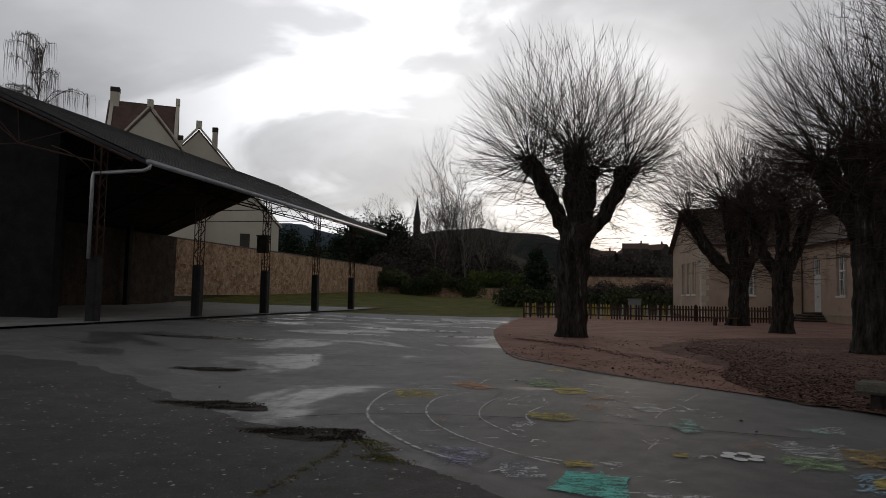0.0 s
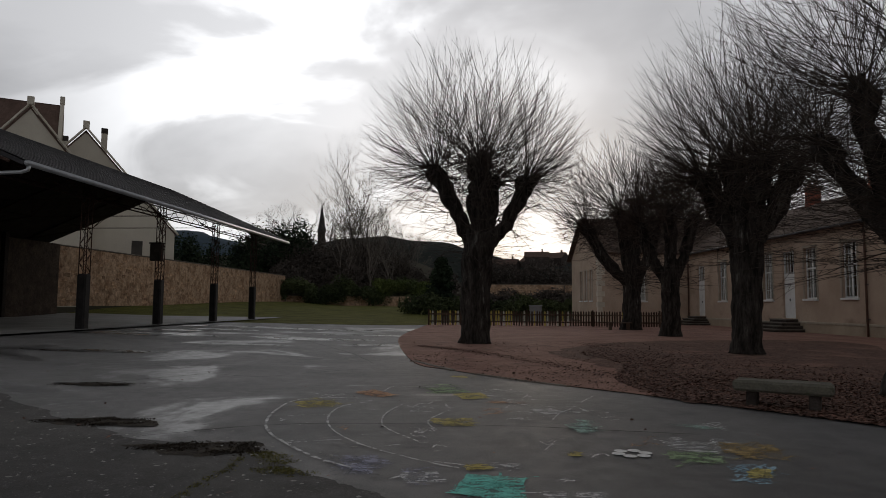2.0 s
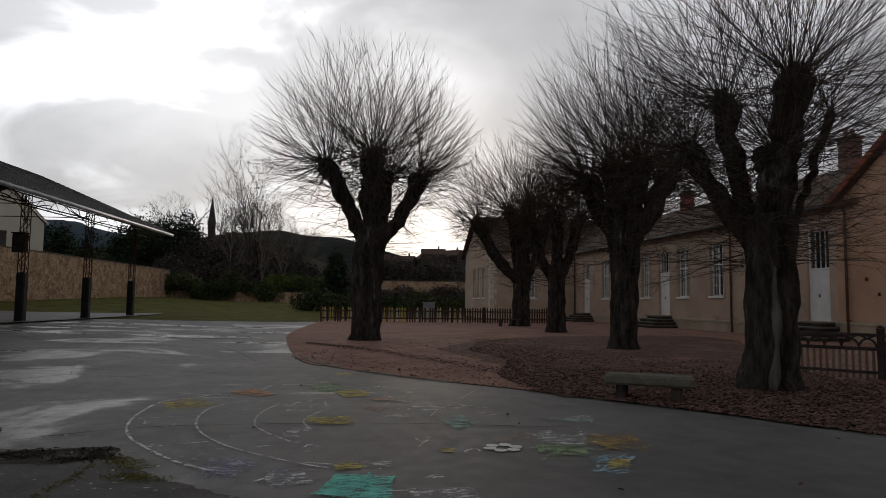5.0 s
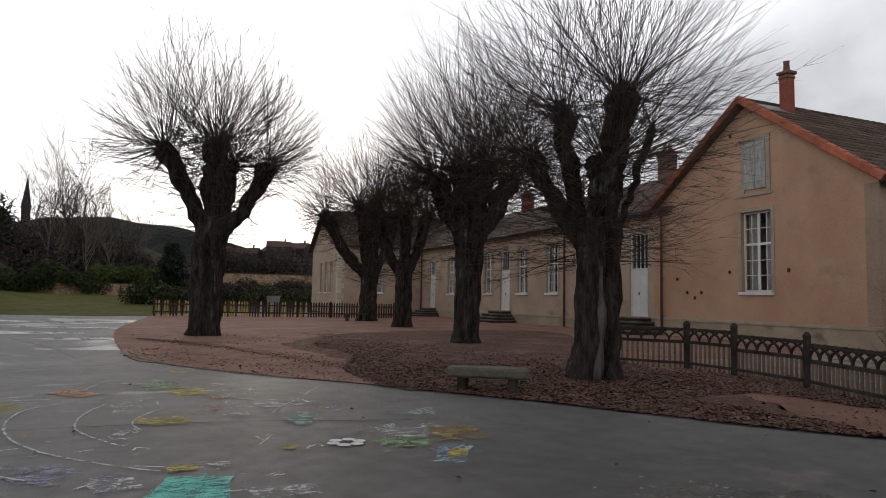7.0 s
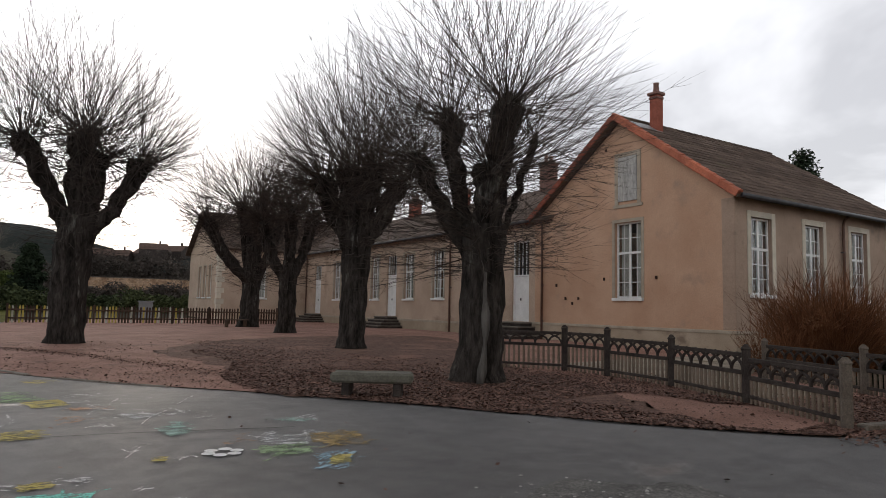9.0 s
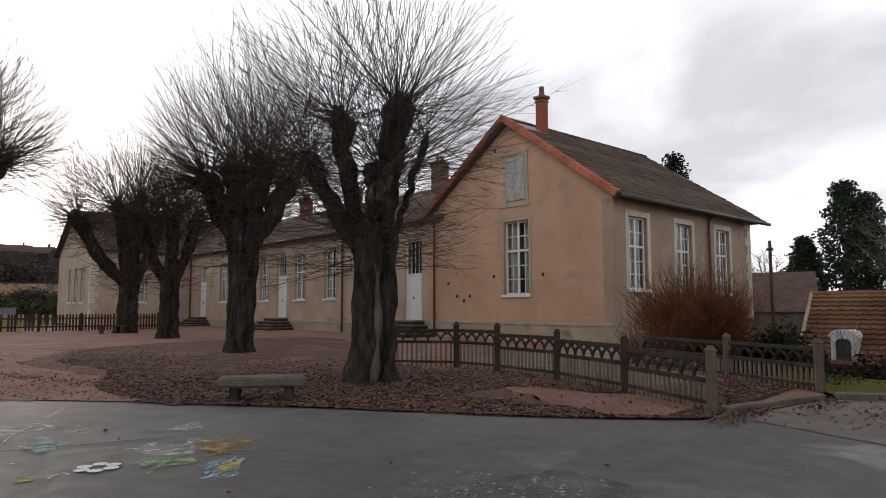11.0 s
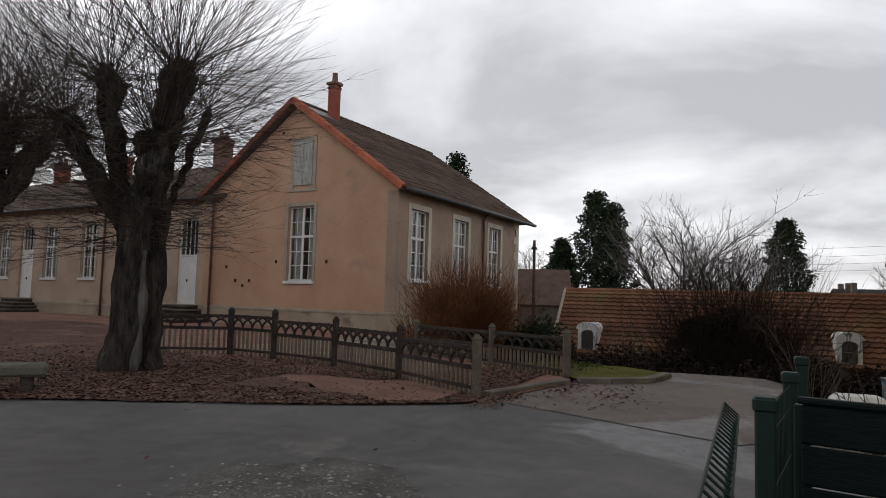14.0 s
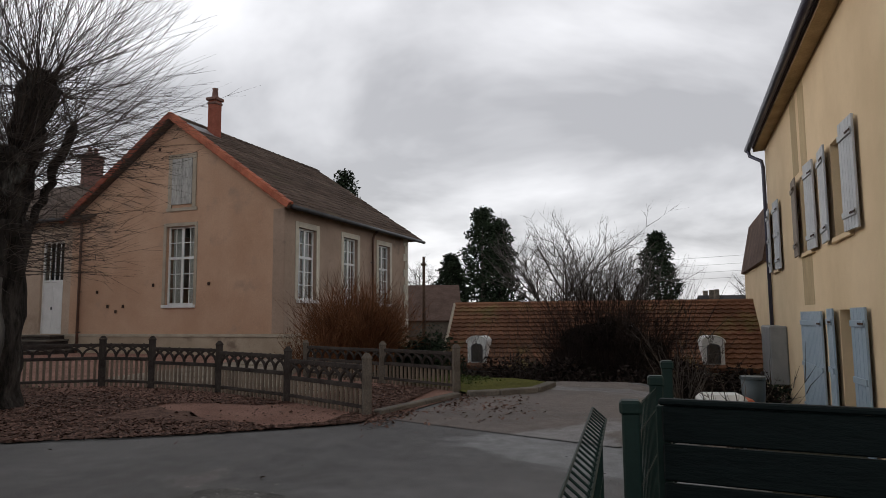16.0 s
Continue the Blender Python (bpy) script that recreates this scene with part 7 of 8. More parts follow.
SCRIBBLES = [
    (((1.8, 10.27), (2.86, 10.32), (2.59, 9.38), (1.63, 9.34)), "white", 5, 0.018),
    (((2.0, 9.04), (2.51, 9.05), (2.3, 8.32), (1.83, 8.31)), "white", 7, 0.018),
    (((-0.7, 10.08), (0.19, 10.12), (0.17, 9.45), (-0.66, 9.42)), "white", 5, 0.016),
    (((1.88, 8.06), (2.55, 8.07), (2.33, 7.42), (1.72, 7.4)), "white", 5, 0.014),
    (((-0.55, 7.57), (-0.39, 7.57), (-0.38, 7.23), (-0.53, 7.22)), "white", 3, 0.016),
    (((-0.82, 7.82), (-0.56, 7.83), (-0.55, 7.53), (-0.79, 7.53)), "white", 2, 0.014),
    (((0.64, 8.88), (1.17, 8.9), (1.06, 8.12), (0.58, 8.1)), "white", 6, 0.018),
    (((0.58, 7.08), (0.91, 7.09), (0.81, 6.37), (0.51, 6.36)), "white", 6, 0.016),
    (((0.73, 6.19), (0.92, 6.19), (0.88, 5.93), (0.7, 5.93)), "white", 3, 0.016),
    (((2.74, 8.34), (3.15, 8.35), (2.95, 7.84), (2.57, 7.83)), "white", 4, 0.018),
    (((3.11, 6.31), (3.27, 6.31), (2.99, 5.79), (2.84, 5.79)), "white", 6, 0.02),
    (((3.43, 6.19), (3.73, 6.19), (3.49, 5.79), (3.2, 5.79)), "white", 7, 0.02),
    (((3.76, 7.04), (4.2, 7.04), (3.92, 6.59), (3.51, 6.58)), "white", 9, 0.02),
    (((1.1, 5.46), (1.24, 5.46), (1.19, 5.26), (1.06, 5.26)), "white", 6, 0.014),
    (((1.25, 5.33), (1.36, 5.33), (1.31, 5.17), (1.21, 5.17)), "white", 5, 0.014),
    (((2.03, 5.68), (2.24, 5.68), (2.15, 5.46), (1.95, 5.46)), "white", 4, 0.012),
    (((-0.2, 5.84), (0.34, 5.84), (0.29, 5.21), (-0.19, 5.21)), "lilac", 26, 0.014),
    (((0.37, 5.35), (0.71, 5.35), (0.64, 4.85), (0.33, 4.85)), "lilac", 22, 0.013),
    (((1.47, 4.91), (1.66, 4.91), (1.59, 4.73), (1.41, 4.73)), "white", 3, 0.012),
    (((2.51, 7.38), (2.82, 7.39), (2.53, 6.66), (2.26, 6.65)), "mint", 14, 0.018),
    (((-0.17, 7.47), (0.21, 7.48), (0.19, 7.01), (-0.16, 7.01)), "orange", 3, 0.014),
    (((1.57, 8.26), (2.02, 8.27), (1.9, 7.81), (1.48, 7.8)), "orange", 8, 0.02),
    (((2.71, 6.36), (3.1, 6.36), (2.9, 5.97), (2.53, 5.96)), "orange", 7, 0.016),
    (((2.86, 5.72), (3.38, 5.72), (3.04, 5.16), (2.57, 5.16)), "green", 22, 0.02),
    (((3.55, 6.06), (4.21, 6.07), (3.69, 5.34), (3.11, 5.34)), "ochre", 16, 0.02),
    (((1.16, 10.8), (2.05, 10.85), (1.83, 9.76), (1.04, 9.72)), "green", 14, 0.02),
    (((3.04, 5.16), (3.63, 5.16), (3.23, 4.6), (2.7, 4.6)), "blue", 24, 0.016),
    (((1.28, 9.17), (1.4, 9.17), (1.22, 8.04), (1.12, 8.03)), "white", 3, 0.014),
    (((1.74, 6.38), (2.07, 6.38), (1.91, 5.89), (1.6, 5.89)), "white", 4, 0.01),
    (((2.87, 7.65), (3.21, 7.65), (3.06, 7.29), (2.73, 7.28)), "white", 4, 0.014),
    (((2.47, 9.79), (2.81, 9.8), (2.64, 9.22), (2.32, 9.21)), "white", 3, 0.012),
]
for k, (c, colour, n, w) in enumerate(SCRIBBLES):
    scribble(c, colour, n, w, 300 + k)
for k, line in enumerate([((-0.58, 6.43), (-0.35, 6.49), (-0.09, 6.54)), ((3.03, 8.62), (3.26, 8.98), (3.44, 9.25)), ((2.27, 7.41), (2.49, 7.83), (2.75, 8.16)), ((0.83, 10.63), (1.14, 10.58), (1.47, 10.39)), ((0.67, 5.54), (0.78, 5.48), (0.99, 5.35)), ((0.42, 9.7), (0.58, 10.34), (0.69, 10.63))]):
    chalk_line(list(line), "white", "thin white chalk stroke on asphalt", 0.024, 0.15, 400 + k)

for k, (c, dens) in enumerate(((((3.11, 4.99), (3.31, 4.99), (3.14, 4.74), (2.95, 4.74)), 2.0), (((0.91, 5.42), (1.05, 5.42), (1.01, 5.24), (0.87, 5.24)), 1.2), (((1.89, 5.76), (2.01, 5.76), (1.95, 5.62), (1.84, 5.62)), 1.6), (((1.08, 7.61), (1.39, 7.61), (1.3, 7.16), (1.01, 7.15)), 1.0), (((-0.71, 9.19), (-0.19, 9.22), (-0.18, 8.56), (-0.66, 8.55)), 0.5))):
    chalk_fill(c, "yellow", "rubbed yellow chalk mark on asphalt", dens, 500 + k)

# ---- fallen leaves and debris ----
mulch = [(5.35, 17.41), (5.28, 12.83), (4.52, 8.93), (5.1, 8.14), (5.77, 6.55), (6.46, 5.41), (7.04, 4.43), (7.73, 4.74), (8.67, 6.02), (9.99, 7.83), (10.62, 9.26), (11.16, 10.93), (17.83, 20.78), (17.36, 23.98), (13.41, 23.99), (9.91, 22.81), (6.84, 20.03)]
patch("leaf_mulch", ragged(mulch), 0.0155, M["mulch"], 1.0, "trodden bed of rotting brown leaves on gravel", "leaves")



def leaves():
    rng = random.Random(5)
    V, F = [], []

    def leaf(x, y, size, z):
        w = rng.uniform(0, 2 * math.pi)
        a = Vector((math.cos(w), math.sin(w), rng.gauss(0, 0.25))) * size
        b = Vector((-math.sin(w), math.cos(w), rng.gauss(0, 0.35))) * size * 0.62
        p = Vector((x, y, ground_z(x, y) + z + size * 0.3))
        k = len(V)
        V.extend([p - a, p + b, p + a * 1.1, p - b])
        F.append((k, k + 1, k + 2, k + 3))

    def edge_x(y):
        for (x0, y0), (x1, y1) in zip(edge, edge[1:]):
            if min(y0, y1) <= y <= max(y0, y1):
                return x0 + (x1 - x0) * (y - y0) / (y1 - y0 + 1e-9)
        return 8.2

    made = 0
    while made < 80000:
        y = 2.8 + 20 * rng.random() ** 1.6
        e = edge_x(y)
        x = e - 0.12 + abs(rng.gauss(0, 3.2))
        if x > 12.5 + 0.25 * y:
            continue
        # bare path of red gravel and thinner cover away from the trees
        near = min(math.hypot(x - 8.15, y - 8.6), math.hypot(x - 10.98, y - 17.2) * 0.8, math.hypot(x - 6.5, y - 9) * 0.9, math.hypot(x - 8.6, y - 5.2) * 1.2)
        patchy = noise.noise(Vector((x * 0.45, y * 0.45, 1.0)))
        if rng.random() > 1.30 - near * 0.13 + 0.9 * patchy:
            continue
        if 10.6 + 0.75 * (y - 6.4) * (y < 6.4) < x - 0.55 and 4.3 < y < 10.0:
            if rng.random() > 0.15:
                continue
        # trodden strip of bare red gravel beside the kerb and the fence
        strip_d = abs((x - 7.9) * 0.64 + (y - 4.9) * 0.05 - 0.35) + 0.18 * noise.noise(Vector((x * 2, y * 2, 4)))
        if 3.2 < y < 6.3 and x > e + 0.12 and strip_d < 0.48 + 0.06 * (6.3 - y) and rng.random() > 0.02:
            continue
        if y > 9.2 and x < 4.4 + (y - 9.2) * 0.25 + 0.3 * math.sin(y):
            if rng.random() > 0.05:
                continue
        leaf(x, y, rng.uniform(0.012, 0.032), 0.019)
        made += 1
    # a drift along the ridge in the gravel, scattered leaves on the asphalt
    for _ in range(2500):
        t = rng.random()
        x, y = 2.2 + 3.0 * t + rng.gauss(0, 0.18), 20.7 - 11.2 * t + rng.gauss(0, 0.25) + 2.0 * math.sin(t * 3.1)
        leaf(x, y, rng.uniform(0.012, 0.028), 0.014)
    for _ in range(160):
        leaf(rng.uniform(-6, 9), rng.uniform(1.0, 14), rng.uniform(0.012, 0.03), 0.008)
    for cx, cy, sx, sy, n in ((8.6, 2.6, 0.5, 0.12, 500), (10.2, 2.05, 0.8, 0.15, 350), (9.6, 1.3, 0.7, 0.25, 250)):
        for _ in range(n):
            leaf(cx + rng.gauss(0, sx), cy + rng.gauss(0, sy), rng.uniform(0.012, 0.035), 0.01)
    tagged(mesh_object("fallen_leaves", V, F, M["leaf_litter"]), "brown fallen leaves covering the gravel under trees", "leaves", kind="stuff")


leaves()


def pebbles():
    """Grit and pale stone chips on the rough asphalt."""
    rng = random.Random(9)
    V, F = [], []
    for k in range(1250):
        x, y = rng.uniform(-7, 0.2), rng.uniform(2.5, 10)
        if k > 900:
            x, y = rng.gauss(3.9, 0.4), rng.gauss(2.5, 0.4)
        elif y > 9.9 + (x + 4.7) * -0.75 and x > -6:
            continue
        s = rng.uniform(0.006, 0.022)
        k = len(V)
        z = ground_z(x, y) + 0.008
        w = rng.uniform(0, 6.28)
        for j in range(4):
            q = w + j * math.pi / 2
            V.append((x + math.cos(q) * s * rng.uniform(0.7, 1.3), y + math.sin(q) * s * rng.uniform(0.7, 1.3), z))
        V.append((x, y, z + s * 0.4))
        F += [(k + j, k + (j + 1) % 4, k + 4) for j in range(4)]
    for _ in range(420):
        x, y = rng.uniform(-6.5, 0.1), rng.uniform(2.6, 8.8)
        if y > 9.3 + (x + 4.7) * -0.75:
            continue
        s, w, k = rng.uniform(0.006, 0.030), rng.uniform(0, 6.28), len(V)
        V += [(x + math.cos(w + j * 1.26) * s * rng.uniform(0.5, 1.2), y + math.sin(w + j * 1.26) * s * rng.uniform(0.4, 0.9), ground_z(x, y) + 0.0095) for j in range(5)]
        F.append(tuple(range(k, k + 5)))
    tagged(mesh_object("grit", V, F, M["fleck"]), "pale stone chips scattered on rough asphalt", "grit", kind="stuff")


pebbles()
for k, (x, y, a, b, n) in enumerate(((-2.8, 7.75, 0.45, 0.17, 1500), (-1.35, 6.27, 0.42, 0.19, 1700), (-4.0, 10.95, 0.55, 0.14, 900))):
    hedge_run("dirt_crumbs", [(x + a * 0.9 * math.sin(j * 1.7), y + b * math.cos(j * 2.3), ground_z(x, y) + 0.012) for j in range(7)], (a * 0.5, b * 0.7, 0.006), n // 7, 0.012, "damp_dirt", "dark crumbs of wet dirt and rotten leaves", 46 + k, "dirt")
hedge_run("moss", [(-0.75 + 0.04 * k, 6.0 - 0.12 * k + 0.05 * math.sin(k), 0.012) for k in range(7)], (0.14, 0.09, 0.004), 240, 0.008, "moss", "thin yellowish moss beside a dirt patch", 45, "moss")
hedge_run("moss", [(-1.24 + 0.05 * k, 4.4 + 0.2 * k, 0.012) for k in range(8)], (0.06, 0.10, 0.003), 90, 0.007, "moss", "thin line of moss in an asphalt joint", 44, "moss")

# ---- low tiled house beyond the street ----


def low_house():
    h = tagged(empty("low_house"), "low house with a mossy orange tile roof below the street", "house")
    x0, x1, y0, y1 = 21.5, 25.0, -8.0, 5.35
    ze, zr = -0.38, 1.66
    bm = bmesh.new()
    roof_sheet(bm, [(x0, y0, ze), (x0, y1 - 0.3, ze), (x1, y1, zr), (x1, y0, zr)])
    roof_sheet(bm, [(x1 + 3.5, y0, ze), (x1 + 3.5, y1 - 0.3, ze), (x1, y1, zr), (x1, y0, zr)])
    roof = part("roof", bm, M["mossy_tile"], h)
    tiled_slope(roof, (x0 - 0.03, y1 - 0.3, ze), (x0 - 0.03, y0, ze), (x1, y1, zr), (x1, y0, zr), M["mossy_tile"], 0.27, 0.30, 0.06)
    part_v("verge", tube(([], []), [(x0 - 0.05, y1 - 0.27, ze + 0.06), (x1, y1 + 0.03, zr + 0.08)], [0.06, 0.06], 6), M["dressing"], roof, "pale mortar verge")
    part_v("ridge", tube(([], []), [(x1, y0, zr + 0.04), (x1, y1, zr + 0.04)], [0.11, 0.11], 8), M["mossy_tile"], roof)
    bm = bmesh.new()
    panel(bm, (x0 + 0.4, y0, 0), (0, 1, 0), (1, 0, 0), (0, y1 - y0 - 0.6), -3.2, ze + 0.15, [], 0.4)
    panel(bm, (x0 + 0.8, y1 - 0.6, 0), (1, 0, 0), (0, -1, 0), (0, 5.5), -3.2, ze + 0.15, [], 0.4)
    bm.faces.new([bm.verts.new(v) for v in ((x0 + 0.5, y1 - 0.7, ze), (x1 + 3, y1 - 0.7, ze), (x1, y1 - 0.6, zr - 0.05))])
    part("wall", bm, M["dressing"], h)
    for y in (3.92, -3.27):
        d = tagged(empty("dormer", Matrix.Translation((21.65, y, -0.20))), "small white arched dormer")
        d.parent = h
        bm = bmesh.new()
        w = 0.31
        outer = [(-w, -0.30), (w, -0.30), (w, 0.62)] + [(w * math.cos(math.pi * k / 8), 0.62 + 0.20 * math.sin(math.pi * k / 8)) for k in range(1, 8)] + [(-w, 0.62)]
        f = [bm.verts.new((0, a, b)) for a, b in outer]
        g = [bm.verts.new((1.5, a, b)) for a, b in outer]
        n = len(outer)
        bm.faces.new(f), bm.faces.new(g[::-1])
        for i in range(n):
            bm.faces.new([f[i], g[i], g[(i + 1) % n], f[(i + 1) % n]])
        part("cheek", bm, M["white_paint"], d)
        bm = bmesh.new()
        w = 0.17
        ins = [(-w, 0.02), (w, 0.02), (w, 0.5)] + [(w * math.cos(math.pi * k / 6), 0.5 + 0.08 * math.sin(math.pi * k / 6)) for k in range(1, 6)] + [(-w, 0.5)]
        bm.faces.new([bm.verts.new((-0.02, a, b)) for a, b in ins])
        # shade behind the dormer window, as a dark sheet
        part("pane", bm, M["room_shade"], d)
        V = ([], [])
        pts = [(-0.03, a, b) for a, b in ins + ins[:1]]
        tube(V, pts, [0.022] * len(pts), 4)
        part_v("window_frame", V, M["dark_zinc"], d)
        V = ([], [])
        pts = [(-0.03, 0.34 * math.cos(math.pi * k / 10), 0.62 + 0.215 * math.sin(math.pi * k / 10)) for k in range(11)]
        tube(V, pts, [0.022] * 11, 5)
        part_v("hood", V, M["white_paint"], d)
    bm = bmesh.new()
    box(bm, (23.4, -0.9, 0.85), (0.5, 0.45, 0.05), 0.01, Matrix.Rotation(-0.53, 3, "Y"))
    part("skylight", bm, M["zinc"], h)


low_house()
hx, hy = polar(77.9, 48)
gabled_house("far_house", hx, hy, 15, 8, 11, 2.2, 4.6, "concrete", "brown_roof", "distant house with a brown roof behind the school", -1.2)
hx, hy = polar(97.6, 70)
gabled_house("far_house", hx, hy, 190, 7, 5, 1.8, 4.0, "concrete", "slate", "distant house with a grey roof and chimneys", -1.0, (), ((-1.4, 1, 0.4, 4.6, False), (0.4, 1, 0.4, 4.6, False), (1.8, 1, 0.4, 4.6, False)))


def utility_pole():
    x, y = polar(75.15, 34)
    p = tagged(empty("utility_pole", Matrix.Translation((x, y, -1.2))), "dark wooden utility pole", "pole")
    part_v("shaft", tube(([], []), [(0, 0, 0), (0, 0, 5.5)], [0.10, 0.07], 10), M["wood_dark"], p, smooth=True)
    bm = bmesh.new()
    box(bm, (0, 0, 5.1), (0.16, 0.26, 0.12), 0.01)
    part("crossarm", bm, M["wood_dark"], p)


utility_pole()
for k, el in enumerate((4.85, 4.25, 3.7, 3.2)):
    a, b = polar(60, 120), polar(112, 95)
    z = 1.3 + 95 * math.tan(radians(el))
    pts = [(a[0] + (b[0] - a[0]) * t / 8, a[1] + (b[1] - a[1]) * t / 8, z - 1.2 * math.sin(math.pi * t / 8)) for t in range(9)]
    tagged(part_v("overhead_wire", tube(([], []), pts, [0.018] * 9, 4), M["dark_zinc"], None, "thin dark overhead wire"), "thin dark overhead wire against the sky", "wire", "overhead wires")
# evergreens and bare trees behind the low house
hx, hy = polar(80.1, 56)
conifer(hx, hy, -2, 12.2, 2.7, 61, "tall dark conifer with a ragged broad outline", 0.2)
hx, hy = polar(81.6, 57)
conifer(hx, hy, -2, 11.3, 2.3, 66, "tall dark conifer with a ragged outline", 0.2)
hx, hy = polar(77.4, 58)
conifer(hx, hy, -2, 8.5, 2.2, 62, "dark conifer beside a taller one", 0.1)
hx, hy = polar(94.5, 62)
conifer(hx, hy, -2, 10.4, 2.5, 63, "dark pine with a rounded crown", 0.35)
hx, hy = polar(68.2, 62)
conifer(hx, hy, -1, 15.6, 2.9, 64, "dark conifer behind the school roof", 0.2)
for k, (az, r, h) in enumerate(((85.0, 40, 8.2), (87.0, 38, 8.4), (88.6, 41, 9.0), (90.6, 38, 7.8), (92.2, 40, 6.8), (75.2, 60, 8.0), (102.0, 62, 7))):
    hx, hy = polar(az, r)
    bare_tree(hx, hy, h, 0.75, 110 + k, "bare grey deciduous tree behind the low house", "grey_bark", 15, 0.16, z=-2.2 + (0.4 if k > 4 else 0))


def bush(x, y, z, w, h, n, material, label, seed, leafy=0, leaf_mat="evergreen", spread=0.9, clumps=14):
    """A shrub of many fine stems from one root."""
    rng = random.Random(seed)
    b = tagged(empty("bush", Matrix.Translation((x, y, z))), label, "shrub")
    vf = ([], [])
    for _ in range(n):
        a = rng.uniform(0, 2 * math.pi)
        s = rng.random() ** 0.6
        d = (math.cos(a) * s * spread, math.sin(a) * s * spread, 1.0)
        p = (math.cos(a) * s * w * 0.25, math.sin(a) * s * w * 0.25, 0)
        L = h * rng.uniform(0.6, 1.1) * (1.15 - 0.25 * s)
        q = shoot(vf, rng, p, d, L, 0.010, 0.25, 3, 5, 0.10)
        for _ in range(4):
            j = rng.randint(2, 5)
            dd = (q[j] - q[j - 1]).normalized() + Vector((rng.gauss(0, 0.5), rng.gauss(0, 0.5), rng.gauss(0.1, 0.4)))
            shoot(vf, rng, q[j], dd, L * rng.uniform(0.2, 0.4), 0.006, 0.2, 3, 3, 0.1)
    part_v("crown", vf, M[material], b)
    if leafy:
        lf = ([], [])
        for _ in range(clumps):
            c = (rng.gauss(0, w * 0.22), rng.gauss(0, w * 0.22), h * rng.uniform(0.12, 0.78))
            foliage(lf, rng, c, (w * rng.uniform(0.12, 0.24), w * rng.uniform(0.12, 0.24), h * rng.uniform(0.05, 0.13)), leafy, 0.045)
        part_v("foliage", lf, M[leaf_mat], b)


bush(18.3, 6.75, -0.25, 2.0, 2.1, 1500, "russet", "dense russet leafless shrub before the school wall", 71, 420, "russet", 0.95, 40)
bush(16.4, 7.2, -0.15, 1.3, 1.1, 200, "russet", "small russet shrub beside the fence", 72)
bush(19.0, -0.2, -2.0, 2.7, 3.7, 900, "dark_brush", "large dark overgrown shrub beside the street", 73, 2000, "dark_brush", 0.55, 70)
bush(18.6, -1.3, -2.0, 1.6, 2.6, 300, "dark_brush", "dark overgrown shrub with drooping twigs beside the street", 74, 500, "dark_brush", 0.8, 20)
bush(18.9, 1.9, -2.0, 1.6, 2.4, 160, "brush", "thin dark shrub on the bank", 75, 150)
bush(20.2, 3.4, -2.1, 1.0, 2.9, 70, "brush", "slender bare sapling before the tiled roof", 76)
hedge_run("hedge", [(19.6 + 0.1 * k, 6.2 - 0.30 * k, -0.25 + rng0.uniform(-0.1, 0.15)) for k in range(6)], (0.6, 0.5, 1.0), 2200, 0.06, "evergreen", "dark evergreen shrubs beside the school corner", 77)
hedge_run("hedge", [(16.6 + rng0.gauss(0, 0.4), 4.2 - 0.55 * k, -0.60 + rng0.uniform(-0.2, 0.3)) for k in range(15)], (0.7, 0.6, 0.6), 1500, 0.05, "dark_brush", "low dark scrub on the street bank", 78, "scrub")
hedge_run("hedge", [(18.2 + rng0.gauss(0, 0.5), 4.6 - 0.62 * k, -0.95 + rng0.uniform(-0.2, 0.2)) for k in range(17)], (0.8, 0.7, 0.6), 1000, 0.06, "evergreen", "low dark hedge before the tiled house", 79)
hedge_run("ivy", [(13.2 + rng0.gauss(0, 0.5), 3.0 - 0.1 * k, 0.02) for k in range(6)], (0.6, 0.5, 0.08), 500, 0.03, "blade", "tufts of rough grass on the verge", 80, "grass")

# ---- beige house beside the yard entrance ----
B_U = Vector((math.sin(radians(96)), math.cos(radians(96)), 0))
B_N = Vector((math.cos(radians(96)), -math.sin(radians(96)), 0))  # into the house
B_O = Vector((0.14, -0.11, 0)) + B_N * 2.4


def shutter(house, m, a, b, z0, z1, y, material, swing=0.0):
    """A ledged board shutter with grooves between its boards, hinged open against the wall."""
    w = b - a
    n = max(3, int(w / 0.13))
    prof = []
    for k in range(n):
        x0, x1 = w * k / n, w * (k + 1) / n
        prof += [(x0 + 0.001, 0.006), (x0 + 0.008, 0.016), (x1 - 0.008, 0.016), (x1 - 0.001, 0.006)]
    prof += [(w, -0.016), (0, -0.016)]
    k = len(prof)
    V = [(x, d, z) for z in (z0, z1) for x, d in prof]
    F = [tuple(range(k))[::-1], tuple(range(k, 2 * k))] + [(i, (i + 1) % k, k + (i + 1) % k, k + i) for i in range(k)]
    s = part_v("shutter", (V, F), M[material], house, "")
    s.matrix_world = m @ Matrix.Translation((a, y, 0)) @ Matrix.Rotation(swing, 4, "Z")
    for z in (z0 + 0.22, z1 - 0.22) + ((z0 + z1) / 2,) * (z1 - z0 > 1.6):
        bm = bmesh.new()
        box(bm, (w / 2, 0.028, z), (w - 0.05, 0.025, 0.09), 0.004)
        part("batten", bm, M[material], s)
    for z in (z0 + 0.22, z1 - 0.22):
        bm = bmesh.new()
        box(bm, (0.10, 0.047, z), (0.24, 0.012, 0.03), 0.003)
        part("hinge", bm, M["iron"], s, "dark iron strap hinge")


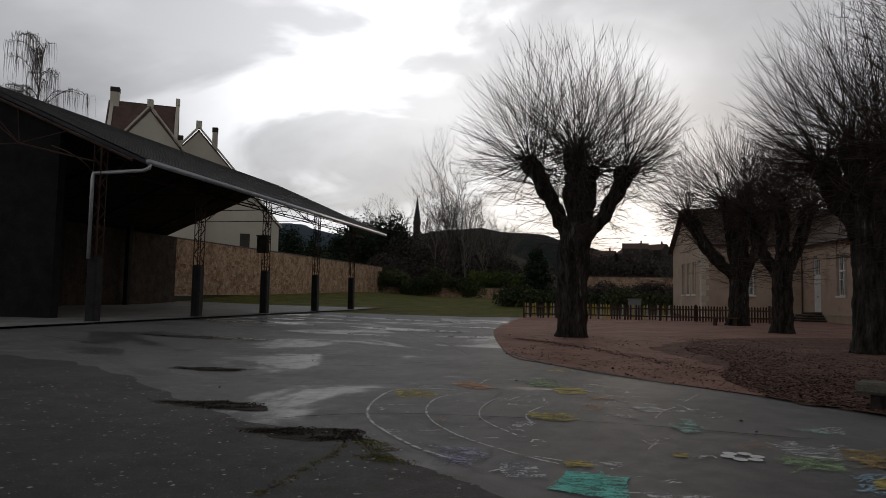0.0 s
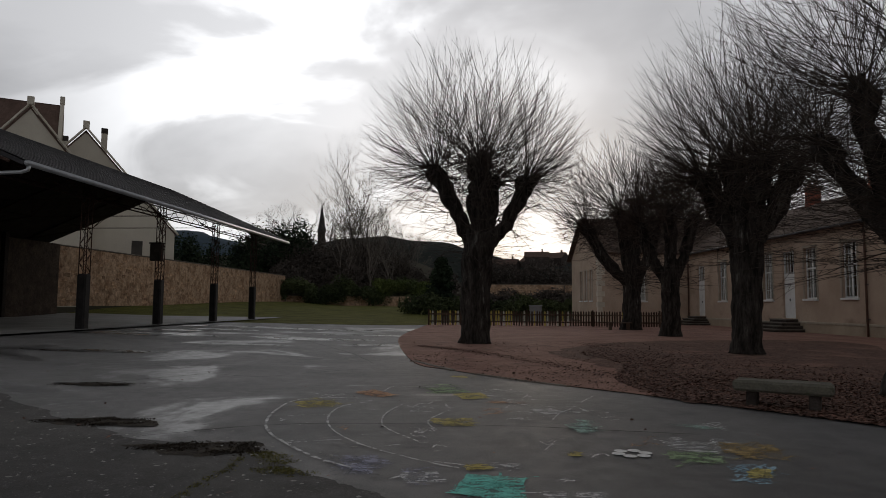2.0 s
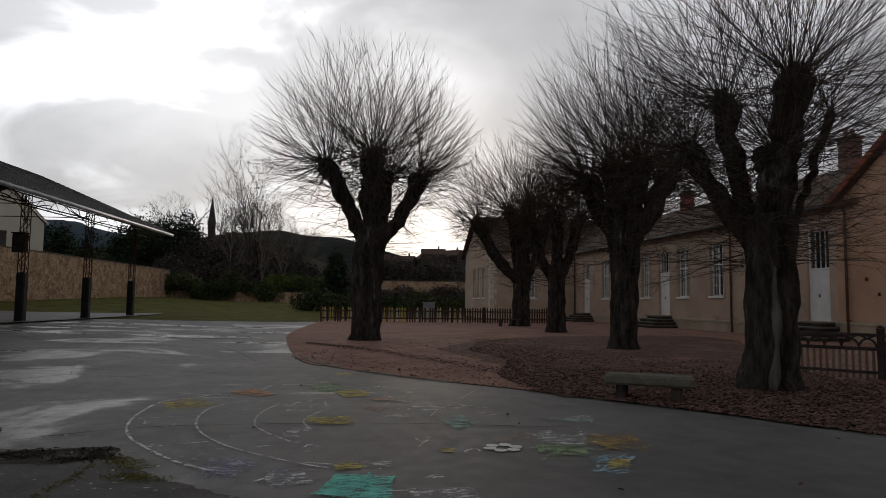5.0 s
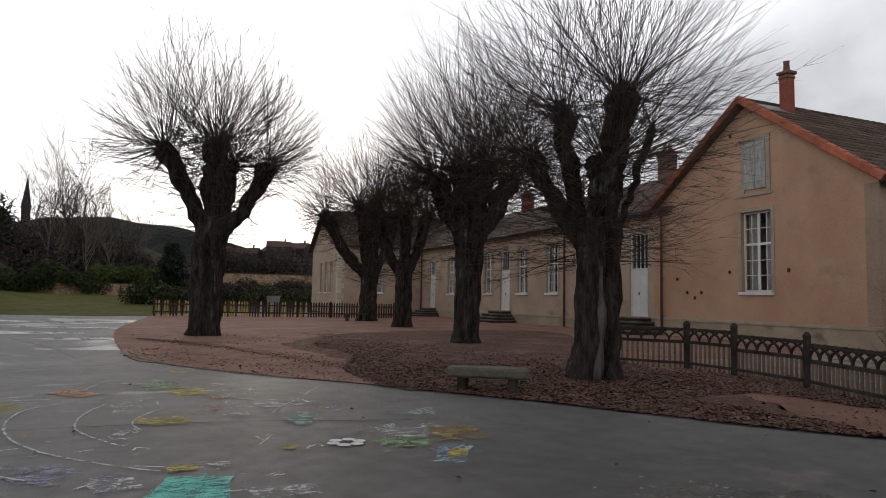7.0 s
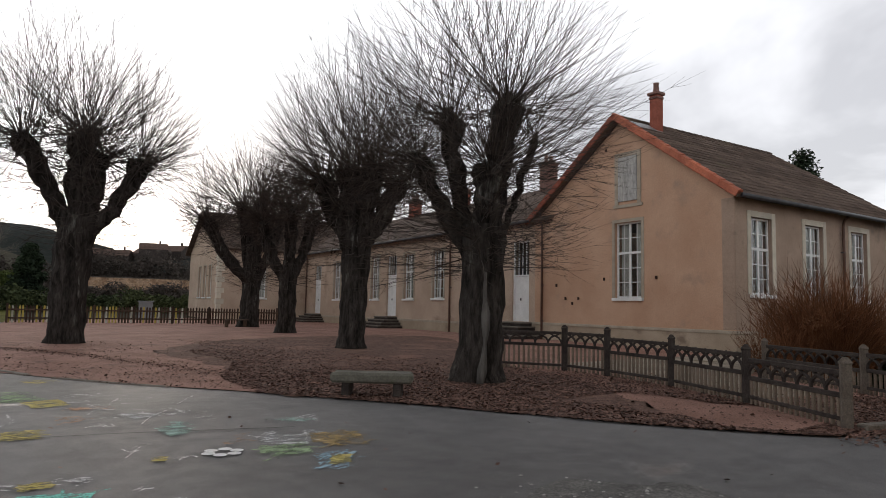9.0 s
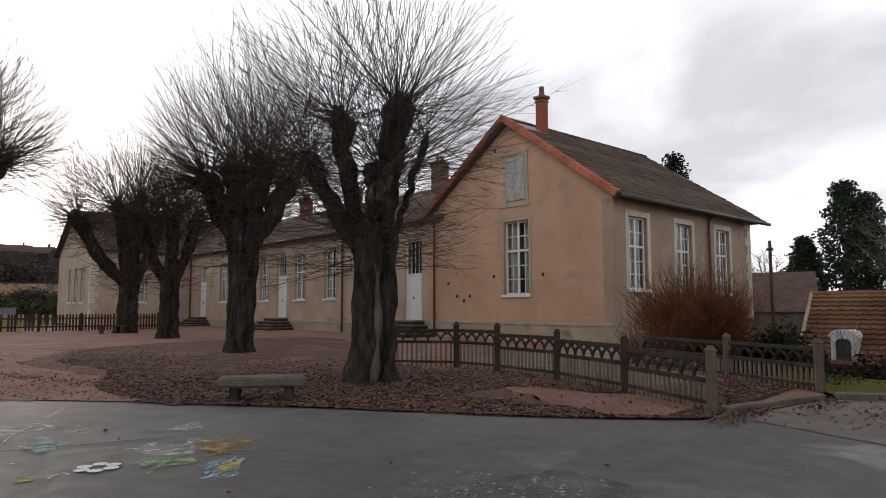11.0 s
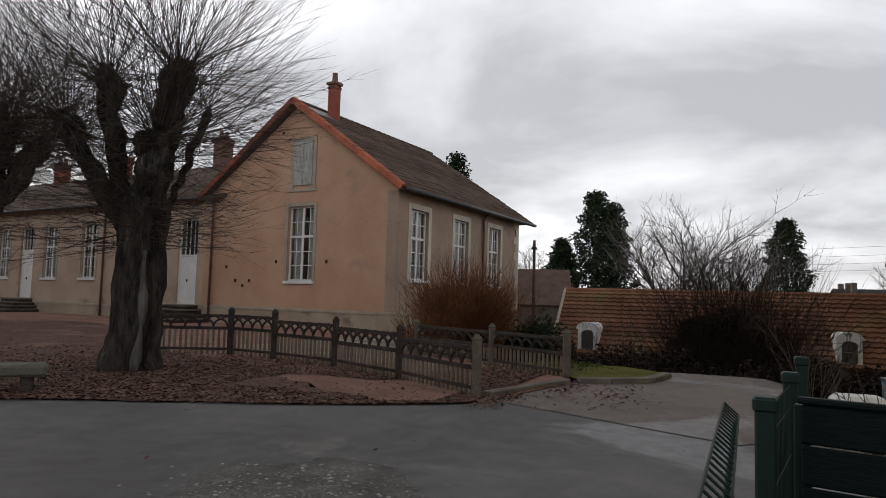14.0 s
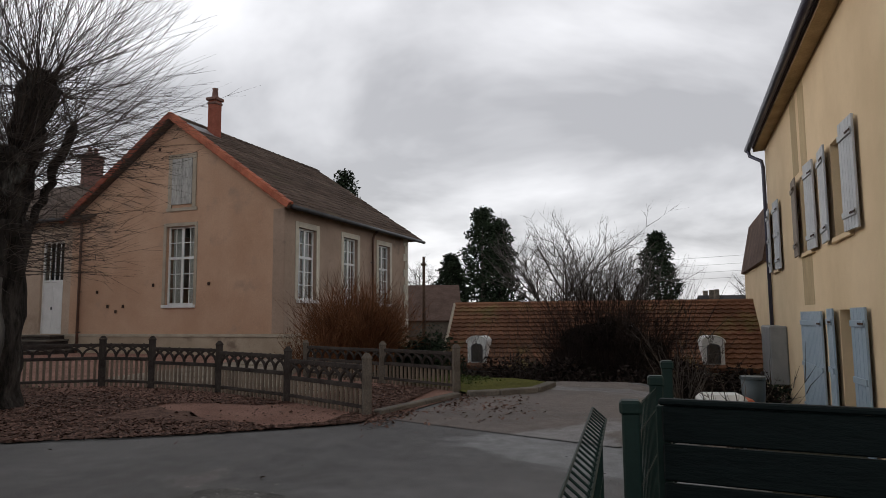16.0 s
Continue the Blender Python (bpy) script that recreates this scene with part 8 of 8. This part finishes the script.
def beige_house():
    h = tagged(empty("beige_house"), "two-storey beige rendered house with pale blue shutters", "house")
    m = basis(B_O, B_U, B_N)
    holes = [(11.0, 12.1, 2.48, 4.0), (13.97, 15.0, 2.48, 4.02), (18.45, 19.3, 2.4, 4.02), (10.98, 12.22, -0.65, 1.34)]
    bm = bmesh.new()
    panel(bm, B_O, B_U, B_N, (4.0, 20.2), -1.6, 6.0, holes, 0.40)
    part("wall", bm, M["beige_wall"], h)
    wall_panel(h, "beige_wall", B_O + B_U * 20.2 + B_N * 0.4, B_N, -B_U, (0, 7.0), -3.0, 6.0, [], 0.4)
    wall_panel(h, "beige_wall", B_O + B_U * 4.0 + B_N * 0.4, B_N, B_U, (0, 7.0), -1.6, 6.0, [], 0.4)
    wall_panel(h, "beige_wall", B_O + B_N * 7.4, B_U, -B_N, (4.0, 20.2), -3.0, 6.0, [], 0.3)
    bm = bmesh.new()
    P = lambda u, n, z: B_O + B_U * u + B_N * n + Vector((0, 0, z))  # noqa: E731
    roof_sheet(bm, [P(3.7, -0.32, 6.05), P(20.5, -0.32, 6.05), P(20.5, 3.7, 7.9), P(3.7, 3.7, 7.9)], 0.14)
    roof_sheet(bm, [P(3.7, 7.8, 6.05), P(20.5, 7.8, 6.05), P(20.5, 3.7, 7.9), P(3.7, 3.7, 7.9)], 0.14)
    roof = part("roof", bm, M["brown_roof"], h)
    bm = bmesh.new()
    roof_sheet(bm, [P(4.0, -0.28, 5.88), P(20.4, -0.28, 5.88), P(20.4, 0.02, 5.9), P(4.0, 0.02, 5.9)], 0.05)
    part("soffit", bm, M["stained_wall"], roof, "stained boarded soffit")
    part_v("gutter", tube(([], []), [P(3.7, -0.40, 5.98), P(20.6, -0.40, 5.94)], [0.085, 0.085], 10), M["purple_zinc"], roof, "dark lacquered gutter", True)
    part_v("downpipe", tube(([], []), [P(20.4, -0.40, 5.9), P(20.4, -0.36, 5.72), P(20.15, -0.10, 5.5), P(20.12, -0.07, 5.3), P(20.12, -0.07, -1.0)], [0.05] * 5, 10), M["purple_zinc"], roof, "dark lacquered downpipe", True)
    for a, b, z0, z1 in ((15.05, 15.75, 4.15, 5.8), (14.1, 14.75, 4.1, 5.8), (14.2, 15.3, 1.45, 2.40)):
        ob = part("stain", slab_box(a, b, z0, z1, -0.02, 0.003, 0), M["stained_wall"], h, "brown water stain below the eave")
        ob.matrix_world = m
    for (a, b, z0, z1), kind in zip(holes, ("window", "window", "window", "door")):
        w = empty(kind)
        w.parent = h
        w.matrix_world = m
        bm = bmesh.new()
        for c in (a + 0.04, b - 0.04, (a + b) / 2):
            box(bm, (c, -0.26, (z0 + z1) / 2), (0.08, 0.06, z1 - z0), 0.004)
        for z in (z0 + 0.04, z1 - 0.04, (z0 + z1) / 2):
            box(bm, ((a + b) / 2, -0.26, z), (b - a, 0.055, 0.07), 0.004)
        part("window_frame", bm, M["white_paint"], w)
        bm = bmesh.new()
        box(bm, ((a + b) / 2, -0.275, (z0 + z1) / 2), (b - a, 0.006, z1 - z0))
        part("pane", bm, M["glass"], w).visible_shadow = False
        bm = bmesh.new()
        box(bm, ((a + b) / 2, -0.6, (z0 + z1) / 2), (b - a + 0.3, 0.05, z1 - z0 + 0.3))
        part("curtain", bm, M["curtain"], w)
        part("window_sill", slab_box(a - 0.08, b + 0.08, z0 - 0.08, z0, -0.2, 0.06, 0.01), M["beige_wall"], w)
        if kind == "window":
            left = "old_shutter" if 13 < a < 15 else "pale_blue"
            shutter(h, m, a - 0.68, a - 0.02, z0 - 0.03, z1 + 0.02, 0.07, "pale_blue", 0.05)
            shutter(h, m, b + 0.02, b + 0.70, z0 - 0.03, z1 + 0.02, 0.10, left, -0.05)
        else:
            shutter(h, m, a - 0.66, a - 0.02, z0, z1 + 0.02, 0.07, "blue_paint", 0.05)
            shutter(h, m, b + 0.05, b + 0.62, z0, z1 + 0.02, 0.09, "blue_paint", -0.05)
            shutter(h, m, 13.35, 15.45, z0 - 0.1, z1 - 0.02, 0.06, "blue_paint", 0.0)
    ob = link("meter_cabinet", slab_box(17.9, 19.6, -0.42, 0.98, 0.0, 0.40, 0.03), M["box_grey"])
    ob.matrix_world = m
    tagged(ob, "tall grey metal cabinet fixed to the house wall", "cabinet")
    # lower house that follows it
    g = tagged(empty("narrow_house"), "narrow beige house with a steep tiled roof edge", "house")
    bm = bmesh.new()
    panel(bm, P(20.9, -0.02, 0), B_U, B_N, (0, 7), -3.0, 2.95, [], 0.4)
    part("wall", bm, M["beige_wall"], g)
    bm = bmesh.new()
    roof_sheet(bm, [P(20.9, -0.14, 2.8), P(28, -0.14, 2.8), P(28, 0.22, 4.6), P(20.9, 0.22, 4.6)], 0.14)
    part("roof", bm, M["brown_roof"], g)


beige_house()

# ---- green fence beside the camera ----


def mesh_panel(name, x0, x1, y0, y1, z0, z1, label):
    """A welded wire panel with folds."""
    f = tagged(empty(name), label, "fence")
    V = ([], [])
    mid = (z0 + z1) / 2
    prof = [(0.024, z1), (-0.016, z1 - 0.035), (0.0, z1 - 0.07), (0.0, mid + 0.05), (-0.035, mid), (0.0, mid - 0.05), (0.0, z0)]
    n = int((x1 - x0) / 0.05)
    for k in range(n + 1):
        x, y = x0 + (x1 - x0) * k / n, y0 + (y1 - y0) * k / n
        tube(V, [(x, y + a, z) for a, z in prof], [0.0030] * len(prof), 5)
    for a, z in prof + [(0.0, z0 + 0.2), (0.0, z0 + 0.4), (0.0, z1 - 0.2)]:
        tube(V, [(x0, y0 + a, z), (x1, y1 + a, z)], [0.0034, 0.0034], 5)
    tagged(part_v("wire_mesh", V, M["green_coat"], f), "", kind="stuff")
    return f


def near_fence():
    mesh_panel("wire_mesh_fence", 0.98, 2.32, -0.05, -0.092, 0.04, 1.0, "green wire mesh fence panel with folded top")
    posts = [(2.58, -0.19, 0.975), (3.50, -0.34, 0.98), (4.42, -0.47, 0.99)]
    for x, y, h in posts:
        p = tagged(empty("green_fence_post", Matrix.Translation((x, y, 0))), "square dark green metal fence post", "post", "green fence posts")
        bm = bmesh.new()
        box(bm, (0, 0, h / 2 - 0.01), (0.06, 0.06, h), 0.006)
        part("shaft", bm, M["green_coat"], p)
        bm = bmesh.new()
        box(bm, (0, 0, h - 0.005), (0.075, 0.075, 0.05), 0.01)
        part("cap", bm, M["green_coat"], p)
    f = tagged(empty("wire_mesh_fence"), "green wire mesh panel between fence posts", "fence")
    V = ([], [])
    a, b = Vector((2.62, -0.195, 0)), Vector((3.46, -0.335, 0))
    for k in range(19):
        p = a.lerp(b, k / 18)
        tube(V, [p + Vector((0, 0, 0.05)), p + Vector((0, 0, 0.95))], [0.0028, 0.0028], 5)
    for z in (0.06, 0.25, 0.45, 0.65, 0.85, 0.945):
        tube(V, [a + Vector((0, 0, z)), b + Vector((0, 0, z))], [0.003, 0.003], 5)
    tagged(part_v("wire_mesh", V, M["green_coat"], f), "", kind="stuff")
    # board screen
    s = tagged(empty("board_screen", Matrix.Translation((2.66, -0.30, 0)) @ Matrix.Rotation(math.atan2(-1.0, -0.24), 4, "Z")), "dark green board screen behind the fence posts", "fence")
    n = 7
    for k in range(n):
        z = 0.05 + 0.132 * k
        bm = bmesh.new()
        box(bm, (1.3, 0, z + 0.064), (2.6, 0.022, 0.126), 0.006)
        part("board", bm, M["green_board"], s)
    bm = bmesh.new()
    box(bm, (1.3, 0, 0.982), (2.62, 0.04, 0.022), 0.006)
    part("top_rail", bm, M["green_board"], s)
    for x in (0.0, 1.3, 2.6):
        bm = bmesh.new()
        box(bm, (x, 0.035, 0.48), (0.05, 0.045, 0.97), 0.005)
        part("post", bm, M["green_coat"], s)


near_fence()


def yard_clutter():
    x, y = polar(101.4, 14.0)
    z = -0.62
    b = tagged(empty("rain_barrel", Matrix.Translation((x, y, z))), "grey plastic rain barrel beside the house", "barrel")
    part_v("body", tube(([], []), [(0, 0, 0), (0, 0, 0.3), (0, 0, 0.72)], [0.17, 0.20, 0.215], 20), M["bin_grey"], b, smooth=True)
    part_v("rim", tube(([], []), [(0, 0, 0.70), (0, 0, 0.75)], [0.23, 0.23], 20), M["bin_grey"], b)
    x, y = polar(99.2, 10.5)
    z = -0.55
    c = tagged(empty("garden_cart", Matrix.Translation((x, y, z)) @ Matrix.Rotation(-1.5, 4, "Z")), "white covered garden cart with a brown end", "cart")
    bm = bmesh.new()
    box(bm, (0, 0, 0.62), (0.62, 0.5, 0.20), 0.07)
    part("cover", bm, M["white_plastic"], c)
    bm = bmesh.new()
    box(bm, (0, 0, 0.40), (0.58, 0.46, 0.24), 0.02)
    part("tray", bm, M["box_grey"], c)
    bm = bmesh.new()
    box(bm, (0.36, 0, 0.55), (0.10, 0.4, 0.22), 0.03)
    part("end_board", bm, M["verge_tile"], c, "rusty brown end board")
    for s in (-1, 1):
        part_v("wheel", tube(([], []), [(0, s * 0.26, 0.2), (0, s * 0.30, 0.2)], [0.2, 0.2], 16), M["sleeve"], c)
    for k in (-1, 1):
        bm = bmesh.new()
        box(bm, (0.24, k * 0.18, 0.15), (0.04, 0.04, 0.3), 0.004)
        part("leg", bm, M["box_grey"], c)
    x, y = polar(96.4, 11.5)
    bush(x, y, ground_z(x, y), 0.5, 1.25, 26, "brush", "few bare rose stems behind the fence", 91)
    x, y = polar(100.2, 8.5)
    bush(x, y, ground_z(x, y), 0.4, 1.15, 14, "brush", "thin bare stems in the garden", 92)


yard_clutter()
